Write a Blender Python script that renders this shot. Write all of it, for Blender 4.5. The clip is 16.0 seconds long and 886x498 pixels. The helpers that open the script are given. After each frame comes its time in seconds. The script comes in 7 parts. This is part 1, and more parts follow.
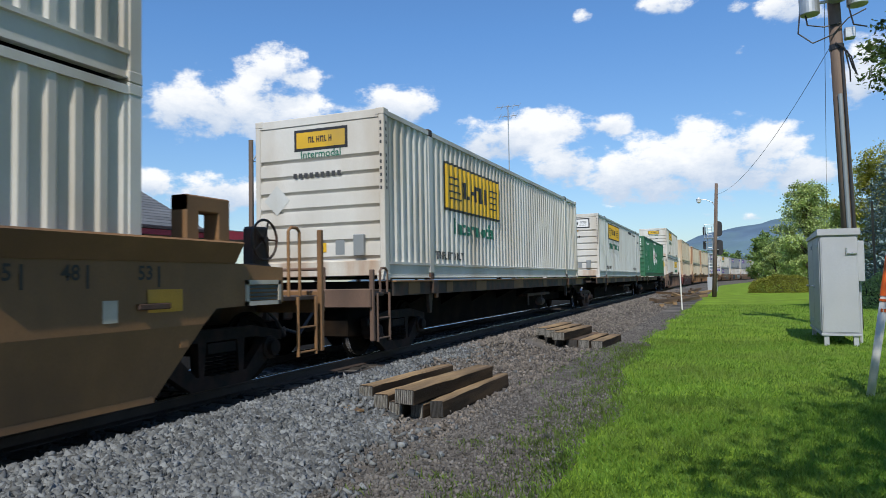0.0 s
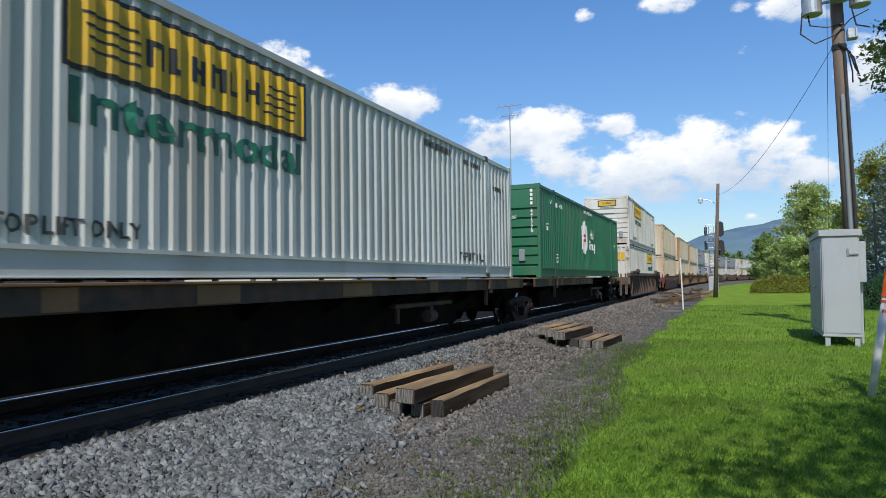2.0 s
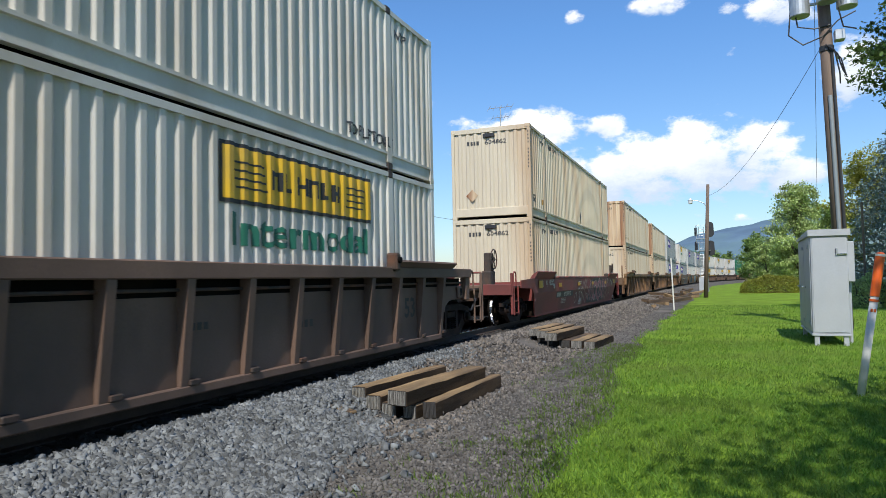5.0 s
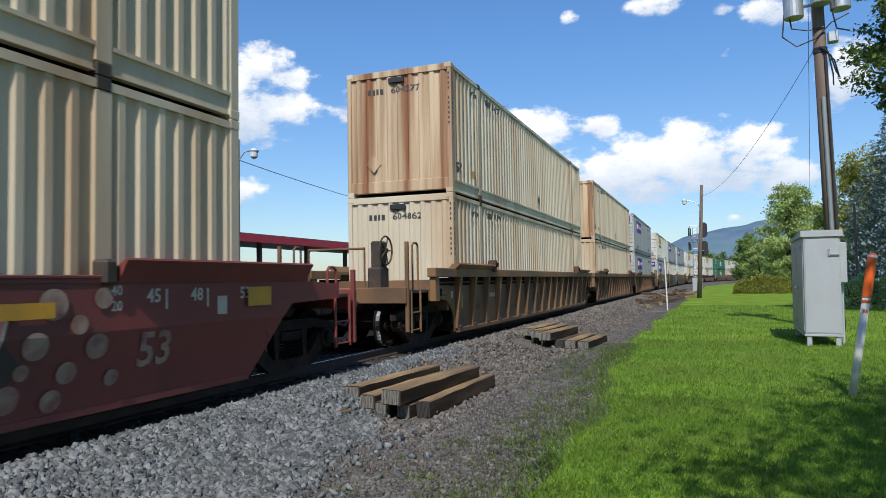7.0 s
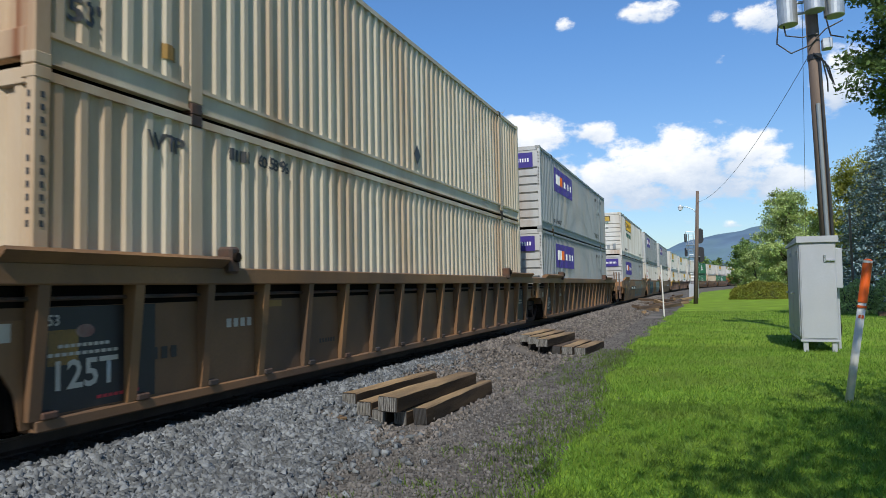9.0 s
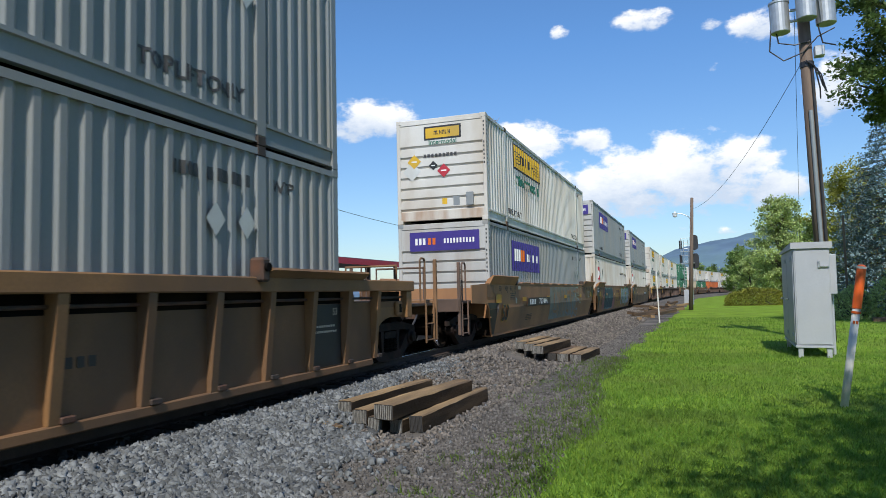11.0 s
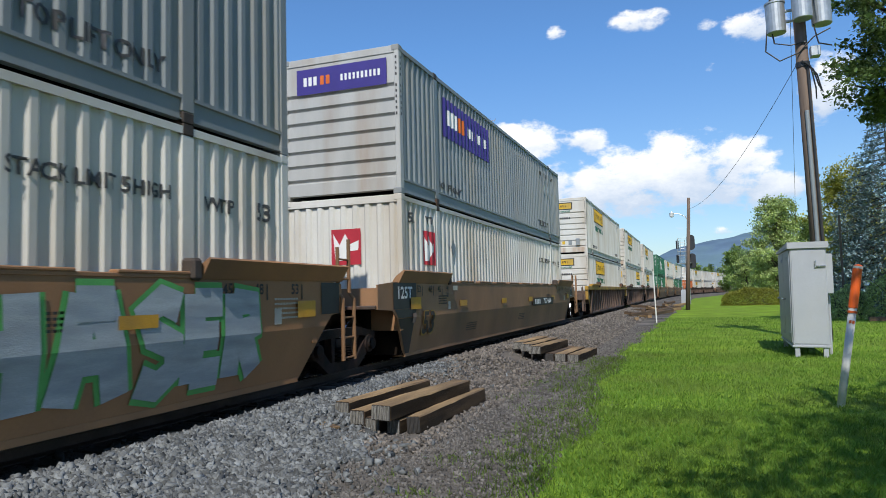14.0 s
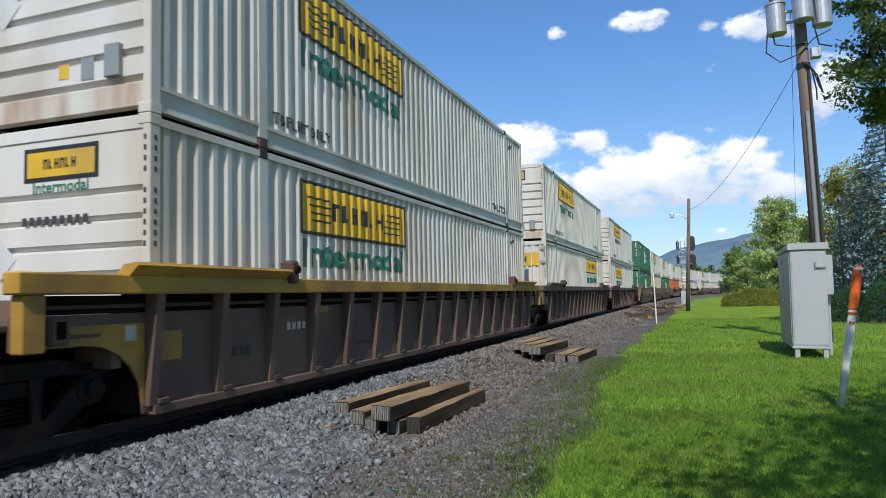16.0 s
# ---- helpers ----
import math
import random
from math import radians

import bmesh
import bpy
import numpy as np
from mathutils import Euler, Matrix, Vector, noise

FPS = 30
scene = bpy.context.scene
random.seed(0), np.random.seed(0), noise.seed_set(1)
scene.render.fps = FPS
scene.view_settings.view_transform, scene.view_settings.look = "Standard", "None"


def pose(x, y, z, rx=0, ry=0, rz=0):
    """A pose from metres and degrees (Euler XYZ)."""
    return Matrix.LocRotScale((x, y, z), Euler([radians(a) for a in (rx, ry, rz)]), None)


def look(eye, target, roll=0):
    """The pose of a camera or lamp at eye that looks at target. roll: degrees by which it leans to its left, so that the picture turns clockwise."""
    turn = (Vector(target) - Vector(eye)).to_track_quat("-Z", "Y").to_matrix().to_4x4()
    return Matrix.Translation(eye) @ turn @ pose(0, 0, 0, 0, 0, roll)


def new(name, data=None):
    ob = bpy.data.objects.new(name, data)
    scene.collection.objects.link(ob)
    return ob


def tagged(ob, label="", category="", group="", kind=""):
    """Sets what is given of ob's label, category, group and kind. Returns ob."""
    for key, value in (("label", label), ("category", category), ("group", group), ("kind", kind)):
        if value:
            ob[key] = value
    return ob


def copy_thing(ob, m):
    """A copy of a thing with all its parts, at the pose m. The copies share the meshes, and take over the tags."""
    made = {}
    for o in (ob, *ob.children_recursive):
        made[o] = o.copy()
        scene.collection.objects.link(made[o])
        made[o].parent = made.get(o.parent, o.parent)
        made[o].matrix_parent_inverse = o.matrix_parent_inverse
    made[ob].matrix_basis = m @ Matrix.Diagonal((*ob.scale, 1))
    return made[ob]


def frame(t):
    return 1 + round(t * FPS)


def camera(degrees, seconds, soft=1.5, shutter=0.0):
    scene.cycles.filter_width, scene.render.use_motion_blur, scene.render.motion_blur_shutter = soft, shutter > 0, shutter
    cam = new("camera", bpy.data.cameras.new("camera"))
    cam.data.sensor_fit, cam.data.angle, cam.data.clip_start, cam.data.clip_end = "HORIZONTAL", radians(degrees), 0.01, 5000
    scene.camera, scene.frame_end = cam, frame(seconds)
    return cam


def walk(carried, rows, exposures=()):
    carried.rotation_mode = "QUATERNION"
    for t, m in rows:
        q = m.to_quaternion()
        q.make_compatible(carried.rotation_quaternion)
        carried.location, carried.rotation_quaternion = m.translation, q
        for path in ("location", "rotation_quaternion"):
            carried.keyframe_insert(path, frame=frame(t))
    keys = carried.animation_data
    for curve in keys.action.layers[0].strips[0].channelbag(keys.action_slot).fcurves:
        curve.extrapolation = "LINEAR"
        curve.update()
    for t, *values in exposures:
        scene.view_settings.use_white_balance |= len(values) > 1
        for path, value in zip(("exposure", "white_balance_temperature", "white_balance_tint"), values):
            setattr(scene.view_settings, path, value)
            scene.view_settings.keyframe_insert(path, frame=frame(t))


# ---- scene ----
# The camera stands still on the lawn's edge and turns a little; rows of yaw, pitch and roll in degrees.
EYE = (0.0, 0.0, 1.6)
TURNS = [(0, 22.18, 2.65, -1.08), (0.5, 22.26, 2.42, -1.18), (1, 22.4, 2.42, -0.92), (1.5, 22.3, 2.6, -1.06), (2, 22.28, 2.59, -0.86),
         (2.5, 22.35, 2.59, -0.68), (3, 22.12, 2.6, -0.77), (3.5, 22.0, 2.62, -0.97), (4, 21.82, 2.69, -1.09), (4.2, 21.76, 2.7, -1.12),
         (6.5, 21.23, 2.68, -1.01), (7, 21.1, 2.66, -0.97), (7.5, 21.0, 2.72, -1.11), (8, 20.94, 2.77, -1.17), (8.5, 20.88, 2.93, -1.06),
         (9, 20.81, 3.19, -1.1), (11.5, 20.31, 3.82, -1.39), (12, 20.22, 3.83, -1.62), (12.5, 20.12, 3.92, -1.9), (13, 20.13, 3.87, -1.56),
         (13.5, 20.19, 3.81, -1.39), (14, 20.18, 3.82, -1.43), (14.5, 20.18, 3.8, -1.53), (15, 20.17, 3.81, -1.6), (15.5, 20.15, 3.83, -1.54),
         (16, 20.19, 3.85, -1.31)]


def aim(yaw, pitch, roll):
    a, b = radians(yaw), radians(pitch)
    ahead = (-math.sin(a) * math.cos(b), math.cos(a) * math.cos(b), math.sin(b))
    return look(EYE, tuple(e + d for e, d in zip(EYE, ahead)), roll)


cam = camera(65.47, 16.0, soft=0.85, shutter=0.06)
walk(cam, [(t, aim(y, p, r)) for t, y, p, r in TURNS], exposures=[(0, 0.03), (2.5, 0.05), (3.0, 0.15), (3.5, 0.28), (4.2, 0.3), (6.3, 0.12), (9.0, 0.08), (11.5, 0.13), (16, 0.12)])

# ---- world and sun ----
SUN_AZ, SUN_EL = 169.0, 48.0      # degrees clockwise from +y, and above the horizon


def direction(az, el):
    a, e = radians(az), radians(el)
    return Vector((math.sin(a) * math.cos(e), math.cos(a) * math.cos(e), math.sin(e)))


# Clouds: bearing and height of the middle, half width, half height, all in degrees.
CLOUDS = [(-39.2, 13.8, 7.5, 2.0), (-35.6, 16.5, 3.1, 1.7), (-42.6, 13.8, 3.6, 1.8), (-26.4, 14.5, 3.9, 1.4), (-15.1, 11.8, 6.3, 1.5),
          (-8.2, 12.1, 1.9, 0.8), (-11.9, 9.4, 2.9, 1.5), (-1.9, 9.0, 8.2, 2.5), (2.6, 9.4, 3.6, 1.8), (-6.6, 8.2, 3.6, 1.6),
          (5.6, 7.7, 2.7, 1.1), (-3.6, 20.8, 2.1, 0.8), (1.4, 20.0, 1.1, 0.5), (5.5, 19.4, 2.3, 1.0), (-10.2, 20.6, 0.9, 0.6),
          (1.7, 16.8, 0.6, 0.4), (9.8, 14.3, 2.1, 2.2), (-40.1, 7.4, 3.9, 1.3), (-1.2, 4.8, 0.8, 0.3), (2.2, 4.4, 1.1, 0.4),
          (-50.2, 15.7, 4.6, 2.9), (-45.9, 7.9, 2.5, 0.9), (-50.4, 8.5, 3.5, 0.6), (-57.8, 13.5, 5.1, 3.4)]


def build_world():
    world = bpy.data.worlds.new("sky")
    scene.world = world
    world.use_nodes = True
    nt = world.node_tree
    n, l = nt.nodes, nt.links
    n.clear()
    out, bg = n.new("ShaderNodeOutputWorld"), n.new("ShaderNodeBackground")
    sky = n.new("ShaderNodeTexSky")
    sky.sky_type, sky.sun_disc = "NISHITA", False
    sky.sun_elevation, sky.sun_rotation = radians(SUN_EL), radians(SUN_AZ)
    sky.air_density, sky.dust_density, sky.ozone_density = 1.0, 0.6, 2.0
    co, sep = n.new("ShaderNodeTexCoord"), n.new("ShaderNodeSeparateXYZ")
    l.new(co.outputs["Generated"], sep.inputs[0])

    def calc(op, a, b=None, c=None):
        m = n.new("ShaderNodeMath")
        m.operation = op
        for i, v in enumerate((a, b, c)):
            if isinstance(v, (int, float)):
                m.inputs[i].default_value = v
            elif v is not None:
                l.new(v, m.inputs[i])
        return m.outputs[0]

    az = calc("MULTIPLY", calc("ARCTAN2", sep.outputs[0], sep.outputs[1]), 180 / math.pi)
    el = calc("MULTIPLY", calc("ARCSINE", sep.outputs[2]), 180 / math.pi)
    best, weight, lean = None, 0.001, 0.0
    for u, w, a, b in CLOUDS:
        du = calc("MULTIPLY", calc("SUBTRACT", az, u), 0.9 / a)
        dw = calc("MULTIPLY", calc("SUBTRACT", el, w), 0.78 / b)
        d = calc("SUBTRACT", 0.5 if a < 1.2 else 0.75 if a < 2.2 and w > 16 else 1.0, calc("ADD", calc("MULTIPLY", du, du), calc("MULTIPLY", dw, dw)))
        best = d if best is None else calc("SMOOTH_MAX", best, d, 0.3)
        near = calc("MAXIMUM", calc("ADD", d, 0.5), 0.0)
        weight = calc("ADD", near, weight)
        lean = calc("ADD", calc("MULTIPLY", near, dw), lean)
    lean = calc("DIVIDE", lean, weight)
    best = calc("MAXIMUM", best, -2.0)
    tex = n.new("ShaderNodeTexNoise")
    tex.inputs["Scale"].default_value, tex.inputs["Detail"].default_value, tex.inputs["Roughness"].default_value = 15.0, 10.0, 0.62
    mp = n.new("ShaderNodeMapping")
    mp.inputs["Scale"].default_value = (1, 1, 1.7)
    l.new(co.outputs["Generated"], mp.inputs["Vector"])
    l.new(mp.outputs[0], tex.inputs["Vector"])
    shape = calc("ADD", best, calc("MULTIPLY", calc("SUBTRACT", tex.outputs["Fac"], 0.5), 4.8))
    ramp = n.new("ShaderNodeMapRange")
    ramp.interpolation_type = "SMOOTHSTEP"
    ramp.inputs["From Min"].default_value, ramp.inputs["From Max"].default_value = -0.1, 0.75
    l.new(shape, ramp.inputs["Value"])
    body = n.new("ShaderNodeMapRange")
    body.inputs["From Min"].default_value, body.inputs["From Max"].default_value = -0.55, 0.45
    l.new(calc("ADD", lean, calc("MULTIPLY", calc("SUBTRACT", tex.outputs["Fac"], 0.5), 2.5)), body.inputs["Value"])
    tint = n.new("ShaderNodeMix")
    tint.data_type = "RGBA"
    l.new(body.outputs[0], tint.inputs["Factor"])
    tint.inputs["A"].default_value, tint.inputs["B"].default_value = (5.6, 6.5, 7.9, 1), (9.6, 9.7, 9.8, 1)
    mix = n.new("ShaderNodeMix")
    mix.data_type = "RGBA"
    l.new(calc("MULTIPLY", ramp.outputs[0], 0.95), mix.inputs["Factor"])
    clear = n.new("ShaderNodeMix")
    clear.data_type, clear.blend_type = "RGBA", "MULTIPLY"
    clear.inputs["Factor"].default_value = 1.0
    deep = n.new("ShaderNodeMix")
    deep.data_type = "RGBA"
    deep.inputs["A"].default_value, deep.inputs["B"].default_value = (0.92, 1.02, 1.12, 1), (0.75, 1.12, 1.47, 1)
    lift = n.new("ShaderNodeMapRange")
    lift.inputs["From Min"].default_value, lift.inputs["From Max"].default_value = 1.0, 20.0
    l.new(el, lift.inputs["Value"])
    l.new(lift.outputs[0], deep.inputs["Factor"])
    l.new(deep.outputs["Result"], clear.inputs["B"])
    l.new(sky.outputs[0], clear.inputs["A"])
    l.new(clear.outputs["Result"], mix.inputs["A"])
    l.new(tint.outputs["Result"], mix.inputs["B"])
    l.new(mix.outputs["Result"], bg.inputs["Color"])
    bg.inputs["Strength"].default_value = 0.105
    l.new(bg.outputs[0], out.inputs["Surface"])


build_world()
lamp = bpy.data.lights.new("sun", "SUN")
lamp.energy, lamp.angle, lamp.color = 4.2, radians(0.53), (1.0, 0.95, 0.87)
sun = new("sun", lamp)
sun.matrix_world = look(direction(SUN_AZ, SUN_EL) * 200, (0, 0, 0))


# ---- materials ----
MATS = {}


def mat(name, color, rough=0.7, metal=0.0, vary=0.25, scale=4.0, fine=60.0, bump=0.15, stain=None, stain_amt=0.0,
        stretch=(1, 1, 1), per_object=0.0, spec=0.5, per_island=0.0, stain_scale=None, thin=0.0):
    """A painted or natural surface: a base colour with variation at two scales, stains and fine relief."""
    if name in MATS:
        return MATS[name]
    m = bpy.data.materials.new(name)
    m.use_nodes = True
    n, l = m.node_tree.nodes, m.node_tree.links
    b = n["Principled BSDF"]
    b.inputs["Roughness"].default_value, b.inputs["Metallic"].default_value = rough, metal
    b.inputs["Specular IOR Level"].default_value = spec
    co = n.new("ShaderNodeTexCoord")
    mp = n.new("ShaderNodeMapping")
    mp.inputs["Scale"].default_value = stretch
    l.new(co.outputs["Object"], mp.inputs["Vector"])

    def noise_at(s, detail=5.0):
        t = n.new("ShaderNodeTexNoise")
        t.inputs["Scale"].default_value, t.inputs["Detail"].default_value = s, detail
        l.new(mp.outputs[0], t.inputs["Vector"])
        return t.outputs["Fac"]

    def mixed(fac, a, bb, mode="MIX"):
        x = n.new("ShaderNodeMix")
        x.data_type, x.blend_type = "RGBA", mode
        for sock, v in (("Factor", fac), ("A", a), ("B", bb)):
            if isinstance(v, (int, float)):
                x.inputs[sock].default_value = v
            elif isinstance(v, tuple):
                x.inputs[sock].default_value = (*v, 1)
            else:
                l.new(v, x.inputs[sock])
        return x.outputs["Result"]

    def ranged(v, a, bb, c=0.0, d=1.0):
        r = n.new("ShaderNodeMapRange")
        for i, k in enumerate((a, bb, c, d)):
            r.inputs[1 + i].default_value = k
        l.new(v, r.inputs[0])
        return r.outputs[0]

    big, small = noise_at(scale), noise_at(fine, 3.0)
    dark = tuple(c * (1 - vary) for c in color)
    light = tuple(min(1.0, c * (1 + vary)) for c in color)
    col = mixed(ranged(big, 0.3, 0.7), dark, light)
    col = mixed(ranged(small, 0.3, 0.7, 0.0, 0.5), col, dark)
    if stain:
        s = noise_at(stain_scale or scale * 0.6, 8.0)
        col = mixed(ranged(s, 0.52 - 0.22 * stain_amt, 0.86 - 0.26 * stain_amt), col, stain)
    if per_object or per_island:
        if per_object:
            rnd = n.new("ShaderNodeObjectInfo").outputs["Random"]
        else:
            rnd = n.new("ShaderNodeNewGeometry").outputs["Random Per Island"]
        hsv = n.new("ShaderNodeHueSaturation")
        amt = per_object or per_island
        l.new(ranged(rnd, 0, 1, 1 - amt, 1 + amt), hsv.inputs["Value"])
        l.new(col, hsv.inputs["Color"])
        col = hsv.outputs[0]
    l.new(col, b.inputs["Base Color"])
    if bump:
        bp = n.new("ShaderNodeBump")
        bp.inputs["Strength"].default_value, bp.inputs["Distance"].default_value = bump, 0.02
        l.new(small, bp.inputs["Height"])
        l.new(bp.outputs[0], b.inputs["Normal"])
    if thin:
        through_leaf, both = n.new("ShaderNodeBsdfTranslucent"), n.new("ShaderNodeMixShader")
        l.new(col, through_leaf.inputs["Color"])
        both.inputs[0].default_value = thin
        l.new(b.outputs[0], both.inputs[1])
        l.new(through_leaf.outputs[0], both.inputs[2])
        l.new(both.outputs[0], n["Material Output"].inputs["Surface"])
    MATS[name] = m
    return m


RUST = (0.16, 0.07, 0.03)
white_paint = mat("white_paint", (0.605, 0.595, 0.55), 0.5, vary=0.1, scale=1.2, stretch=(1, 1, 0.35), stain=(0.40, 0.33, 0.24), stain_amt=0.3, bump=0.05)
grey_paint = mat("grey_paint", (0.225, 0.25, 0.26), 0.5, vary=0.1, scale=1.2, stretch=(1, 1, 0.3), stain=(0.3, 0.27, 0.22), stain_amt=0.12, bump=0.05)
pale_grey = mat("pale_grey_paint", (0.53, 0.55, 0.53), 0.5, vary=0.09, scale=1.2, stretch=(1, 1, 0.3), stain=(0.36, 0.32, 0.26), stain_amt=0.1, bump=0.05)
beige_paint = mat("beige_paint", (0.58, 0.505, 0.375), 0.55, vary=0.14, scale=1.0, stretch=(1, 1.6, 0.2), stain=(0.38, 0.21, 0.09), stain_amt=0.25, bump=0.05)
rusty_end = mat("rusty_end_paint", (0.58, 0.44, 0.28), 0.6, vary=0.2, scale=1.6, stretch=(4.5, 1, 0.16), stain=(0.22, 0.085, 0.03), stain_amt=0.85, bump=0.08)
rusty_sill = mat("rust_stained_sill", (0.55, 0.53, 0.47), 0.6, vary=0.15, scale=2.0, stretch=(2, 1, 0.5), stain=(0.32, 0.17, 0.08), stain_amt=0.65, bump=0.08)
weathered_end = mat("weathered_grey_end", (0.42, 0.42, 0.40), 0.55, vary=0.12, scale=1.5, stretch=(2, 1, 0.3), stain=(0.30, 0.22, 0.15), stain_amt=0.25, bump=0.05)
green_paint = mat("green_paint", (0.02, 0.138, 0.066), 0.5, vary=0.15, scale=1.2, stretch=(1, 1, 0.3), stain=(0.08, 0.13, 0.08), stain_amt=0.1, bump=0.05)
orange_paint = mat("orange_paint", (0.55, 0.13, 0.03), 0.55, vary=0.15, scale=1.2, stretch=(1, 1, 0.3), stain=(0.2, 0.08, 0.04), stain_amt=0.2)
car_ochre = mat("ochre_car_paint", (0.25, 0.13, 0.05), 0.65, vary=0.25, scale=1.5, stretch=(1, 0.7, 0.5), stain=(0.10, 0.06, 0.035), stain_amt=0.45, bump=0.12)
car_brown = mat("brown_car_paint", (0.15, 0.093, 0.066), 0.7, vary=0.25, scale=1.5, stretch=(1, 0.7, 0.5), stain=(0.06, 0.04, 0.03), stain_amt=0.4, bump=0.12)
car_orange = mat("orange_tan_car_paint", (0.34, 0.168, 0.07), 0.65, vary=0.2, scale=1.2, stretch=(1, 0.7, 0.5), stain=(0.16, 0.09, 0.05), stain_amt=0.35, bump=0.1)
car_umber = mat("umber_car_paint", (0.20, 0.104, 0.045), 0.7, vary=0.25, scale=1.5, stretch=(1, 0.7, 0.5), stain=(0.08, 0.05, 0.03), stain_amt=0.45, bump=0.12)
car_red = mat("oxide_red_car_paint", (0.20, 0.04, 0.033), 0.6, vary=0.2, scale=1.5, stretch=(1, 0.7, 0.5), stain=(0.08, 0.03, 0.025), stain_amt=0.3, bump=0.1)
car_tan = mat("tan_car_paint", (0.31, 0.165, 0.078), 0.65, vary=0.25, scale=1.2, stretch=(1, 0.7, 0.5), stain=(0.15, 0.09, 0.05), stain_amt=0.4, bump=0.1)
# Grimy steel, its colour lowered to near black for the shade under the train.
under_black = mat("grimy_shade_black_steel", (0.007, 0.0065, 0.006), 0.9, vary=0.4, scale=3, stain=(0.025, 0.016, 0.01), stain_amt=0.25, spec=0.08)
grime_steel = mat("grimy_brown_steel", (0.05, 0.037, 0.029), 0.7, vary=0.4, scale=5, stain=(0.12, 0.05, 0.025), stain_amt=0.35)
bright_steel = mat("polished_steel", (0.55, 0.55, 0.56), 0.22, 1.0, vary=0.1, bump=0.03)
yellow_paint = mat("yellow_paint", (0.62, 0.38, 0.02), 0.5, vary=0.1, scale=2, bump=0.03, stain=(0.4, 0.27, 0.06), stain_amt=0.1)
safety_yellow = mat("faded_yellow_paint", (0.42, 0.24, 0.03), 0.6, vary=0.2, scale=2, stain=(0.16, 0.09, 0.04), stain_amt=0.35)
black_paint = mat("black_paint", (0.02, 0.02, 0.022), 0.5, vary=0.2, bump=0.03)
purple_paint = mat("purple_paint", (0.045, 0.03, 0.2), 0.45, vary=0.1, bump=0.03)
sign_orange = mat("orange_letter_paint", (0.62, 0.13, 0.01), 0.5, vary=0.1, bump=0.02)
letter_green = mat("green_letter_paint", (0.02, 0.14, 0.09), 0.5, vary=0.1, bump=0.02)
letter_white = mat("white_letter_paint", (0.72, 0.72, 0.7), 0.5, vary=0.05, bump=0.02)
letter_grey = mat("grey_letter_paint", (0.045, 0.045, 0.045), 0.5, vary=0.1, bump=0.02)
red_paint = mat("red_paint", (0.42, 0.025, 0.04), 0.5, vary=0.12, bump=0.03)


# ---- building helpers ----
def box(bm, x0, x1, y0, y1, z0, z1, bevel=0.0):
    v = [bm.verts.new(p) for p in ((x0, y0, z0), (x1, y0, z0), (x1, y1, z0), (x0, y1, z0), (x0, y0, z1), (x1, y0, z1), (x1, y1, z1), (x0, y1, z1))]
    f = [bm.faces.new([v[i] for i in q]) for q in ((3, 2, 1, 0), (4, 5, 6, 7), (0, 1, 5, 4), (1, 2, 6, 5), (2, 3, 7, 6), (3, 0, 4, 7))]
    if bevel:
        bmesh.ops.bevel(bm, geom=list({e for q in f for e in q.edges}), offset=bevel, segments=1, affect="EDGES")
    return v


def boxes(*rows, bevel=0.0):
    bm = bmesh.new()
    for r in rows:
        box(bm, *r, bevel=bevel)
    return bm


def prism(bm, outline, axis, a, b):
    """Extrudes an outline of (u, v) from a to b along an axis: u, v are the other two axes in xyz order."""
    def at(u, v, w):
        return {"x": (w, u, v), "y": (u, w, v), "z": (u, v, w)}[axis]
    lo, hi = [bm.verts.new(at(u, v, a)) for u, v in outline], [bm.verts.new(at(u, v, b)) for u, v in outline]
    k = len(outline)
    bm.faces.new(lo), bm.faces.new(hi[::-1])
    for i in range(k):
        bm.faces.new((lo[i], hi[i], hi[(i + 1) % k], lo[(i + 1) % k]))
    return bm


def tube(bm, a, b, r0, r1=None, seg=10, cap=True):
    a, b = Vector(a), Vector(b)
    r1 = r0 if r1 is None else r1
    q = (b - a).to_track_quat("Z", "Y")
    ring = [[bm.verts.new(p + q @ Vector((r * math.cos(i * 2 * math.pi / seg), r * math.sin(i * 2 * math.pi / seg), 0))) for i in range(seg)]
            for p, r in ((a, r0), (b, r1))]
    for i in range(seg):
        bm.faces.new((ring[0][i], ring[0][(i + 1) % seg], ring[1][(i + 1) % seg], ring[1][i]))
    if cap:
        bm.faces.new(ring[0][::-1]), bm.faces.new(ring[1])
    return bm


def pipe(points, r, seg=8):
    """One unbroken round bar along points."""
    bm = bmesh.new()
    pts = [Vector(p) for p in points]
    side, rings = None, []
    for i, p in enumerate(pts):
        ahead = (pts[min(i + 1, len(pts) - 1)] - pts[max(i - 1, 0)]).normalized()
        if side is None:
            side = ahead.orthogonal().normalized()
        side = (side - ahead * side.dot(ahead)).normalized()
        up = ahead.cross(side)
        bend = 1.0
        if 0 < i < len(pts) - 1:
            bend = 1 / max(math.cos((pts[i + 1] - p).angle(p - pts[i - 1]) / 2), 0.5)
        rings.append([bm.verts.new(p + (side * math.cos(q) + up * math.sin(q)) * r * (bend if len(pts) < 12 else 1)) for q in [2 * math.pi * k / seg for k in range(seg)]])
    for a, b in zip(rings, rings[1:]):
        for i in range(seg):
            bm.faces.new((a[i], a[(i + 1) % seg], b[(i + 1) % seg], b[i]))
    bm.faces.new(rings[0][::-1]), bm.faces.new(rings[-1])
    return bm


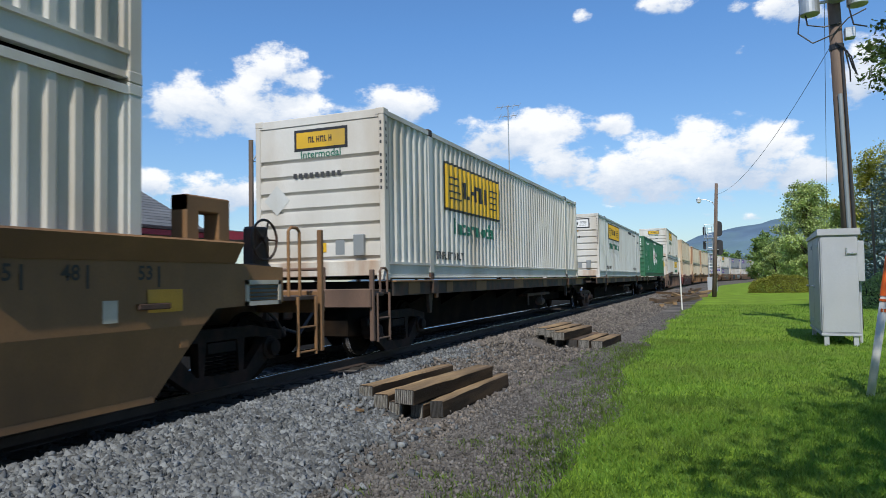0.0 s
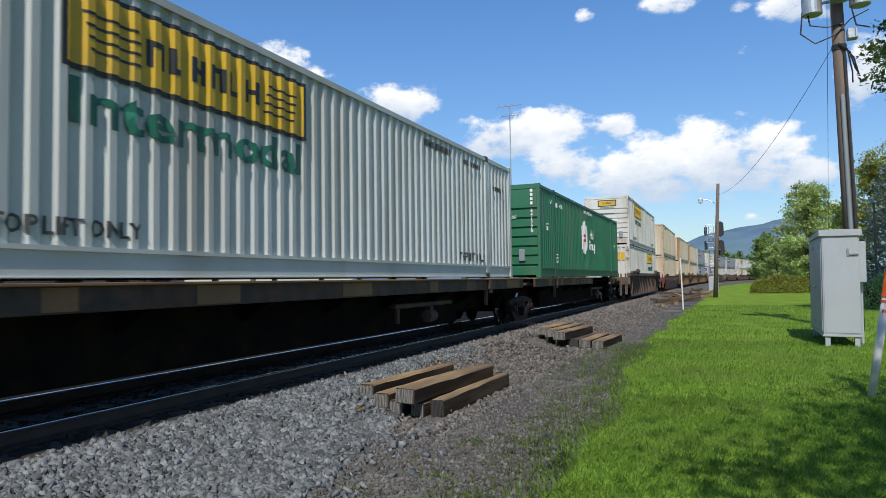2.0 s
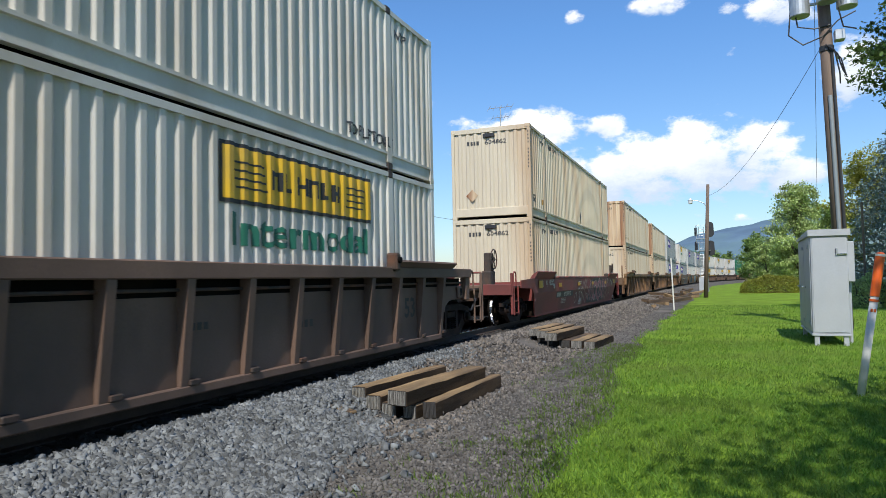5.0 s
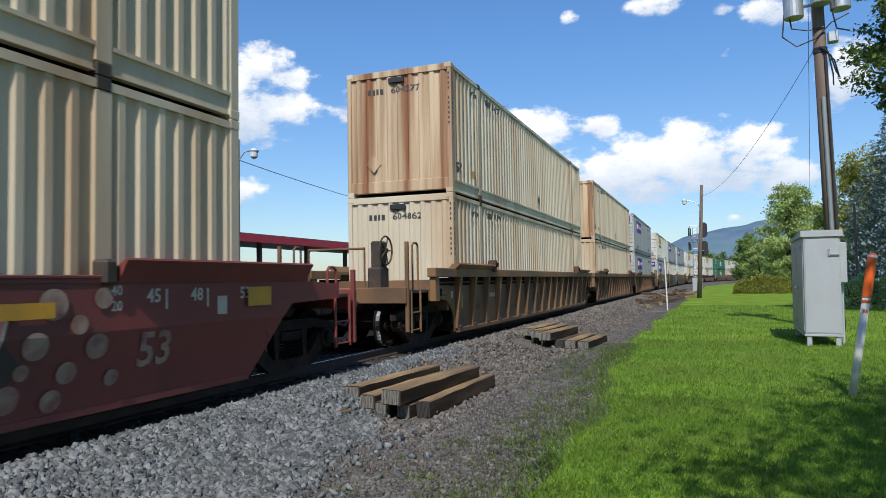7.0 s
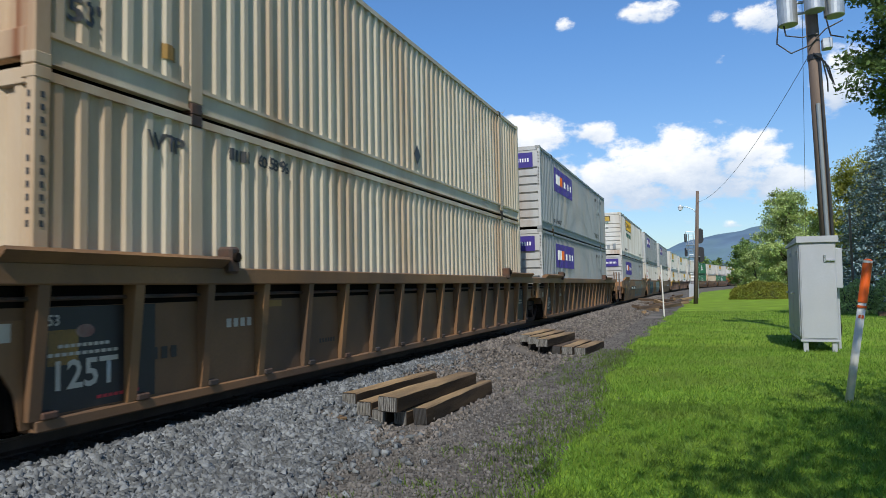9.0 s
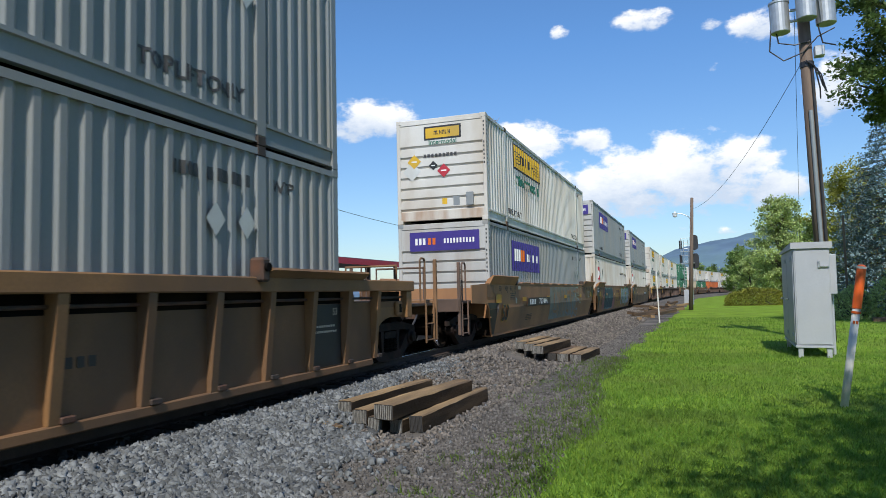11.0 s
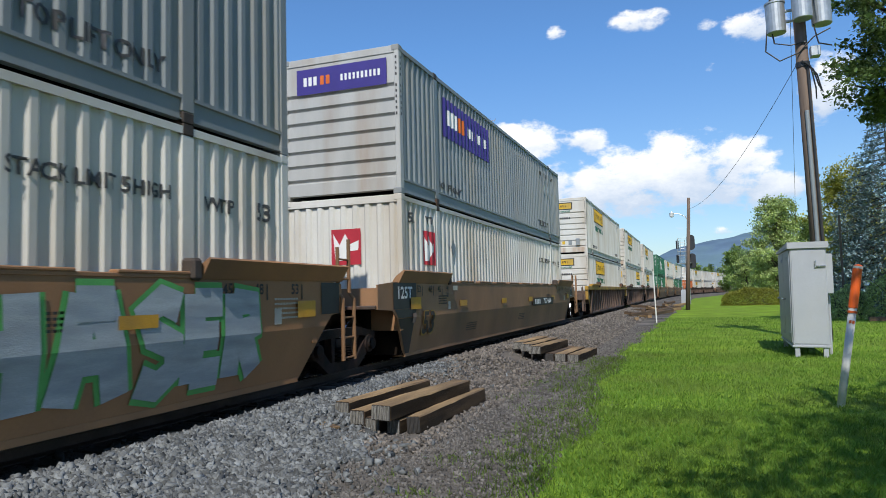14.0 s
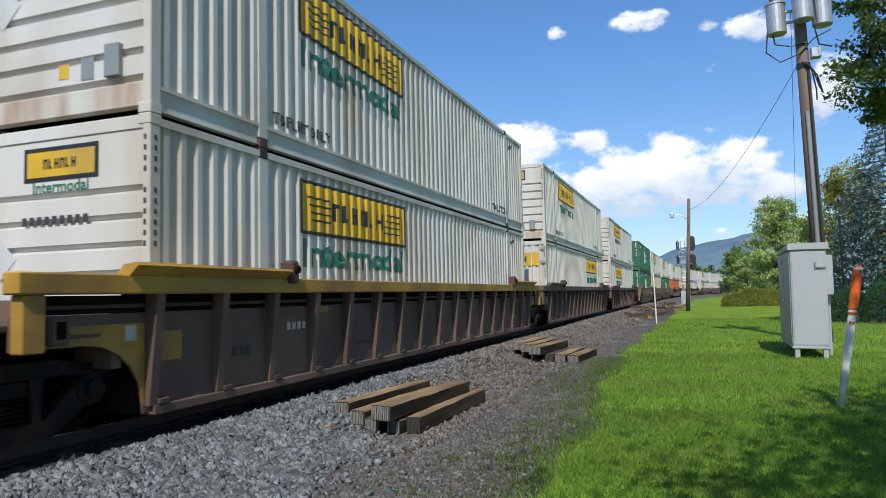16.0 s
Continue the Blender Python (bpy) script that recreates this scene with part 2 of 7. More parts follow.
def lathe(bm, profile, axis="x", centre=(0, 0, 0), seg=24):
    """Turns a profile of (distance along the axis, radius)."""
    c = Vector(centre)
    rings = []
    for w, r in profile:
        ring = []
        for i in range(seg):
            ca, sa = r * math.cos(2 * math.pi * i / seg), r * math.sin(2 * math.pi * i / seg)
            ring.append(bm.verts.new(c + Vector({"x": (w, ca, sa), "y": (ca, w, sa), "z": (ca, sa, w)}[axis])))
        rings.append(ring)
    for p, q in zip(rings, rings[1:]):
        for i in range(seg):
            bm.faces.new((p[i], p[(i + 1) % seg], q[(i + 1) % seg], q[i]))
    bm.faces.new(rings[0][::-1]), bm.faces.new(rings[-1])
    return bm


def mesh_of(name, bm, material):
    bmesh.ops.recalc_face_normals(bm, faces=bm.faces[:])
    me = bpy.data.meshes.new(name)
    bm.to_mesh(me)
    bm.free()
    me.materials.append(material)
    return me


FINE_MARKS = ("stencil_line", "number", "panel_line", "notice", "rating_line", "load_limit", "size_stencil")      # many small strokes each


def part(name, bm, material, parent, label=""):
    ob = new(name, bm if isinstance(bm, bpy.types.Mesh) else mesh_of(name, bm, material))
    ob.parent = parent
    return tagged(ob, label, kind="stuff" if name in FINE_MARKS else "")


def thing(name, label, category, group="", kind=""):
    return tagged(new(name), label, category, group, kind)


def solid(name, bm, material, label, category, group="", kind=""):
    return tagged(new(name, mesh_of(name, bm, material)), label, category, group, kind)


def smooth(ob):
    for p in ob.data.polygons:
        p.use_smooth = True
    return ob


LETTERS = {}


def letters(text, height):
    """A mesh of built-in letters, in the x-y plane, centred."""
    key = (text, height)
    if key not in LETTERS:
        cu = bpy.data.curves.new("letters", "FONT")
        cu.body, cu.size, cu.align_x, cu.align_y, cu.resolution_u = text, height / 0.7, "CENTER", "CENTER", 2
        cu.offset = 0.03 * height
        ob = bpy.data.objects.new("letters", cu)
        scene.collection.objects.link(ob)
        bpy.context.view_layer.update()
        LETTERS[key] = bpy.data.meshes.new_from_object(ob.evaluated_get(bpy.context.evaluated_depsgraph_get()))
        bpy.data.objects.remove(ob)
    bm = bmesh.new()
    bm.from_mesh(LETTERS[key])
    return bm


# ---- the track's line: straight past the camera, then bending to the right ----
SIDE = 5.19                      # from the camera to the containers' near side
TRACK_X = -(SIDE + 1.3)
RAIL = 0.38                      # top of the rails over the ground
SPEED = 15.0
LINE = [(TRACK_X, -400.0, 0.0)]


def lay_line():
    x, y, h = TRACK_X, 0.0, 0.0
    rows, ds = [], 0.5
    for i in range(1500):
        s = i * ds
        rows.append((x, y, h))
        k = min(max((s - 60) / 100, 0), 1) / 680
        h += k * ds
        x, y = x + math.sin(h) * ds, y + math.cos(h) * ds
    return rows


LINE = lay_line()


def on_line(s):
    """x, y and the turn to the right in degrees, s metres along the track."""
    if s <= 0:
        return TRACK_X, s, 0.0
    i = min(int(s / 0.5), len(LINE) - 2)
    f = s / 0.5 - i
    (xa, ya, ha), (xb, yb, hb) = LINE[i], LINE[i + 1]
    return xa + (xb - xa) * f, ya + (yb - ya) * f, math.degrees(ha + (hb - ha) * f)


MOVING = []                      # things of the train: object, place along the track at the start, height over the rail


# ---- containers ----
CL, CW, CH = 16.15, 2.6, 2.9
PITCH, DEEP = 0.262, 0.036


def rib_depth(u):
    """How far a corrugated wall lies behind its ridges at u metres along it."""
    p = (u / PITCH) % 1.0
    if p < 0.30:
        return 0.0
    if p < 0.45:
        return DEEP * (p - 0.30) / 0.15
    if p < 0.85:
        return DEEP
    return DEEP * (1 - p) / 0.15


def breaks(a, b):
    out = {a, b}
    for k in range(int(a / PITCH) - 2, int(b / PITCH) + 3):
        for p in (0.0, 0.30, 0.45, 0.85):
            u = (k + p) * PITCH
            if a + 1e-4 < u < b - 1e-4:
                out.add(u)
    return sorted(out)


def corrugated(bm, a, b, z0, z1, put):
    """A corrugated sheet from a to b and z0 to z1; put(u, depth, z) gives a place."""
    us = breaks(a, b)
    rows = [[bm.verts.new(put(u, rib_depth(u), z)) for u in us] for z in (z0, z1)]
    for i in range(len(us) - 1):
        bm.faces.new((rows[0][i], rows[0][i + 1], rows[1][i + 1], rows[1][i]))
    return bm


def draped(bm, put, lift=0.004, flat=False):
    """Lays a flat pattern of (u, z) over the ribs."""
    if not flat:
        lo, hi = min(v.co.x for v in bm.verts), max(v.co.x for v in bm.verts)
        for u in breaks(lo, hi)[1:-1]:
            bmesh.ops.bisect_plane(bm, geom=bm.verts[:] + bm.edges[:] + bm.faces[:], plane_co=(u, 0, 0), plane_no=(1, 0, 0))
    for v in bm.verts:
        u, z = v.co.x, v.co.y
        v.co = Vector(put(u, (0.0 if flat else rib_depth(u)) - lift, z))
    return bm


def rect(*rows):
    bm = bmesh.new()
    for a, b, c, d in rows:
        bm.faces.new([bm.verts.new(p) for p in ((a, c, 0), (b, c, 0), (b, d, 0), (a, d, 0))])
    return bm


def bars(u, z, w, h, n, gap=0.35):
    """Marks for writing that stays unread: n upright strokes in a row, centred."""
    step = w / n
    return rect(*((u - w / 2 + i * step, u - w / 2 + (i + 1 - gap) * step, z - h / 2, z + h / 2) for i in range(n)))


def text_at(text, height, u, z, wide=1.0):
    bm = letters(text, height)
    for v in bm.verts:
        v.co = Vector((v.co.x * wide + u, v.co.y + z, 0))
    return bm


def poly(points):
    bm = bmesh.new()
    bm.faces.new([bm.verts.new((u, z, 0)) for u, z in points])
    return bm


def near_side(u, d, z):
    return CW / 2 - d, u, z


def name_strokes(u, z, w, h):
    """Heavy strokes in six cells, standing in for a painted name."""
    cells, rows = 6, []
    c, t = w / 6, w / 6 * 0.24
    for i in range(cells):
        a = u - w / 2 + i * c
        rows.append((a, a + t, z - h / 2, z + h / 2))
        if i % 3 != 1:
            rows.append((a + c * 0.55, a + c * 0.55 + t, z - h / 2, z + h / 2))
        k = (0.36, -0.36, 0.0)[i % 3] * h
        rows.append((a + t, a + c * 0.55, z + k - h * 0.11, z + k + h * 0.11))
    return rect(*rows)


def logo_panel(c, put, u, z, w, h, flat=False, winged=True, board=None):
    """A yellow board with a dark edge, scrolls at both ends and dark strokes where the name stands."""
    part("logo_edge", draped(rect((u - w / 2 - 0.05, u + w / 2 + 0.05, z - h / 2 - 0.05, z + h / 2 + 0.05)), put, 0.004, flat), black_paint, c, "black edge of the board")
    part("logo_board", draped(rect((u - w / 2, u + w / 2, z - h / 2, z + h / 2)), put, 0.008, flat), board or yellow_paint, c, "white name board" if board else "yellow name board")
    marks = name_strokes(u, z, w * 0.5, h * 0.4)
    tagged(part("logo_mark", draped(marks, put, 0.012, flat), black_paint, c, "black strokes on the board"), kind="stuff")
    if winged:
        scroll = bmesh.new()
        for sgn in (-1, 1):
            for k in range(4):
                bm2 = rect((u + sgn * w * 0.36 - w * 0.085, u + sgn * w * 0.36 + w * 0.085, z - h * 0.28 + k * h * 0.16, z - h * 0.24 + k * h * 0.16))
                for f in bm2.faces:
                    scroll.faces.new([scroll.verts.new((v.co.x + (v.co.y - z) * sgn * 0.5 * 0.4, v.co.y, 0)) for v in f.verts])
                bm2.free()
        tagged(part("logo_scroll", draped(scroll, put, 0.012, flat), black_paint, c), kind="stuff")


def container(kind):
    paint, endpaint, label = {
        "jb": (white_paint, white_paint, "white corrugated steel freight container with yellow name board and green word"),
        "jb_low": (white_paint, white_paint, "white corrugated freight container with large yellow board and green word"),
        "jb_hazard": (white_paint, white_paint, "white freight container with yellow board and coloured hazard diamonds"),
        "jb_doors": (white_paint, white_paint, "white freight container with lock rods and yellow band on its doors"),
        "jb_old": (pale_grey, white_paint, "pale grey freight container with rusty white ribbed end"),
        "hub": (green_paint, green_paint, "green corrugated freight container with white and red badge"),
        "ups": (beige_paint, rusty_end, "beige corrugated freight container with rust-streaked end"),
        "ups_clean": (beige_paint, beige_paint, "beige corrugated steel freight container with light rust"),
        "fedex": (grey_paint, weathered_end, "grey corrugated freight container with purple name board"),
        "white": (white_paint, white_paint, "white corrugated freight container with red square badge"),
        "orange": (orange_paint, orange_paint, "orange corrugated steel freight container"),
        "plain": (white_paint, white_paint, "plain off-white corrugated steel freight container"),
    }[kind]
    c = thing("freight_container", label, "container")
    hw, hl = CW / 2, CL / 2
    horizontal = kind in ("jb", "jb_low", "jb_hazard", "jb_old", "hub", "fedex")
    # Walls between corner posts and the lifting posts at forty feet.
    segs = [(-hl + 0.16, -6.2), (-6.0, 6.0), (6.2, hl - 0.16)]
    bottom = 0.30
    for name, sgn in (("near_wall", 1), ("far_wall", -1)):
        bm = bmesh.new()
        for a, b in segs:
            corrugated(bm, a, b, bottom, CH - 0.11, lambda u, d, z: (sgn * (hw - 0.012 - d), u, z))
        part("side_wall", bm, paint, c)
    for sgn in (1, -1):
        x0, x1 = sorted((sgn * (hw - 0.10), sgn * hw))
        part("top_rail", boxes((x0, x1, -hl + 0.16, hl - 0.16, CH - 0.12, CH - 0.035)), paint, c)
        prof = [(0.10, 0.035), (0.004, 0.035), (0.004, 0.05), (0.028, 0.055), (0.028, bottom - 0.04), (0.0, bottom - 0.03), (0.0, bottom + 0.012), (0.10, bottom + 0.012)]
        for a, b in segs:
            bm = bmesh.new()
            prism(bm, [(sgn * (hw - d), z) for d, z in prof], "y", a, b)
            part("bottom_rail", bm, paint, c)
        for y in (-6.1, 6.1):
            part("lifting_post", boxes((x0, x1, y - 0.10, y + 0.10, 0.13, CH - 0.13), bevel=0.01), paint, c)
            for z in (0, CH - 0.13):
                part("corner_casting", boxes((*sorted((sgn * (hw - 0.14), sgn * (hw + 0.006))), y - 0.09, y + 0.09, z, z + 0.13), bevel=0.012), grime_steel, c)
        for y in (-hl, hl):
            part("corner_post", boxes((x0, x1, *sorted((y, y - math.copysign(0.16, y))), 0.0, CH), bevel=0.012), endpaint if y < 0 else paint, c)
            for z in (0, CH - 0.12):
                part("corner_casting", boxes((*sorted((sgn * (hw - 0.16), sgn * (hw + 0.005))), *sorted((y - math.copysign(0.17, y), y + math.copysign(0.005, y))), z, z + 0.12), bevel=0.012), paint, c)
    bm = boxes((-hw + 0.10, hw - 0.10, -hl + 0.05, hl - 0.05, CH - 0.05, CH - 0.025))
    part("roof", bm, paint, c)
    part("floor", boxes((-hw + 0.11, hw - 0.11, -hl + 0.05, hl - 0.05, 0.12, 0.2)), under_black, c)
    # The end that leads.
    part("end_header", boxes((-hw + 0.10, hw - 0.10, -hl + 0.004, -hl + 0.12, CH - 0.16, CH - 0.01), bevel=0.01), endpaint, c)
    part("end_sill", boxes((-hw + 0.10, hw - 0.10, -hl + 0.004, -hl + 0.12, 0.08, 0.34), bevel=0.01), rusty_sill if endpaint is white_paint else endpaint, c)
    if horizontal:
        bm = bmesh.new()
        levels = [0.34 + i * 0.29 for i in range(7)]
        pts = []
        for z in levels:
            pts += [(0.05, z), (0.05, z + 0.04), (0.0, z + 0.085), (0.0, z + 0.29)]
        pts.append((0.0, CH - 0.16))
        rows = [[bm.verts.new((x, -hl + 0.02 + d, z)) for d, z in pts] for x in (-hw + 0.10, hw - 0.10)]
        for i in range(len(pts) - 1):
            bm.faces.new((rows[0][i], rows[1][i], rows[1][i + 1], rows[0][i + 1]))
    else:
        bm = bmesh.new()
        corrugated(bm, -hw + 0.10, hw - 0.10, 0.34, CH - 0.16, lambda u, d, z: (u, -hl + 0.02 + d, z))
    part("end_wall", bm, endpaint, c)
    part("rear_wall", boxes((-hw + 0.10, hw - 0.10, hl - 0.07, hl - 0.03, 0.05, CH - 0.02)), endpaint, c)

    def mark(name, bm, material, put=near_side, lift=0.004, label="", flat=False):
        ob = part(name, draped(bm, put, lift, flat), material, c, label)
        if name in ("serial", "post_serial", "tare_mark", "logo_word", "logo_mark", "name_mark", "notice", "word", "end_word", "badge_mark", "size_mark", "door_mark"):
            tagged(ob, kind="stuff")

    def end(u, d, z):
        return u, -hl + 0.02 + d, z

    if kind in ("jb", "jb_old", "jb_low", "jb_hazard"):
        if kind == "jb_low":
            logo_panel(c, near_side, -3.5, 1.92, 3.6, 0.9)
            mark("word", text_at("Intermodal", 0.32, -3.5, 1.1, 1.35), letter_green, label="green word Intermodal")
        else:
            logo_panel(c, near_side, -3.38, 2.26, 3.6, 0.68)
            mark("word", text_at("Intermodal", 0.40, -3.38, 1.58, 1.42), letter_green, label="green word Intermodal")
        mark("notice", text_at("TOP LIFT ONLY", 0.15, -5.1, 0.47, 1.0), letter_grey, label="small lettering TOP LIFT ONLY")
        if kind == "jb_old":
            logo_panel(c, end, -0.02, 2.47, 1.75, 0.34, True, True, letter_white)
            mark("plate", rect((-0.28, 0.4, 2.1, 2.18)), safety_yellow, end, lift=0.006, label="small brown plate", flat=True)
        else:
            logo_panel(c, end, 0.06, 2.48, 0.98, 0.28, True, False)
        if kind == "jb_old":
            mark("serial", bars(2.7, 2.6, 0.5, 0.13, 4), letter_grey, label="prefix strokes of the serial number")
            mark("serial", bars(3.45, 2.6, 0.75, 0.13, 6), letter_grey, label="serial number strokes")
            mark("notice", bars(5.2, 2.55, 1.1, 0.1, 10), letter_grey, label="dark notice strokes")
            mark("notice", bars(7.0, 2.2, 0.9, 0.1, 8), letter_grey, label="dark notice strokes")
            mark("notice", text_at("TOP LIFT ONLY", 0.17, 5.1, 0.47, 0.95), letter_grey, label="small lettering TOP LIFT ONLY")
        if kind in ("jb_hazard", "jb"):
            mark("notice", text_at("TOP LIFT ONLY", 0.17, 5.45, 0.47, 0.95), letter_grey, label="dark lettering TOP LIFT ONLY")
            mark("notice", text_at("WTP", 0.15, 6.6, 2.5), letter_grey, label="letters WTP")
        if kind != "jb_old":
            mark("end_word", text_at("Intermodal", 0.13, 0.06, 2.22), letter_green, end, label="word Intermodal", flat=True)
        mark("serial", bars(0.0, 1.86, 1.0, 0.09, 9), letter_grey, end, label="serial number strokes", flat=True)
        mark("placard", poly([(-0.85 + 0.27 * a, 1.45 + 0.27 * b) for a, b in ((0, -1), (1, 0), (0, 1), (-1, 0))]), pale_grey, end, lift=0.008, label="pale diamond placard holder", flat=True)
        part("document_box", boxes((0.72, 0.92, -hl - 0.05, -hl + 0.03, 0.42, 0.78), bevel=0.01), grey_paint, c, "small grey box on the end")
        mark("sticker", rect((0.02, 0.16, 0.5, 0.66)), yellow_paint, end, lift=0.006, flat=True)
        mark("sticker", rect((0.34, 0.52, 0.45, 0.7)), grey_paint, end, lift=0.006, flat=True)
    if kind == "jb_hazard":
        for u, z, r, m in ((-0.78, 1.72, 0.2, yellow_paint), (-0.22, 1.58, 0.13, black_paint), (0.08, 1.42, 0.19, red_paint)):
            mark("hazard_placard", poly([(u + r * a, z + r * b) for a, b in ((0, -1), (1, 0), (0, 1), (-1, 0))]), m, end, lift=0.01, label="coloured hazard diamond", flat=True)
            mark("placard_mark", rect((u - r * 0.4, u + r * 0.4, z - r * 0.1, z + r * 0.1)), letter_white, end, lift=0.014, flat=True)
    if kind == "jb_doors":
        logo_panel(c, near_side, 3.55, 2.28, 3.6, 0.62)
        mark("word", text_at("Intermodal", 0.38, 3.55, 1.6, 1.42), letter_green, label="green word Intermodal")
        mark("door_band", rect((-1.0, 1.0, 1.98, 2.46)), yellow_paint, end, lift=0.02, label="yellow band across the doors", flat=True)
        mark("door_mark", name_strokes(0.0, 2.22, 1.2, 0.24), black_paint, end, lift=0.025, label="black strokes on the band", flat=True)
        for u in (-0.75, -0.3, 0.3, 0.75):
            part("lock_rod", pipe([(u, -hl - 0.03, 0.1), (u, -hl - 0.03, CH - 0.1)], 0.022), white_paint, c)
        for z in (0.5, 1.1, 2.1, 2.6):
            part("door_hinge", boxes((hw - 0.22, hw - 0.02, -hl - 0.02, -hl + 0.01, z - 0.05, z + 0.05)), grey_paint, c)
        part("door_gap", boxes((-0.012, 0.012, -hl + 0.0, -hl + 0.03, 0.1, CH - 0.14)), black_paint, c)
        mark("placard", poly([(-0.78 + 0.26 * a, 0.8 + 0.26 * b) for a, b in ((0, -1), (1, 0), (0, 1), (-1, 0))]), pale_grey, end, lift=0.01, flat=True)
    if kind == "hub":
        u0, z0 = -0.9, 1.57
        ring = [(u0 + 0.62 * a, z0 + 0.71 * b) for a, b in ((0, -1), (1, -0.5), (1, 0.5), (0.1, 1), (-0.1, 1), (-1, 0.5), (-1, -0.5))]
        mark("badge", poly(ring), letter_white, label="white six-sided badge")
        red = rect((u0 - 0.32, u0 - 0.18, z0 - 0.36, z0 - 0.03), (u0 + 0.18, u0 + 0.32, z0 - 0.36, z0 - 0.03), (u0 - 0.32, u0 - 0.18, z0 + 0.03, z0 + 0.36),
                   (u0 + 0.18, u0 + 0.32, z0 + 0.03, z0 + 0.36), (u0 - 0.16, u0 + 0.16, z0 - 0.15, z0 - 0.03), (u0 - 0.16, u0 + 0.16, z0 + 0.03, z0 + 0.15))
        mark("badge_mark", red, red_paint, lift=0.008, label="red strokes on the badge")
        for strokes in (
                ((0.92, 1.02, 1.6, 1.98), (1.02, 1.14, 1.74, 1.82), (1.14, 1.24, 1.6, 1.98), (1.3, 1.39, 1.6, 1.86), (1.39, 1.5, 1.6, 1.67), (1.5, 1.58, 1.6, 1.86),
                 (1.65, 1.73, 1.6, 1.98), (1.73, 1.88, 1.6, 1.86)),
                ((0.6, 0.92, 1.14, 1.24), (0.6, 0.7, 1.14, 1.52), (0.6, 0.92, 1.43, 1.52), (0.82, 0.92, 1.2, 1.34), (1.0, 1.08, 1.14, 1.4), (1.08, 1.16, 1.32, 1.4),
                 (1.2, 1.46, 1.14, 1.4), (1.54, 1.62, 1.14, 1.4), (1.62, 1.7, 1.14, 1.21), (1.7, 1.78, 1.14, 1.4), (1.86, 1.93, 1.0, 1.4), (1.93, 2.08, 1.14, 1.4))):
            mark("name_mark", rect(*((p - 0.6, q - 0.6, e, f) for p, q, e, f in strokes)), letter_white, label="white strokes of the name")
            small = [(-0.62 + (p - 0.6) * 0.31, -0.62 + (q - 0.6) * 0.31, 2.36 + (e - 1.5) * 0.36, 2.36 + (f - 1.5) * 0.36) for p, q, e, f in strokes]
            mark("end_name", rect(*small), letter_white, end, flat=True, label="white strokes of the name")
        mark("notice", text_at("WARNING HIGH CUBE", 0.13, -0.03, 2.62, 1.05), letter_white, label="white lettering WARNING HIGH CUBE")
        mark("size_mark", text_at("53", 0.17, 7.0, 1.53), letter_white, label="white figures 53")
        mark("size_mark", text_at("53", 0.23, -7.05, 1.6), letter_white, label="white figures 53")
        mark("notice", text_at("WTP", 0.13, -6.52, 2.46), letter_white, label="white letters WTP")
        mark("serial", bars(-5.72, 2.42, 0.4, 0.14, 4), letter_white, label="prefix strokes of the serial number")
        mark("serial", text_at("641770", 0.15, -5.15, 2.42, 0.65), letter_white, label="white serial figures")
        mark("arrow", rect((-5.82, -5.66, 0.75, 0.78), (-5.84, -5.8, 0.5, 0.68), (-5.8, -5.72, 0.64, 0.68), (-5.8, -5.72, 0.5, 0.54), (-5.74, -5.7, 0.54, 0.64), (-5.64, -5.6, 0.5, 0.62)), letter_white, label="small white arrow and letters")
        mark("end_badge", poly([(-0.82 + 0.16 * a, 2.33 + 0.2 * b) for a, b in ((0, -1), (1, -0.5), (1, 0.5), (0, 1), (-1, 0.5), (-1, -0.5))]), letter_white, end, flat=True, label="white six-sided badge")
        mark("notice", text_at("WARNING HIGH CUBE", 0.085, -0.05, 1.88, 0.96), letter_white, end, lift=0.01, flat=True, label="white lettering WARNING HIGH CUBE")
        mark("size_mark", text_at("53'", 0.2, -0.13, 1.52), letter_white, end, lift=0.01, flat=True, label="white figures 53")
        mark("rating_label", rect((-0.37, 0.12, 0.62, 0.88)), letter_white, end, lift=0.008, flat=True, label="white load rating label")
        mark("rating", text_at("24,000 lbs", 0.1, -0.125, 0.71, 0.42), black_paint, end, lift=0.012, flat=True, label="black figures 24,000 lbs")
        mark("rating_line", bars(-0.125, 0.82, 0.42, 0.03, 9, 0.3), letter_grey, end, lift=0.012, flat=True)
        for q0, q1, e0, e1 in ((-0.24, -0.05, 0.44, 0.59), (0.04, 0.19, 0.47, 0.58)):
            mark("sticker", rect((q0, q1, e0, e1)), pale_grey, end, lift=0.008, flat=True)
        part("end_lamp", boxes((-0.8, -0.62, -hl - 0.02, -hl + 0.03, 0.75, 0.86), (-0.62, -0.44, -hl - 0.02, -hl + 0.03, 0.75, 0.86), bevel=0.01), pale_grey, c, "pale vent plate")
        part("document_box", boxes((0.62, 0.81, -hl - 0.05, -hl + 0.03, 0.52, 0.88), bevel=0.012), grey_paint, c, "small grey box on the end")
        for i, ch in enumerate("641770"):
            mark("post_serial", text_at(ch, 0.11, 1.04, 2.06 - i * 0.125), letter_white, lambda u, d, z: (u, -hl + d, z), flat=True)
        mark("post_prefix", rect(*((1.0, 1.08, 2.64 - i * 0.13, 2.73 - i * 0.13) for i in range(4))), letter_white, lambda u, d, z: (u, -hl + d, z), flat=True, label="white prefix strokes")
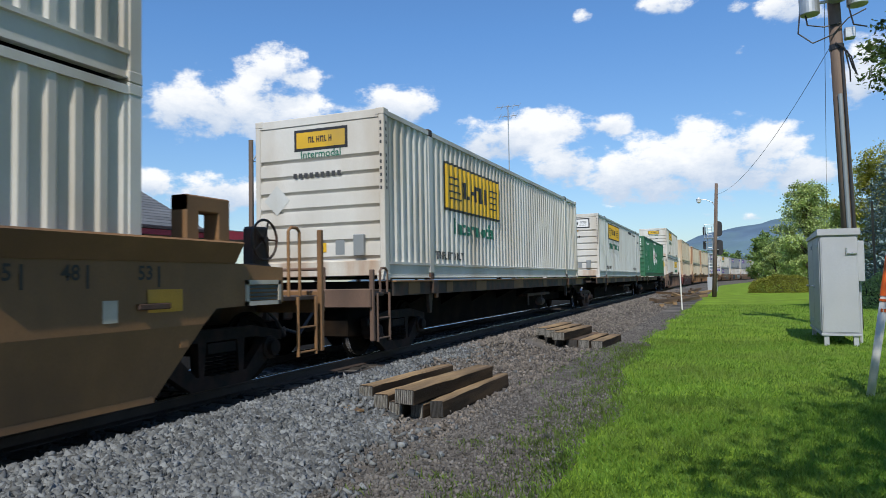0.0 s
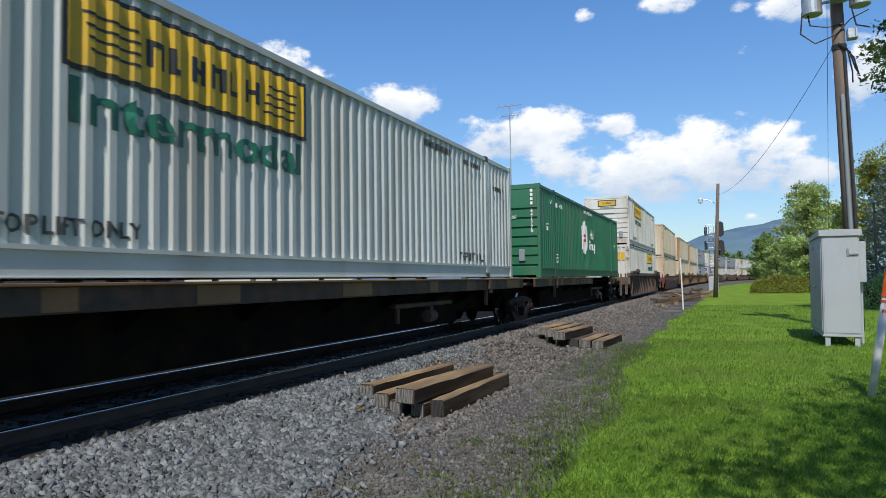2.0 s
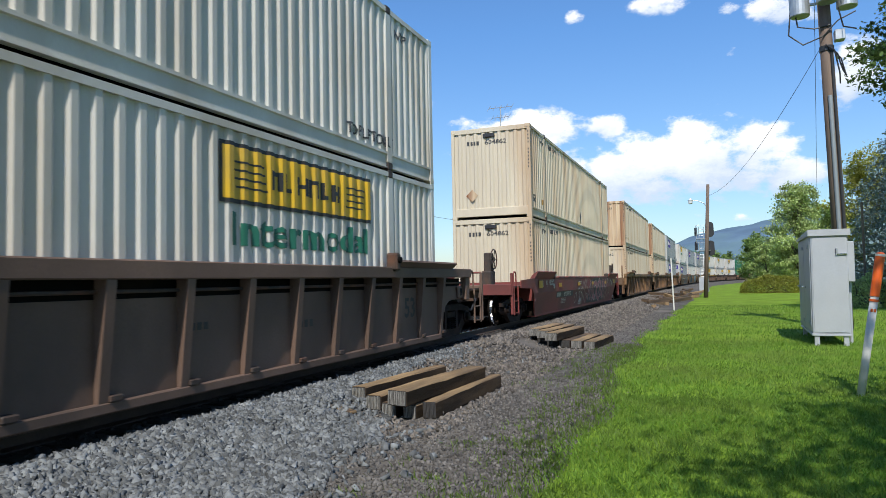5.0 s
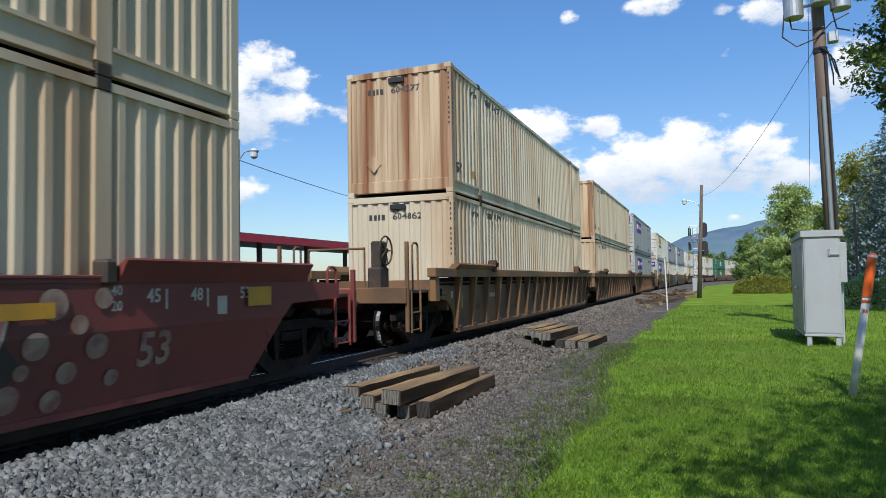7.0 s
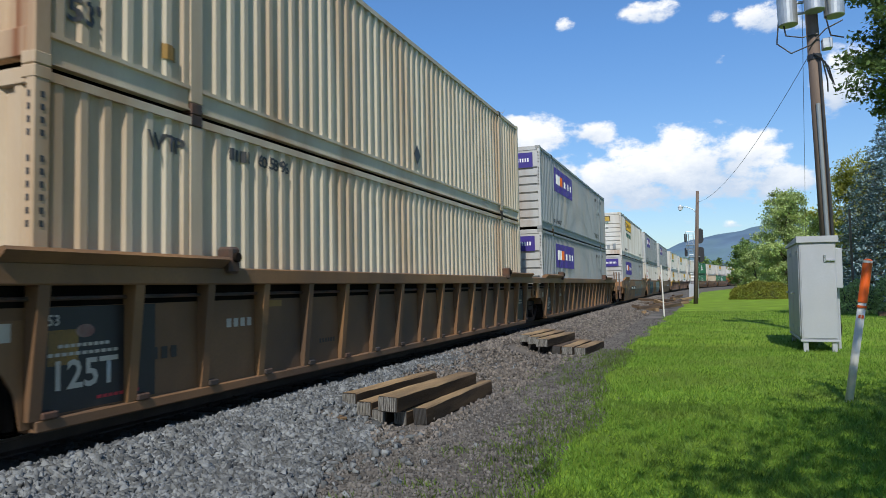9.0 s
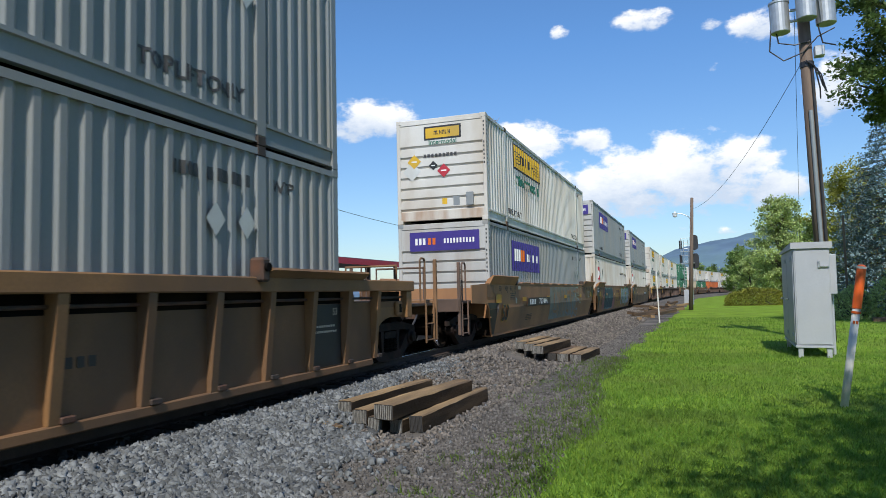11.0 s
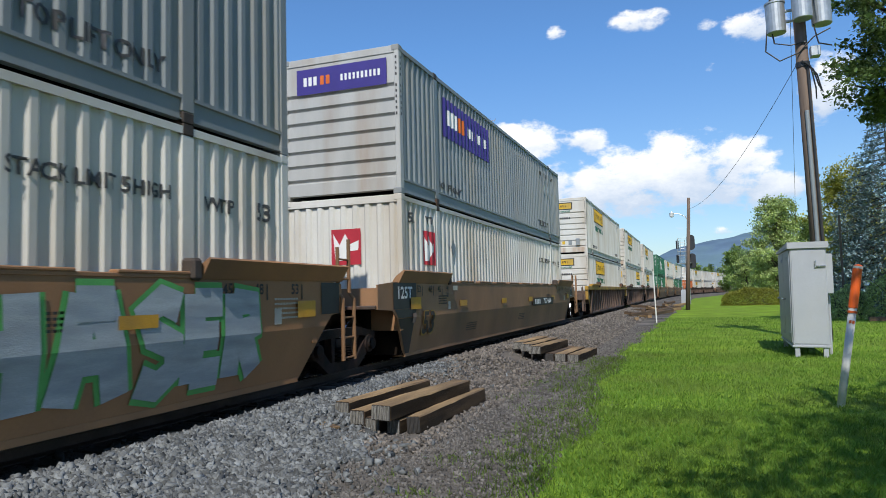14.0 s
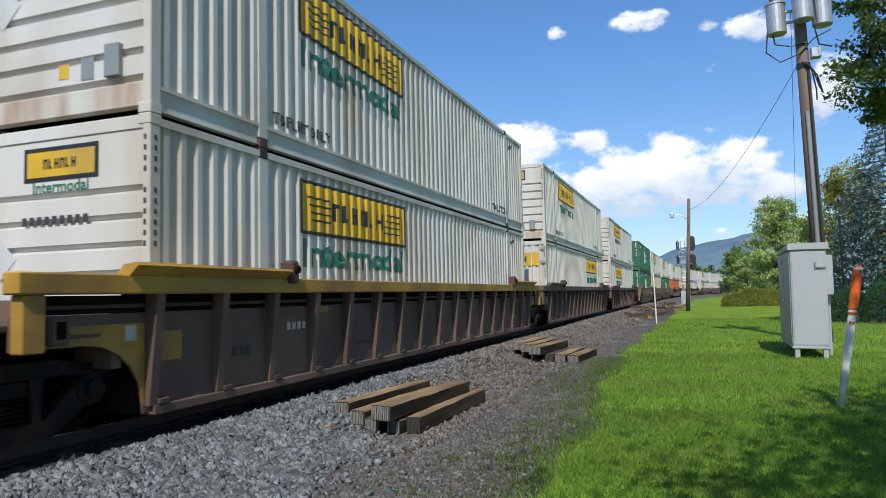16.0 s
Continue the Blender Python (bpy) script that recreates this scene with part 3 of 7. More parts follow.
    if kind in ("ups", "ups_clean"):
        mark("size_mark", text_at("53'", 0.22, -7.55, 0.6), letter_grey, label="figures 53")
        mark("serial", bars(-5.3, 2.58, 0.45, 0.14, 4), letter_grey, label="prefix strokes of the serial number")
        mark("serial", text_at("605896" if kind == "ups_clean" else "604277", 0.15, -4.62, 2.58, 1.15), letter_grey, label="serial figures")
        mark("notice", text_at("WTP", 0.17, -6.55, 2.5), letter_grey, label="letters WTP")
        mark("sticker", rect((-6.6, -6.4, 0.5, 0.66)), safety_yellow, label="torn yellow sticker")
        mark("serial", bars(-0.55, 2.42, 0.42, 0.13, 4), letter_grey, end, label="prefix strokes of the serial number")
        mark("serial", text_at("604862" if kind == "ups_clean" else "604277", 0.14, 0.18, 2.42, 1.2), letter_grey, end, label="serial figures")
        part("end_box", boxes((-0.22, 0.16, -hl - 0.03, -hl + 0.03, 2.58, 2.70), bevel=0.01), black_paint, c, "small black box near the top")
        mark("placard", poly([(-0.62 + 0.2 * a, 0.75 + 0.2 * b) for a, b in ((0, -1), (1, 0), (0, 1), (-1, 0))]), rusty_end, end, lift=0.02, flat=True)
        mark("placard", poly([(0.15 + 0.16 * a, 0.65 + 0.2 * b) for a, b in ((0, -1), (1, 0), (0, 1), (-1, 0))]), letter_grey, lift=0.006, flat=True)
    if kind == "fedex":
        mark("logo_board", rect((-5.6, -1.95, 1.62, 2.52)), purple_paint, label="purple name board")
        mark("logo_mark", bars(-4.95, 2.1, 0.7, 0.36, 3), letter_white, lift=0.008, label="white strokes")
        mark("logo_mark", bars(-4.3, 2.1, 0.5, 0.36, 2), sign_orange, lift=0.008, label="orange strokes")
        mark("logo_word", bars(-3.05, 2.06, 1.7, 0.24, 9, 0.5), letter_white, lift=0.008, label="thin white strokes")
        mark("notice", text_at("TOP LIFT ONLY", 0.18, 4.9, 0.55, 0.95), letter_grey, label="dark lettering TOP LIFT ONLY")
        mark("notice", text_at("TOP LIFT ONLY", 0.15, -5.2, 0.46, 1.0), letter_grey, label="small lettering TOP LIFT ONLY")
        mark("serial", bars(4.75, 2.4, 0.45, 0.15, 4), letter_grey, label="prefix strokes of the serial number")
        mark("serial", bars(5.5, 2.4, 0.8, 0.15, 6), letter_grey, label="serial number strokes")
        mark("notice", text_at("WTP", 0.15, 6.6, 2.42), letter_grey, label="letters WTP")
        for u in (5.2, 5.78):
            mark("placard", poly([(u + 0.17 * a, 1.88 + 0.2 * b) for a, b in ((0, -1), (1, 0), (0, 1), (-1, 0))]), pale_grey, lift=0.006, flat=True, label="grey diamond placard holder")
        mark("logo_board", rect((-0.95, 1.05, 2.14, 2.66)), purple_paint, end, lift=0.03, label="purple name board on the end", flat=True)
        mark("logo_mark", bars(-0.62, 2.4, 0.34, 0.18, 3), letter_white, end, lift=0.034, flat=True)
        mark("logo_mark", bars(-0.28, 2.4, 0.26, 0.18, 2), sign_orange, end, lift=0.034, flat=True)
        mark("logo_word", bars(0.5, 2.4, 0.9, 0.13, 10, 0.45), letter_white, end, lift=0.034, flat=True)
    if kind == "white":
        mark("notice", text_at("STACK LIMIT 5 HIGH", 0.15, 4.9, 2.1, 0.95), letter_grey, label="dark lettering STACK LIMIT 5 HIGH")
        mark("notice", text_at("WTP", 0.16, 6.65, 2.05), letter_grey, label="letters WTP")
        mark("size_mark", text_at("53", 0.22, 7.5, 2.05), letter_grey, label="figures 53")
        for put, u in ((near_side, -6.62), (end, 0.1)):
            mark("badge", rect((u - 0.32, u + 0.32, 1.58, 2.28)), red_paint, put, label="red square badge", flat=put is end)
            star = [(u + p * 0.78, 1.93 + (q - 1.45) * 0.78) for p, q in ((-0.36, 1.8), (-0.18, 1.5), (-0.02, 1.78), (0.12, 1.52), (0.36, 1.6), (0.34, 1.36), (0.12, 1.34), (0, 1.12), (-0.3, 1.1))]
            mark("badge_mark", poly(star), letter_white, put, lift=0.008, label="white wing shape", flat=put is end)
        mark("size_mark", text_at("53", 0.19, -7.55, 2.47), letter_grey, label="figures 53")
        mark("placard", poly([(-5.18 + 0.16 * a, 2.02 + 0.2 * b) for a, b in ((0, -1), (1, 0), (0, 1), (-1, 0))]), grey_paint, lift=0.006, flat=True)
        mark("notice", text_at("WTP", 0.15, -6.6, 2.5), letter_grey, label="letters WTP")
        mark("tare_mark", bars(0.65, 0.95, 0.5, 0.3, 6, 0.6), letter_grey, end, flat=True)
    if kind not in ("hub", "plain", "orange", "white"):
        # upright serial strokes on the corner post
        mark("post_serial", rect(*((-hl + 0.06, -hl + 0.10, 2.62 - i * 0.11, 2.675 - i * 0.11) for i in range(11) if i != 4)), letter_grey, flat=True)
        mark("post_serial", rect(*((hw - 0.075, hw - 0.04, 2.62 - i * 0.11, 2.675 - i * 0.11) for i in range(11) if i != 4)), letter_grey, lambda u, d, z: (u, -hl + d, z), flat=True)
    return c


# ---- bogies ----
# Cast iron, darkened in its colour for the shade around the bogies.
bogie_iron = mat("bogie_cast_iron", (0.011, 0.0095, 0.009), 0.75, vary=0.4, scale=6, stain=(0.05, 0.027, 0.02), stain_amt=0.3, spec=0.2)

def build_wheel_meshes():
    bm = bmesh.new()
    lathe(bm, [(-0.06, 0.16), (-0.06, 0.36), (-0.02, 0.39), (-0.02, 0.45), (0.01, 0.45), (0.015, 0.42), (0.085, 0.41), (0.085, 0.35), (0.03, 0.33), (0.02, 0.15), (0.09, 0.13), (0.09, 0.05)], seg=28)
    tread = bmesh.new()
    lathe(tread, [(0.018, 0.4215), (0.084, 0.4125)], seg=28)
    bmesh.ops.delete(tread, geom=[f for f in tread.faces if len(f.verts) > 4], context="FACES")
    return mesh_of("wheel", bm, under_black), mesh_of("tread", tread, bright_steel)


WHEEL, TREAD = build_wheel_meshes()


def build_frame_mesh():
    """A cast side frame with its two window openings, in the y-z plane."""
    bm = bmesh.new()
    top = [(-1.15, 0.50), (-1.15, 0.62), (-0.55, 0.72), (0.55, 0.72), (1.15, 0.62), (1.15, 0.50), (0.62, 0.58), (-0.62, 0.58)]
    for outline in (top,
                    [(-0.95, 0.34), (-1.02, 0.54), (-0.82, 0.56), (-0.42, 0.20), (0.42, 0.20), (0.82, 0.56), (1.02, 0.54), (0.95, 0.34), (0.5, 0.05), (-0.5, 0.05)],
                    [(-0.38, 0.18), (-0.30, 0.18), (-0.26, 0.6), (-0.40, 0.6)], [(0.30, 0.18), (0.38, 0.18), (0.40, 0.6), (0.26, 0.6)],
                    [(-0.24, 0.44), (0.24, 0.44), (0.24, 0.56), (-0.24, 0.56)]):
        prism(bm, outline, "x", -0.06, 0.06)
    for y in (-0.89, 0.89):
        lathe(bm, [(-0.1, 0.15), (0.09, 0.15), (0.10, 0.10), (0.16, 0.10), (0.17, 0.05)], centre=(0, y, 0.42), seg=14)
    return mesh_of("side_frame", bm, bogie_iron)


def build_spring_mesh():
    bm = bmesh.new()
    for y in (-0.16, 0.0, 0.16):
        for k in range(6):
            lathe(bm, [(0.195 + k * 0.042, 0.07), (0.205 + k * 0.042, 0.082), (0.22 + k * 0.042, 0.07)], "z", (0.02, y, 0), 12)
    return mesh_of("spring_nest", bm, under_black)


FRAME, SPRING = build_frame_mesh(), build_spring_mesh()


def bogie(car, y):
    b = part("bogie", boxes((-0.9, 0.9, y - 0.16, y + 0.16, 0.40, 0.62), (-0.2, 0.2, y - 0.2, y + 0.2, 0.6, 0.8), bevel=0.02), under_black, car, "grimy black two-axle bogie")
    for sgn in (-1, 1):
        f = part("side_frame", FRAME, None, b)
        f.location = (sgn * 1.02, y, 0)
        f.rotation_euler = (0, 0, 0 if sgn > 0 else math.pi)
        s = part("spring_nest", SPRING, None, b)
        tagged(s, kind="stuff")
        s.location = (sgn * 1.02, y, 0)
    for dy in (-0.89, 0.89):
        ax = bmesh.new()
        tube(ax, (-0.95, y + dy, 0.42), (0.95, y + dy, 0.42), 0.08, seg=12)
        part("axle", ax, under_black, b)
        for sgn in (-1, 1):
            for nm, me in (("wheel", WHEEL), ("tread", TREAD)):
                w = part(nm, me, None, b)
                w.location = (sgn * 0.72, y + dy, 0.42)
                w.rotation_euler = (0, 0, 0 if sgn > 0 else math.pi)
    return b


# ---- cars ----
def ladder(car, x, y, z0, z1, material, posts=True):
    w = 0.42
    r = part("grab_ladder", pipe([(x, y - w / 2, z0), (x, y - w / 2, z1)], 0.022), material, car, "steel end ladder")
    part("rail", pipe([(x, y + w / 2, z0), (x, y + w / 2, z1)], 0.022), material, r)
    k = int((z1 - z0) / 0.32)
    for i in range(k):
        part("rung", pipe([(x, y - w / 2, z0 + 0.05 + i * 0.32), (x, y + w / 2, z0 + 0.05 + i * 0.32)], 0.014, 6), material, r)


def hoop(car, y, x, z0, z1, material, w=0.3):
    part("grab_hoop", pipe([(x, y - w / 2, z0), (x, y - w / 2, z1), (x, y - w / 2 + 0.06, z1 + 0.05), (x, y + w / 2 - 0.06, z1 + 0.05), (x, y + w / 2, z1), (x, y + w / 2, z0)], 0.02), material, car, "tall grab hoop")


def lathe_tank(x0, x1, y, z, r):
    """A lying cylinder along x with domed ends."""
    bm = bmesh.new()
    prof = [(x0, r * 0.25), (x0 + 0.03, r * 0.65), (x0 + 0.09, r * 0.93), (x0 + 0.16, r), (x1 - 0.16, r), (x1 - 0.09, r * 0.93), (x1 - 0.03, r * 0.65), (x1, r * 0.25)]
    rings = [[bm.verts.new((x, y + q * math.cos(i * math.pi / 10), z + q * math.sin(i * math.pi / 10))) for i in range(20)] for x, q in prof]
    for p, q in zip(rings, rings[1:]):
        for i in range(20):
            bm.faces.new((p[i], p[(i + 1) % 20], q[(i + 1) % 20], q[i])).smooth = True
    bm.faces.new(rings[0]), bm.faces.new(rings[-1])
    bmesh.ops.recalc_face_normals(bm, faces=bm.faces[:])
    return bm


def end_platform(car, y, out, material, coupler, brake=False, tall=True, tank=False, over=2.4, wheels=1.05):
    """The car's end beyond the load: a deck over the bogie, posts, steps and the coupler. out is the way outwards, -1 or 1."""
    tip = y + out * (over if coupler else 1.0)
    a, b = sorted((y - out * 0.2, tip))
    part("end_sill", boxes((-0.32, 0.32, a, b, 0.66, 1.02), bevel=0.02), grime_steel, car)
    # Added black block that shuts out the daylight seen past the bogie.
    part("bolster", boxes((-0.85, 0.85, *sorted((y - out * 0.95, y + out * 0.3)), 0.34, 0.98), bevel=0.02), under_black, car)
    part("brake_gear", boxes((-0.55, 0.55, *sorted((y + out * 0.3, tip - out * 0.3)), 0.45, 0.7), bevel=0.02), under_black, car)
    a, b = sorted((y - out * 0.1, tip - out * 0.1))
    part("end_deck", boxes((-1.32, 1.32, a, b, 1.0, 1.06), bevel=0.01), grime_steel, car)
    if not coupler:
        bogie(car, y + out * 1.55) if out > 0 else None
        return
    bogie(car, y + out * wheels)
    part("end_beam", boxes((-1.38, 1.38, *sorted((tip, tip - out * 0.12)), 0.82, 1.12), bevel=0.015), material, car)
    part("coupler", boxes((-0.1, 0.1, *sorted((tip, tip + out * 1.0)), 0.72, 0.92), (-0.19, 0.19, *sorted((tip + out * 0.55, tip + out * 0.98)), 0.66, 0.98), bevel=0.03), grime_steel, car)
    for sgn in (-1, 1):
        part("step_post", boxes((*sorted((sgn * 1.33, sgn * 1.40)), *sorted((tip - out * 0.06, tip - out * 0.13)), 0.3, 1.95 if tall else 1.42), bevel=0.01), material, car)
        ladder(car, sgn * 1.38, tip - out * 0.45, 0.28, 1.05, material)
        hoop(car, tip - out * 0.62, sgn * 1.30, 1.05, 1.9 if tall else 1.4, material, 0.25)
    part("handrail", pipe([(-0.7, tip - out * 0.1, 1.1), (-0.7, tip - out * 0.1, 1.85 if tall else 1.45), (0.5, tip - out * 0.1, 1.85 if tall else 1.45), (0.5, tip - out * 0.1, 1.1)], 0.02), material, car)
    part("air_hose", pipe([(0.4, tip, 0.85), (0.42, tip + out * 0.2, 0.7), (0.38, tip + out * 0.45, 0.45), (0.2, tip + out * 0.7, 0.55)], 0.025), black_paint, car, "black rubber air hose")
    if brake:
        bm = bmesh.new()
        cy, cz, rows = tip - out * 0.5, 1.82, []
        for i in range(24):
            q = i * math.pi / 12
            rows.append([bm.verts.new((0.75 + 0.018 * math.sin(w * math.pi / 3), cy + (0.27 + 0.018 * math.cos(w * math.pi / 3)) * math.cos(q),
                                       cz + (0.27 + 0.018 * math.cos(w * math.pi / 3)) * math.sin(q))) for w in range(6)])
        for i in range(24):
            for w in range(6):
                bm.faces.new((rows[i][w], rows[i][(w + 1) % 6], rows[(i + 1) % 24][(w + 1) % 6], rows[(i + 1) % 24][w]))
        for i in range(5):
            q = i * 2 * math.pi / 5
            tube(bm, (0.75, cy, cz), (0.75, cy + 0.27 * math.cos(q), cz + 0.27 * math.sin(q)), 0.014, seg=6)
        tube(bm, (0.70, cy, cz), (0.78, cy, cz), 0.05, seg=10)
        part("brake_wheel", bm, grime_steel, car, "rusty spoked hand brake wheel")
        part("brake_stand", boxes((0.45, 0.72, tip - out * 0.5 - 0.2, tip - out * 0.5 + 0.2, 1.05, 1.5), (0.5, 0.7, cy - 0.16, cy + 0.16, 1.45, 2.0), bevel=0.03), grime_steel, car, "grimy brake housing")
    if tank:
        bm = lathe_tank(-1.0, 0.55, tip - out * 1.25, 1.9, 0.21)
        part("air_tank", bm, car_umber, car, "rusty brown air tank")
        for x in (-0.75, 0.15):
            part("tank_bracket", boxes((x - 0.03, x + 0.03, *sorted((tip - out * 1.1, tip - out * 1.4)), 1.05, 1.75)), material, car)


def well_side(u, d, z):
    """The near outer side of a smooth well car: upright above, leaning inwards below the crease."""
    return (1.465 if z > 0.82 else 1.34 + 0.125 * (z - 0.14) / 0.68) - d, u, z


def well_mark(car, name, bm, material, lift=0.006, label=""):
    if min(v.co.y for v in bm.verts) < 0.82 < max(v.co.y for v in bm.verts):
        bmesh.ops.bisect_plane(bm, geom=bm.verts[:] + bm.edges[:] + bm.faces[:], plane_co=(0, 0.82, 0), plane_no=(0, 1, 0))
    return part(name, draped(bm, well_side, lift, True), material, car, label)


def ribbon(points, w):
    """A flat brush stroke along points of (u, z)."""
    bm = bmesh.new()
    left, right = [], []
    for i, (u, z) in enumerate(points):
        a, b = points[max(i - 1, 0)], points[min(i + 1, len(points) - 1)]
        du, dz = b[0] - a[0], b[1] - a[1]
        k = w / 2 / max(math.hypot(du, dz), 1e-6)
        left.append(bm.verts.new((u - dz * k, z + du * k, 0)))
        right.append(bm.verts.new((u + dz * k, z - du * k, 0)))
    for i in range(len(points) - 1):
        bm.faces.new((left[i], left[i + 1], right[i + 1], right[i]))
    return bm


def scrawl(car, seed, u0, u1, z0, z1, paints, count, w, label):
    """Sprayed loops and strokes that spell nothing."""
    rng = random.Random(seed)
    for k in range(count):
        u, z = rng.uniform(u0, u1), rng.uniform(z0 + 0.15, z1 - 0.15)
        size, turn, bend = rng.uniform(0.15, 0.42), rng.uniform(0, 6.28), rng.uniform(-2.2, 2.2)
        pts, a = [], turn
        for i in range(14):
            pts.append((min(max(u, u0), u1), min(max(z, z0), z1)))
            a += bend * 0.3 + rng.uniform(-0.25, 0.25)
            u, z = u + math.cos(a) * size * 0.32, z + math.sin(a) * size * 0.26
        pts = [p for i, p in enumerate(pts) if i == 0 or math.dist(p, pts[i - 1]) > 0.01]
        if len(pts) > 2:
            well_mark(car, "paint_scrawl", ribbon(pts, w * rng.uniform(0.6, 1.4)), paints[k % len(paints)], 0.007 + 0.0006 * k, label)


GLYPHS = (((0.1, 0.0), (0.25, 1.0), (0.85, 0.75), (0.3, 0.5), (0.9, 0.0)), ((0.9, 0.95), (0.2, 0.85), (0.15, 0.15), (0.9, 0.05)), ((0.1, 0.0), (0.5, 1.0), (0.9, 0.0)),
          ((0.1, 0.0), (0.2, 1.0), (0.75, 0.1), (0.9, 1.0)), ((0.1, 1.0), (0.15, 0.1), (0.85, 0.2), (0.9, 1.0)), ((0.9, 1.0), (0.15, 0.9), (0.7, 0.5), (0.1, 0.1), (0.9, 0.0)))


def fat_letters(car, seed, u0, u1, z0, z1, count, fill, edge, w, rim, lift, label):
    """Thick angular sprayed shapes side by side, each with a paler edge, spelling nothing."""
    rng = random.Random(seed)
    step = (u1 - u0) / count
    for k in range(count):
        line = [(u0 + step * (k + p * 1.05 + rng.uniform(-0.06, 0.06)), z0 + (z1 - z0) * min(max(q * 0.8 + 0.1 + rng.uniform(-0.06, 0.06), 0.08), 0.92)) for p, q in GLYPHS[(k * 5 + seed) % 6]]
        h = lift + 0.004 * (k % 2)
        well_mark(car, "letter_edge", ribbon(line, w + 2 * rim), edge, h, label)
        well_mark(car, "sprayed_letter", ribbon(line, w), fill, h + 0.002, label)


def blob(u, z, a, b, n=14):
    return poly([(u + a * math.cos(i * 2 * math.pi / n), z + b * math.sin(i * 2 * math.pi / n)) for i in range(n)])


spray_blue = mat("pale_blue_spray", (0.19, 0.26, 0.28), 0.7, vary=0.25, scale=4, stain=(0.24, 0.17, 0.1), stain_amt=0.35)
spray_teal = mat("dark_teal_spray", (0.03, 0.07, 0.075), 0.7, vary=0.25, scale=4)
spray_mint = mat("mint_spray", (0.30, 0.42, 0.34), 0.7, vary=0.2, scale=4, stain=(0.25, 0.2, 0.13), stain_amt=0.3)
spray_pink = mat("dusty_pink_spray", (0.36, 0.15, 0.15), 0.7, vary=0.2, scale=4)
spray_cream = mat("worn_cream_spray", (0.30, 0.22, 0.17), 0.7, vary=0.2, scale=8, stain=(0.16, 0.05, 0.04), stain_amt=0.45)
spray_white = mat("chalky_white_spray", (0.5, 0.47, 0.42), 0.7, vary=0.2, scale=5, stain=(0.25, 0.12, 0.09), stain_amt=0.3)
pane_slate = mat("slate_vent_steel", (0.05, 0.06, 0.065), 0.5, vary=0.2)
stencil_dark = mat("dark_stencil_paint", (0.035, 0.03, 0.025), 0.6, vary=0.2)
stencil_pale = mat("pale_stencil_paint", (0.5, 0.46, 0.38), 0.6, vary=0.15)


reflector_yellow = mat("reflective_yellow_paint", (0.55, 0.28, 0.018), 0.45, vary=0.15, scale=3, stain=(0.3, 0.17, 0.04), stain_amt=0.3)
spray_rose = mat("rose_spray", (0.34, 0.13, 0.14), 0.7, vary=0.25, scale=4, stain=(0.16, 0.05, 0.05), stain_amt=0.3)
spray_sky = mat("sky_blue_spray", (0.165, 0.215, 0.25), 0.7, vary=0.25, scale=4, stain=(0.26, 0.17, 0.09), stain_amt=0.6)
spray_cyan = mat("teal_edge_spray", (0.10, 0.27, 0.27), 0.7, vary=0.2, scale=4, stain=(0.15, 0.15, 0.12), stain_amt=0.25)
washed_tan = mat("washed_tan_spray", (0.30, 0.17, 0.07), 0.7, vary=0.25, scale=3, stain=(0.19, 0.21, 0.18), stain_amt=0.35)
name_ochre = mat("name_field_ochre", (0.36, 0.20, 0.04), 0.65, vary=0.15, scale=2, stain=(0.25, 0.14, 0.06), stain_amt=0.3)
maroon_paint = mat("maroon_paint", (0.12, 0.03, 0.03), 0.6, vary=0.15, scale=3)
spray_green = mat("green_spray_paint", (0.09, 0.36, 0.09), 0.55, vary=0.2, scale=3)
spray_silver = mat("silver_spray_paint", (0.36, 0.40, 0.42), 0.5, vary=0.3, scale=2.5, stretch=(1, 0.6, 3.0), stain=(0.22, 0.27, 0.32), stain_amt=0.4)


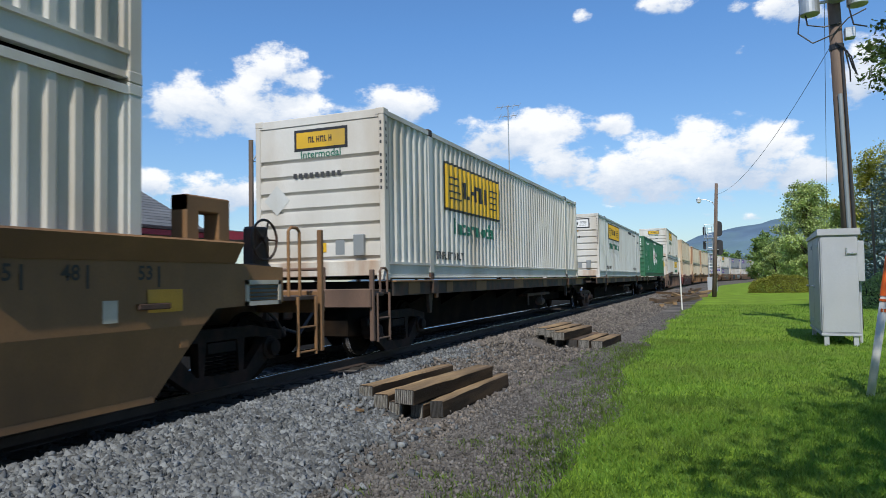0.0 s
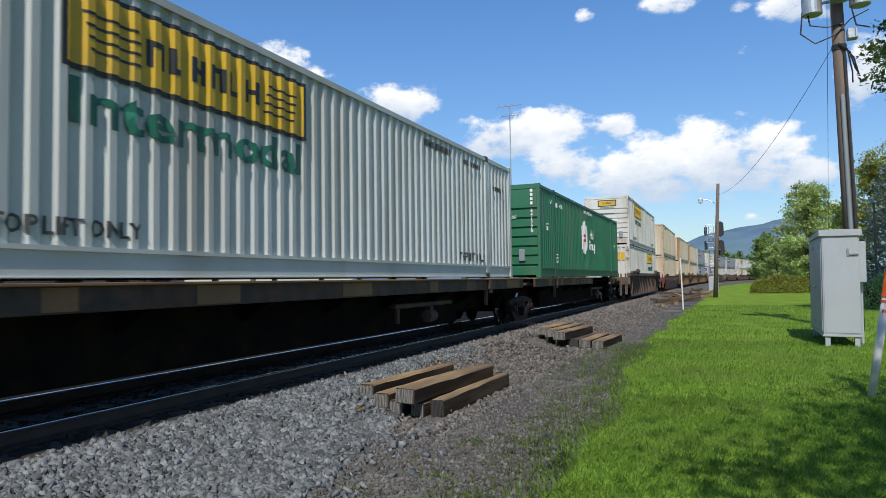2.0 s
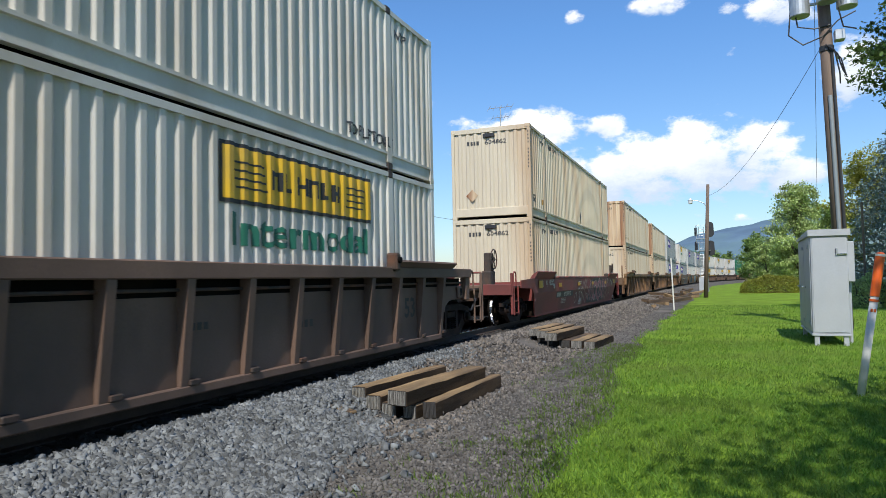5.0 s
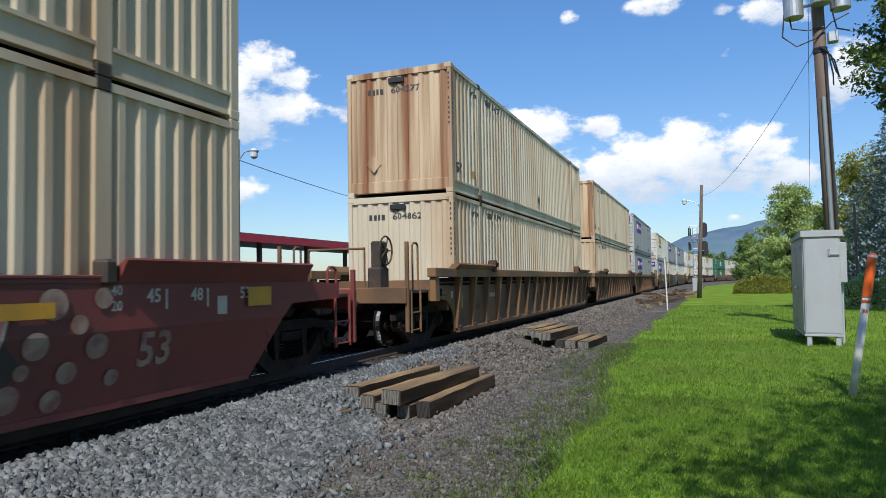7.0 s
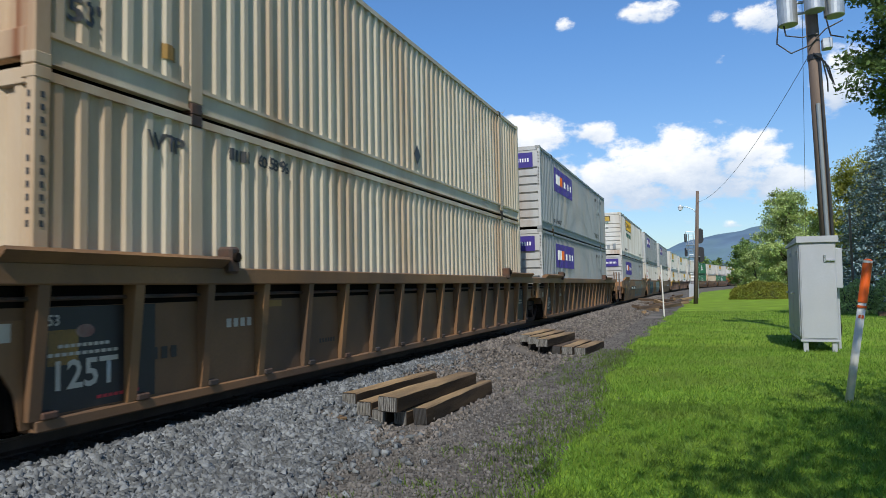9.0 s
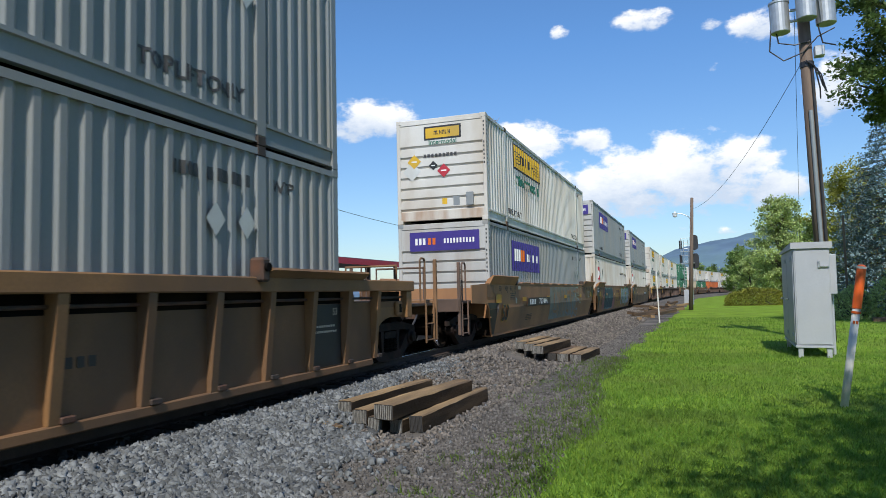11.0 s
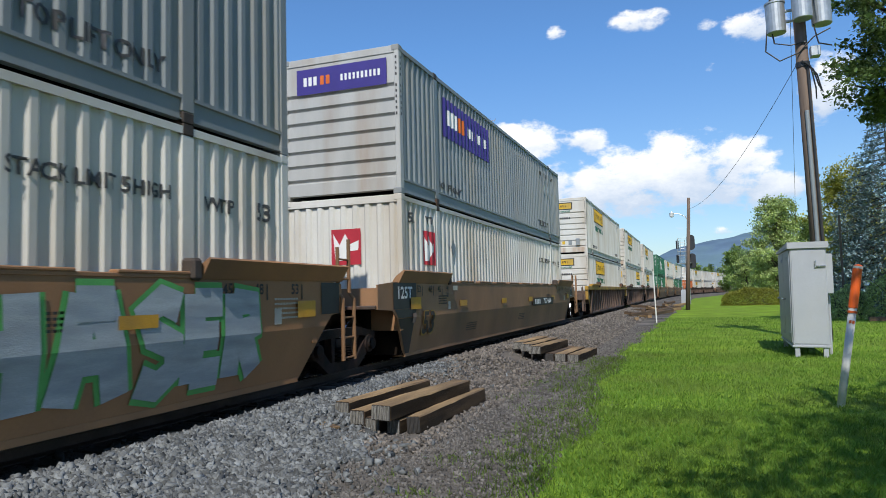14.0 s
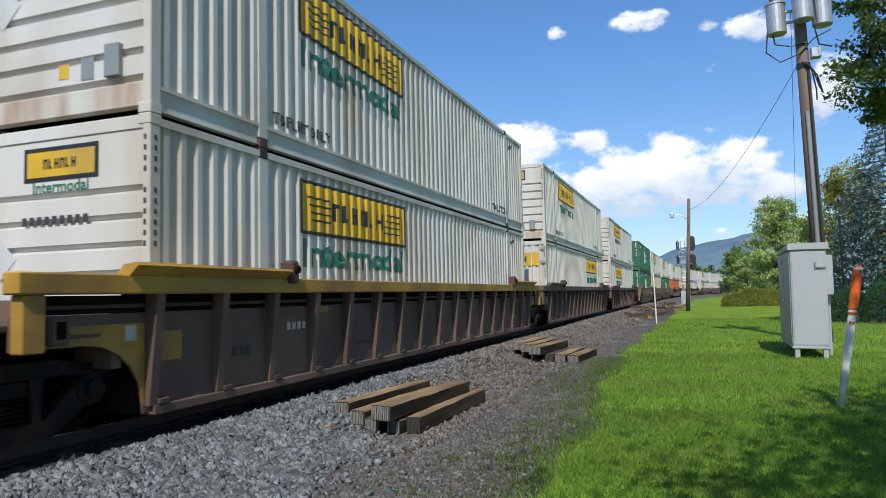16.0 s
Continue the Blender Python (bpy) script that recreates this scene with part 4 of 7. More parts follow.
def smooth_well(material, front, rear, dress, label=""):
    car = thing("well_car", label, "rail car")
    hl = CL / 2 + 0.35
    top = 1.27 if dress == "red" else 1.48
    for sgn in (-1, 1):
        bm = bmesh.new()
        ea, eb = hl + (1.7 if front else 1.1), hl + (1.7 if rear else 0.8)
        up = [(-ea, top - 0.06), (-hl - 0.3, top), (hl + 0.3, top), (eb, top - 0.06), (eb, 1.0), (hl + 0.5, 0.97), (hl + 0.32, 0.82), (-hl - 0.32, 0.82), (-hl - 0.5, 0.97), (-ea, 1.0)]
        prism(bm, up, "x", sgn * 1.44, sgn * 1.465)
        part("upper_side", bm, material, car)
        bm = bmesh.new()
        q = [(sgn * 1.465, -hl - 0.32, 0.82), (sgn * 1.465, hl + 0.32, 0.82), (sgn * 1.34, hl - 0.22, 0.14), (sgn * 1.34, -hl + 0.22, 0.14)]
        a = [bm.verts.new(p) for p in q]
        b = [bm.verts.new((p[0] - sgn * 0.03, p[1], p[2])) for p in q]
        bm.faces.new(a), bm.faces.new(b[::-1])
        for i in range(4):
            bm.faces.new((a[i], b[i], b[(i + 1) % 4], a[(i + 1) % 4]))
        part("lower_side", bm, material, car)
        part("top_chord", boxes((*sorted((sgn * 1.36, sgn * 1.475)), -6.2, 6.2, top - 0.02, top + 0.025), bevel=0.008), material, car)
        part("bottom_chord", boxes((*sorted((sgn * 1.1, sgn * 1.35)), -hl + 0.25, hl - 0.25, 0.10, 0.165)), material, car)
        for e in (-1, 1):
            bm = bmesh.new()
            prism(bm, [(sgn * 1.34, top - 0.02), (sgn * 1.48, top - 0.02), (sgn * 1.60, top + 0.19), (sgn * 1.58, top + 0.21), (sgn * 1.42, top + 0.1)], "y", *sorted((e * 6.1, e * (hl + (0.25 if e < 0 else 0.8)))))
            part("guide_flare", bm, material, car)
            part("load_lock", boxes((*sorted((sgn * 1.34, sgn * 1.52)), *sorted((e * 5.92, e * 6.08)), top - 0.04, top + 0.2), bevel=0.03), grime_steel, car)
        for i in range(8):
            y = -5.2 + i * 1.45
            part("seam_cap", boxes((*sorted((sgn * 1.36, sgn * 1.482)), y, y + 1.0, top + 0.02, top + 0.055), bevel=0.01), material, car)
    # Black cheeks and end plates added to blot out bright gaps below the deck.
    for e in (-1, 1):
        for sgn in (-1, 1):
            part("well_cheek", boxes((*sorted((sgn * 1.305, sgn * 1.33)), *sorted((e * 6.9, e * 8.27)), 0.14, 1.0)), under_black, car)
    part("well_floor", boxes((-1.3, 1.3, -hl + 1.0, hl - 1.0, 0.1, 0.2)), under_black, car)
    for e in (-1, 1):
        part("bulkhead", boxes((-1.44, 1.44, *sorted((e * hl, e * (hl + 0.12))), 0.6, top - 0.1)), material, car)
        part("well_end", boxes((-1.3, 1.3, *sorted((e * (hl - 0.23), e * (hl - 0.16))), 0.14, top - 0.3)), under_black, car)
    well_dress(car, dress, hl)
    end_platform(car, -hl, -1, car_brown if dress == "blue" else material, front, front and dress != "blue", dress != "red")
    end_platform(car, hl, 1, material, rear, rear and dress in ("tan", "ochre"), dress != "red", dress == "tan", over=2.8 if dress in ("ochre", "tan") else 2.4)
    if not rear and dress != "red":
        well_mark(car, "rear_panel", rect((8.62, 9.14, 0.99, 1.44)), black_paint, 0.01, "black rear panel")
        for k in range(5):
            well_mark(car, "stencil_line", bars(7.75, 0.98 + k * 0.06, 0.55, 0.025, 9, 0.25), stencil_pale, 0.008)
        for y, top_z in ((9.2, 1.98), (9.55, 2.12)):
            part("ladder_post", pipe([(1.5, y, 0.28), (1.5, y, 1.2), (1.42, y, 1.3), (1.42, y, top_z)], 0.03), car_umber, car, "rusty brown ladder post")
        for z in (0.32, 0.62, 0.92, 1.5, 1.8):
            part("rung", pipe([(1.5 if z < 1.2 else 1.42, 9.2, z), (1.5 if z < 1.2 else 1.42, 9.55, z)], 0.016, 6), car_umber, car)
    if rear and dress == "tan":
        for name, shape, m, lift, lab in (
                ("data_panel", rect((8.95, 9.32, 1.06, 1.36)), stencil_pale, 0.008, "white framed data panel"), ("data_plate", rect((8.98, 9.13, 1.1, 1.33), (9.15, 9.29, 1.1, 1.33)), stencil_dark, 0.012, ""),
                ("stencil_line", rect(*((8.3, 8.78, 1.04 + i * 0.09, 1.09 + i * 0.09) for i in range(4))), car_ochre, 0.008, "faded ochre stencilled lines"),
                ("sticker", rect((8.9, 9.02, 0.99, 1.04)), safety_yellow, 0.008, "small yellow sticker")):
            well_mark(car, name, shape, m, lift, lab)
        part("side_grab", pipe([(1.46, 7.9, 1.16), (1.53, 7.92, 1.16), (1.53, 8.16, 1.16), (1.46, 8.18, 1.16)], 0.016), grime_steel, car)
    return car


def well_dress(car, dress, hl):
    """Stencils, reflective patches and sprayed paint on the near side."""
    dark = stencil_pale if dress == "red" else stencil_dark
    for u, t in ((-7.7, "53"), (-7.1, "48"), (-6.6, "45"), (6.55, "45"), (7.15, "48"), (7.95, "53")):
        z = 1.12 if dress == "red" else 1.34
        well_mark(car, "size_stencil", text_at(t, 0.13, u, z), dark, label="small stencilled length figures")
        well_mark(car, "size_tick", rect((u + 0.15, u + 0.18, z - 0.13, z + 0.07)), dark)
    for u in (-6.1, 6.1):
        well_mark(car, "size_stencil", text_at("40", 0.09, u, 1.18 if dress == "red" else 1.36), dark, label="small stencilled length figures")
        well_mark(car, "size_stencil", text_at("20", 0.09, u, 1.04 if dress == "red" else 1.22), dark, label="small stencilled length figures")
    for u, w in ((-7.92, 0.5), (-5.1, 0.5), (-1.6, 0.5), (1.6, 0.5), (5.2, 0.5), (8.2, 0.45)):
        well_mark(car, "reflector", rect((u - w / 2, u + w / 2, 0.97, 1.10 if abs(u) < 7 else 1.19)), reflector_yellow, 0.03 if dress != "ochre" else 0.008, label="faded yellow reflective patch")
    for u, z, w, h in ((-6.0, 1.0, 0.14, 0.16), (-5.6, 1.37, 0.3, 0.1), (7.55, 1.0, 0.16, 0.2)):
        well_mark(car, "notice_plate", rect((u - w / 2, u + w / 2, z - h / 2, z + h / 2)), stencil_pale, label="small pale notice")
    for u, z, w in ((-6.4, 1.2, 0.5), (4.5, 1.15, 0.7), (-4.3, 0.55, 0.8), (0.6, 0.6, 0.7)):
        for k in range(4):
            well_mark(car, "stencil_line", bars(u, z - k * 0.05, w, 0.025, 11, 0.25), dark)
    if dress in ("tan", "blue", "mixed"):
        plain_end = dress == "blue"
        well_mark(car, "end_panel", rect((-8.92, -8.3, 1.12, 1.44)) if plain_end else rect((-8.92, -7.86, 0.985, 1.46)), car_ochre if plain_end else black_paint, 0.012, "ochre striped patch" if plain_end else "black end panel")
        well_mark(car, "corner_paint", poly([(-8.7, 0.826), (-7.95, 0.826), (-7.86, 0.98), (-8.85, 0.98)]), black_paint, 0.010, "black painted corner")
        well_mark(car, "corner_paint", poly([(-8.7, 0.815), (-7.95, 0.815), (-8.0, 0.16), (-8.18, 0.16)]), black_paint, 0.010, "black painted corner")
        well_mark(car, "sticker", rect((-8.08, -7.92, 0.72, 0.9)), spray_cream, 0.03, "small pale sticker")
        if not plain_end:
            well_mark(car, "size_stencil", text_at("125T", 0.21, -8.42, 1.27, 1.1), letter_white, 0.016, "white figures 125T")
        well_mark(car, "big_figure_shade", text_at("53", 0.47, -7.22, 0.66, 1.12), safety_yellow, 0.03, "faded yellow shadow of the figures")
        well_mark(car, "big_figure", text_at("53", 0.42, -7.23, 0.67, 1.1), stencil_dark, 0.034, "large dark figures 53")
        if dress != "mixed":
            n0 = 2.0 if dress == "tan" else -4.6
            well_mark(car, "number_panel", poly([(n0 - 0.2, 0.80), (n0 + 3.1, 0.80), (n0 + 3.3, 1.06), (n0, 1.06)]), stencil_dark, 0.036, "dark number panel")
            well_mark(car, "number", bars(n0 + 0.6, 0.93, 0.85, 0.16, 4, 0.3), letter_white, 0.04)
            well_mark(car, "number", text_at("727444", 0.17, n0 + 2.1, 0.93, 1.75), letter_white, 0.04, "white car number figures")
    if dress == "ochre":
        well_mark(car, "big_figure", text_at("53", 0.42, -7.54, 0.67, 1.1), stencil_dark, 0.01, "large dark figures 53")
        part("lifting_frame", boxes((1.0, 1.22, 8.75, 8.95, 1.4, 2.2), (1.0, 1.22, 9.25, 9.45, 1.4, 2.2), (1.0, 1.22, 8.75, 9.45, 2.02, 2.2), bevel=0.015), car_ochre, car, "upright ochre steel frame")
        vent = part("vent_frame", boxes((1.465, 1.49, 9.4, 10.05, 0.98, 1.03), (1.465, 1.49, 9.4, 10.05, 1.22, 1.27), (1.465, 1.49, 9.4, 9.45, 0.98, 1.27), (1.465, 1.49, 10.0, 10.05, 0.98, 1.27)), stencil_pale, car, "framed vent with slats")
        for k in range(4):
            part("slat", boxes((1.466, 1.48, 9.45, 10.0, 1.04 + k * 0.046, 1.07 + k * 0.046)), pane_slate, vent)
        part("tool_bracket", boxes((1.46, 1.50, 7.85, 8.25, 1.0, 1.06), bevel=0.01), grime_steel, car)
    if dress == "red":
        well_mark(car, "number_panel", rect((-5.6, -2.7, 0.60, 0.80)), black_paint, 0.01, "black number panel")
        well_mark(car, "number", bars(-5.2, 0.70, 0.6, 0.14, 4, 0.3), stencil_pale, 0.014)
        well_mark(car, "number", text_at("893012", 0.15, -3.75, 0.70, 1.9), stencil_pale, 0.014, "white car number figures")
        well_mark(car, "big_figure", text_at("53", 0.32, 6.6, 0.6), spray_cream, 0.01, "large pale figures 53")
        for k, (u, z, r) in enumerate(((-0.95, 1.1, 0.06), (-0.9, 0.62, 0.09), (-0.7, 0.85, 0.12), (-0.62, 0.55, 0.13), (-0.72, 0.35, 0.15), (-0.45, 1.05, 0.13), (-0.35, 0.75, 0.08),
                                       (-0.3, 0.45, 0.12), (-0.12, 1.15, 0.09), (-0.05, 0.9, 0.12), (0.02, 0.6, 0.11), (0.1, 0.3, 0.08), (0.2, 1.1, 0.12), (0.3, 0.85, 0.09), (0.45, 1.18, 0.06),
                                       (5.1, 0.35, 0.12), (5.3, 0.75, 0.12), (5.45, 1.08, 0.14), (5.62, 0.5, 0.1), (5.7, 0.9, 0.09), (5.9, 0.7, 0.12), (5.95, 1.12, 0.1), (6.1, 0.4, 0.08), (5.2, 0.55, 0.07), (5.5, 0.28, 0.1))):
            well_mark(car, "paint_dot", blob(u, z, r, r * 0.95, 18), spray_cream, 0.007 + 0.0004 * k)
        well_mark(car, "stencil_line", bars(-1.25, 1.12, 0.75, 0.035, 14, 0.2), stencil_pale)
        well_mark(car, "stencil_line", bars(-1.25, 1.05, 0.6, 0.035, 11, 0.2), stencil_pale)
        well_mark(car, "load_limit", text_at("LD LMT  163100", 0.10, -1.25, 0.86, 0.95), stencil_pale, 0.01, "pale stencilled load limit")
        well_mark(car, "load_limit", text_at("LT WT   56000", 0.09, -1.2, 0.70, 0.95), stencil_pale, 0.01, "pale stencilled light weight")
        ring = [(-2.1 + 0.2 * math.cos(q * math.pi / 12), 0.5 + 0.2 * math.sin(q * math.pi / 12)) for q in range(25)]
        well_mark(car, "stencil_ring", ribbon(ring, 0.025), stencil_pale, 0.01, "thin stencilled ring")
        scrawl(car, 12, -1.35, -0.85, 0.25, 0.62, (spray_white,), 5, 0.035, "small white sprayed scrawl")
        field = [(0.35, 0.22), (0.5, 0.7), (0.95, 1.0), (1.3, 1.2), (2.0, 1.24), (3.6, 1.24), (4.2, 1.22), (4.8, 1.05), (5.2, 0.6), (4.9, 0.24), (2.6, 0.18)]
        well_mark(car, "paint_field", poly(field), stencil_dark, 0.012, "black sprayed field")
        fat_letters(car, 21, 0.55, 5.0, 0.22, 1.22, 7, spray_rose, spray_white, 0.2, 0.03, 0.016, "pink sprayed letter shape with white edge")
    if dress == "blue":
        well_mark(car, "paint_field", rect((-1.2, 4.2, 0.25, 1.4)), mat("washed_blue_spray", (0.22, 0.20, 0.14), 0.7, vary=0.3, scale=3, stain=(0.16, 0.23, 0.24), stain_amt=0.4), 0.006)
        fat_letters(car, 22, -0.6, 4.3, 0.25, 1.36, 6, washed_tan, spray_sky, 0.16, 0.07, 0.012, "washed sprayed letter shape with pale blue edge")
        scrawl(car, 6, -1.0, 5.0, 0.2, 1.4, (spray_sky, spray_blue), 12, 0.05, "pale blue sprayed scrawl")
        scrawl(car, 7, 4.0, 5.5, 0.75, 1.4, (spray_mint,), 12, 0.03, "pale sprayed scrawl")
    if dress == "mixed":
        for k, (u, z, a, b) in enumerate(((-6.5, 1.1, 0.14, 0.18), (-6.55, 0.8, 0.2, 0.22), (-6.35, 0.45, 0.3, 0.3), (-6.1, 1.2, 0.2, 0.18), (-3.4, 1.3, 0.4, 0.12), (-2.3, 1.28, 0.2, 0.14), (-2.05, 1.2, 0.09, 0.1),
                                          (-1.72, 0.92, 0.12, 0.12), (-1.5, 0.88, 0.06, 0.07), (-2.2, 0.5, 0.4, 0.3), (-1.75, 0.55, 0.25, 0.22), (-1.45, 0.5, 0.22, 0.24), (-1.4, 0.72, 0.09, 0.1), (-2.0, 0.28, 0.5, 0.14))):
            well_mark(car, "paint_bubble", blob(u, z, a, b, 18), spray_pink, 0.006 + 0.0006 * k, "dusty pink sprayed bubble")
        fat = ((-5.5, 0.42, 0.56), (-4.8, 0.42, 0.56), (-4.1, 0.42, 0.56), (-3.45, 0.42, 0.57), (-2.75, 0.5, 0.56))
        for k, (u, a, b) in enumerate(fat):
            shape = [(u + (a + 0.05) * math.copysign(abs(math.cos(q)) ** 0.6, math.cos(q)), 0.8 + (b + 0.05) * math.copysign(abs(math.sin(q)) ** 0.6, math.sin(q))) for q in [i * math.pi / 14 for i in range(28)]]
            well_mark(car, "letter_edge", poly(shape), spray_cyan, 0.016 + 0.0006 * k, "pale teal sprayed edge")
            shape = [(u + a * math.copysign(abs(math.cos(q)) ** 0.6, math.cos(q)), 0.8 + b * math.copysign(abs(math.sin(q)) ** 0.6, math.sin(q))) for q in [i * math.pi / 14 for i in range(28)]]
            well_mark(car, "dark_letter", poly(shape), spray_teal, 0.022 + 0.0006 * k, "fat black sprayed letter shape")
            well_mark(car, "letter_gap", blob(u + 0.02, 0.82, 0.07, 0.16), spray_cyan, 0.027)
            well_mark(car, "letter_gap", ribbon([(u - 0.08, 0.2), (u - 0.1, 0.4), (u + 0.06, 0.5), (u + 0.02, 0.66)], 0.03), spray_cyan, 0.027)
        well_mark(car, "name_field", rect((-0.78, 2.3, 0.24, 1.3)), name_ochre, 0.008, "yellow-ochre painted field")
        for marks in (((-0.3, 0.32, 1.1, 1.27), (-0.1, 0.1, 0.55, 1.1)), ((0.38, 0.98, 1.1, 1.27), (0.58, 0.78, 0.55, 1.1))):
            well_mark(car, "name_mark", rect(*marks), maroon_paint, 0.012, "maroon painted mark")
        for line in (((1.05, 1.27), (1.7, 0.57)), ((1.7, 1.27), (1.05, 0.57))):
            well_mark(car, "name_mark", ribbon(line, 0.17), maroon_paint, 0.012 if line[0][0] < 1.2 else 0.0135, "maroon painted mark")
        # a sprayed word in silver letters with green edges
        word = ((1.15, 1.15, (((0.2, 0.25), (0.2, 1.3)), ((0.2, 1.2), (0.75, 1.18), (0.82, 0.85), (0.2, 0.72)))),
                (2.3, 1.1, (((0.2, 0.25), (0.25, 1.32)), ((0.8, 0.3), (0.75, 1.32)), ((0.2, 0.85), (0.8, 0.85)))),
                (3.4, 1.1, (((0.2, 0.3), (0.4, 1.3)), ((0.85, 0.3), (0.6, 1.3)), ((0.2, 0.72), (0.8, 0.72)), ((0.3, 1.22), (0.75, 1.22)))),
                (4.5, 0.85, (((0.85, 1.15), (0.5, 1.24), (0.2, 1.1), (0.35, 0.88), (0.75, 0.75), (0.8, 0.5), (0.5, 0.34), (0.15, 0.42)),)),
                (5.35, 0.75, (((0.2, 0.3), (0.2, 1.3)), ((0.2, 1.2), (0.9, 1.2)), ((0.2, 0.82), (0.8, 0.82)), ((0.2, 0.4), (0.9, 0.4)))),
                (6.1, 0.8, (((0.2, 0.3), (0.2, 1.3)), ((0.2, 1.2), (0.75, 1.18), (0.8, 0.9), (0.2, 0.8)), ((0.45, 0.8), (0.85, 0.32)))))
        for k, (u0, wide, strokes) in enumerate(word):
            u0, wide = 2.3 + (u0 - 1.15) * 0.85, wide * 0.85
            for j, line in enumerate(strokes):
                pts = [(u0 + p * wide, 0.30 + (z - 0.25) * 0.95) for p, z in line]
                well_mark(car, "letter_edge", ribbon(pts, 0.44), spray_green, 0.006 + 0.0015 * (j + 3 * (k % 2)), "bright green sprayed edge")
                well_mark(car, "silver_letter", ribbon(pts, 0.32), spray_silver, 0.016 + 0.0015 * (j + 3 * (k % 2)), "silver sprayed letter")


def arch_curve(y, e):
    """The round-cornered wheel arch of a side plate, from its flat top down to its foot; e points to the car's middle."""
    pts = [(y, 0.84), (y + e * 0.72, 0.84)]
    pts += [(y + e * (0.72 + 0.68 * math.sin(a)), 0.20 + 0.64 * math.cos(a)) for a in (0.3, 0.6, 0.9, 1.2, 1.5)]
    return pts + [(y + e * 1.42, 0.14)]


def arch(y0, y1, z_top):
    """Outline of a side plate whose two lower corners are cut in a round wheel arch."""
    return [(y1, z_top), (y0, z_top)] + arch_curve(y0, 1) + arch_curve(y1, -1)[::-1]


def ribbed_well(material, front, rear, chord, rib_paint, label="", panels=False):
    car = thing("well_car", label, "rail car")
    hl = CL / 2 + 0.35
    ends = {-1: 9.6, 1: 10.5 if rear and not front else 9.6}
    for sgn in (-1, 1):
        bm = bmesh.new()
        prism(bm, arch(-ends[-1], ends[1], 1.12), "x", sgn * 1.315, sgn * 1.335)
        part("side_plate", bm, material, car)
        # Near-black plate gives the gap below the chord its shade.
        part("inner_plate", boxes((*sorted((sgn * 1.285, sgn * 1.31)), -hl, hl, 0.9, 1.4)), under_black, car)
        part("top_chord", boxes((*sorted((sgn * 1.315, sgn * 1.50)), -ends[-1] - 0.06, ends[1] + 0.06, 1.30, 1.485), bevel=0.014), chord, car)
        part("upper_rod", pipe([(sgn * 1.36, -ends[-1] + 0.2, 1.19), (sgn * 1.36, ends[1] - 0.2, 1.19)], 0.02, 6), grime_steel, car)
        part("bottom_chord", boxes((*sorted((sgn * 1.2, sgn * 1.40)), -ends[-1] + 1.5, ends[1] - 1.5, 0.10, 0.20), bevel=0.012), material, car)
        for i in range(18 if ends[1] > 10 else 17):
            y = -8.1 + i * 1.0125
            bm = bmesh.new()
            prism(bm, [(sgn * 1.33, 0.20), (sgn * 1.39, 0.20), (sgn * 1.49, 1.30), (sgn * 1.33, 1.30)], "y", y - 0.055, y + 0.055)
            part("side_rib", bm, rib_paint if i % 2 else material, car)
            part("rib_foot", boxes((*sorted((sgn * 1.33, sgn * 1.42)), y + 0.05, y + 0.2, 0.2, 0.26), bevel=0.01), grime_steel, car)
        for e in (-1, 1):
            side = ends[e]
            part("end_post", boxes((*sorted((sgn * 1.335, sgn * 1.47)), *sorted((e * (side - 0.22), e * side)), 0.82, 1.3), bevel=0.012), chord, car)
            part("jacking_pad", boxes((*sorted((sgn * 1.335, sgn * 1.42)), *sorted((e * (side - 0.30), e * (side - 0.52))), 0.86, 1.12), bevel=0.03), rib_paint, car)
            # Solid black block painted as the dark inside of the pad's hole.
            part("pad_hole", boxes((*sorted((sgn * 1.40, sgn * 1.424)), *sorted((e * (side - 0.36), e * (side - 0.46))), 0.92, 1.07)), under_black, car)
            curve = arch_curve(e * side, -e)
            bm = bmesh.new()
            prism(bm, [(e * (side - 0.22), 1.02), (e * (side - 0.22), 0.845)] + [(y, z + 0.005) for y, z in curve[1:-1]] + [(e * (side - 1.43), 0.2), (e * (side - 1.43), 1.02)], "x", sgn * 1.335, sgn * 1.341)
            part("arch_plate", bm, safety_yellow if chord is safety_yellow else chord, car)
            # Solid black strip painted as the shaded recess under the chord.
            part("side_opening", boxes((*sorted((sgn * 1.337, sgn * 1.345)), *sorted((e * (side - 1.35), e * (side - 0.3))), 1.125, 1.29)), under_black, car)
            bm = bmesh.new()
            prism(bm, [(sgn * 1.34, 1.48), (sgn * 1.50, 1.48), (sgn * 1.60, 1.57), (sgn * 1.58, 1.60), (sgn * 1.42, 1.58)], "y", *sorted((e * 5.9, e * (hl + 0.1))))
            part("guide_flare", bm, chord, car)
            part("load_lock", boxes((*sorted((sgn * 1.38, sgn * 1.58)), *sorted((e * 5.7, e * 5.88)), 1.42, 1.72), bevel=0.03), grime_steel, car)
            bm = bmesh.new()
            tube(bm, (sgn * 1.40, e * 5.79, 1.60), (sgn * 1.62, e * 5.79, 1.60), 0.055, seg=12)
            part("lock_knob", bm, under_black, car)

    def plate(u, d, z):
        return 1.336 - d, u, z

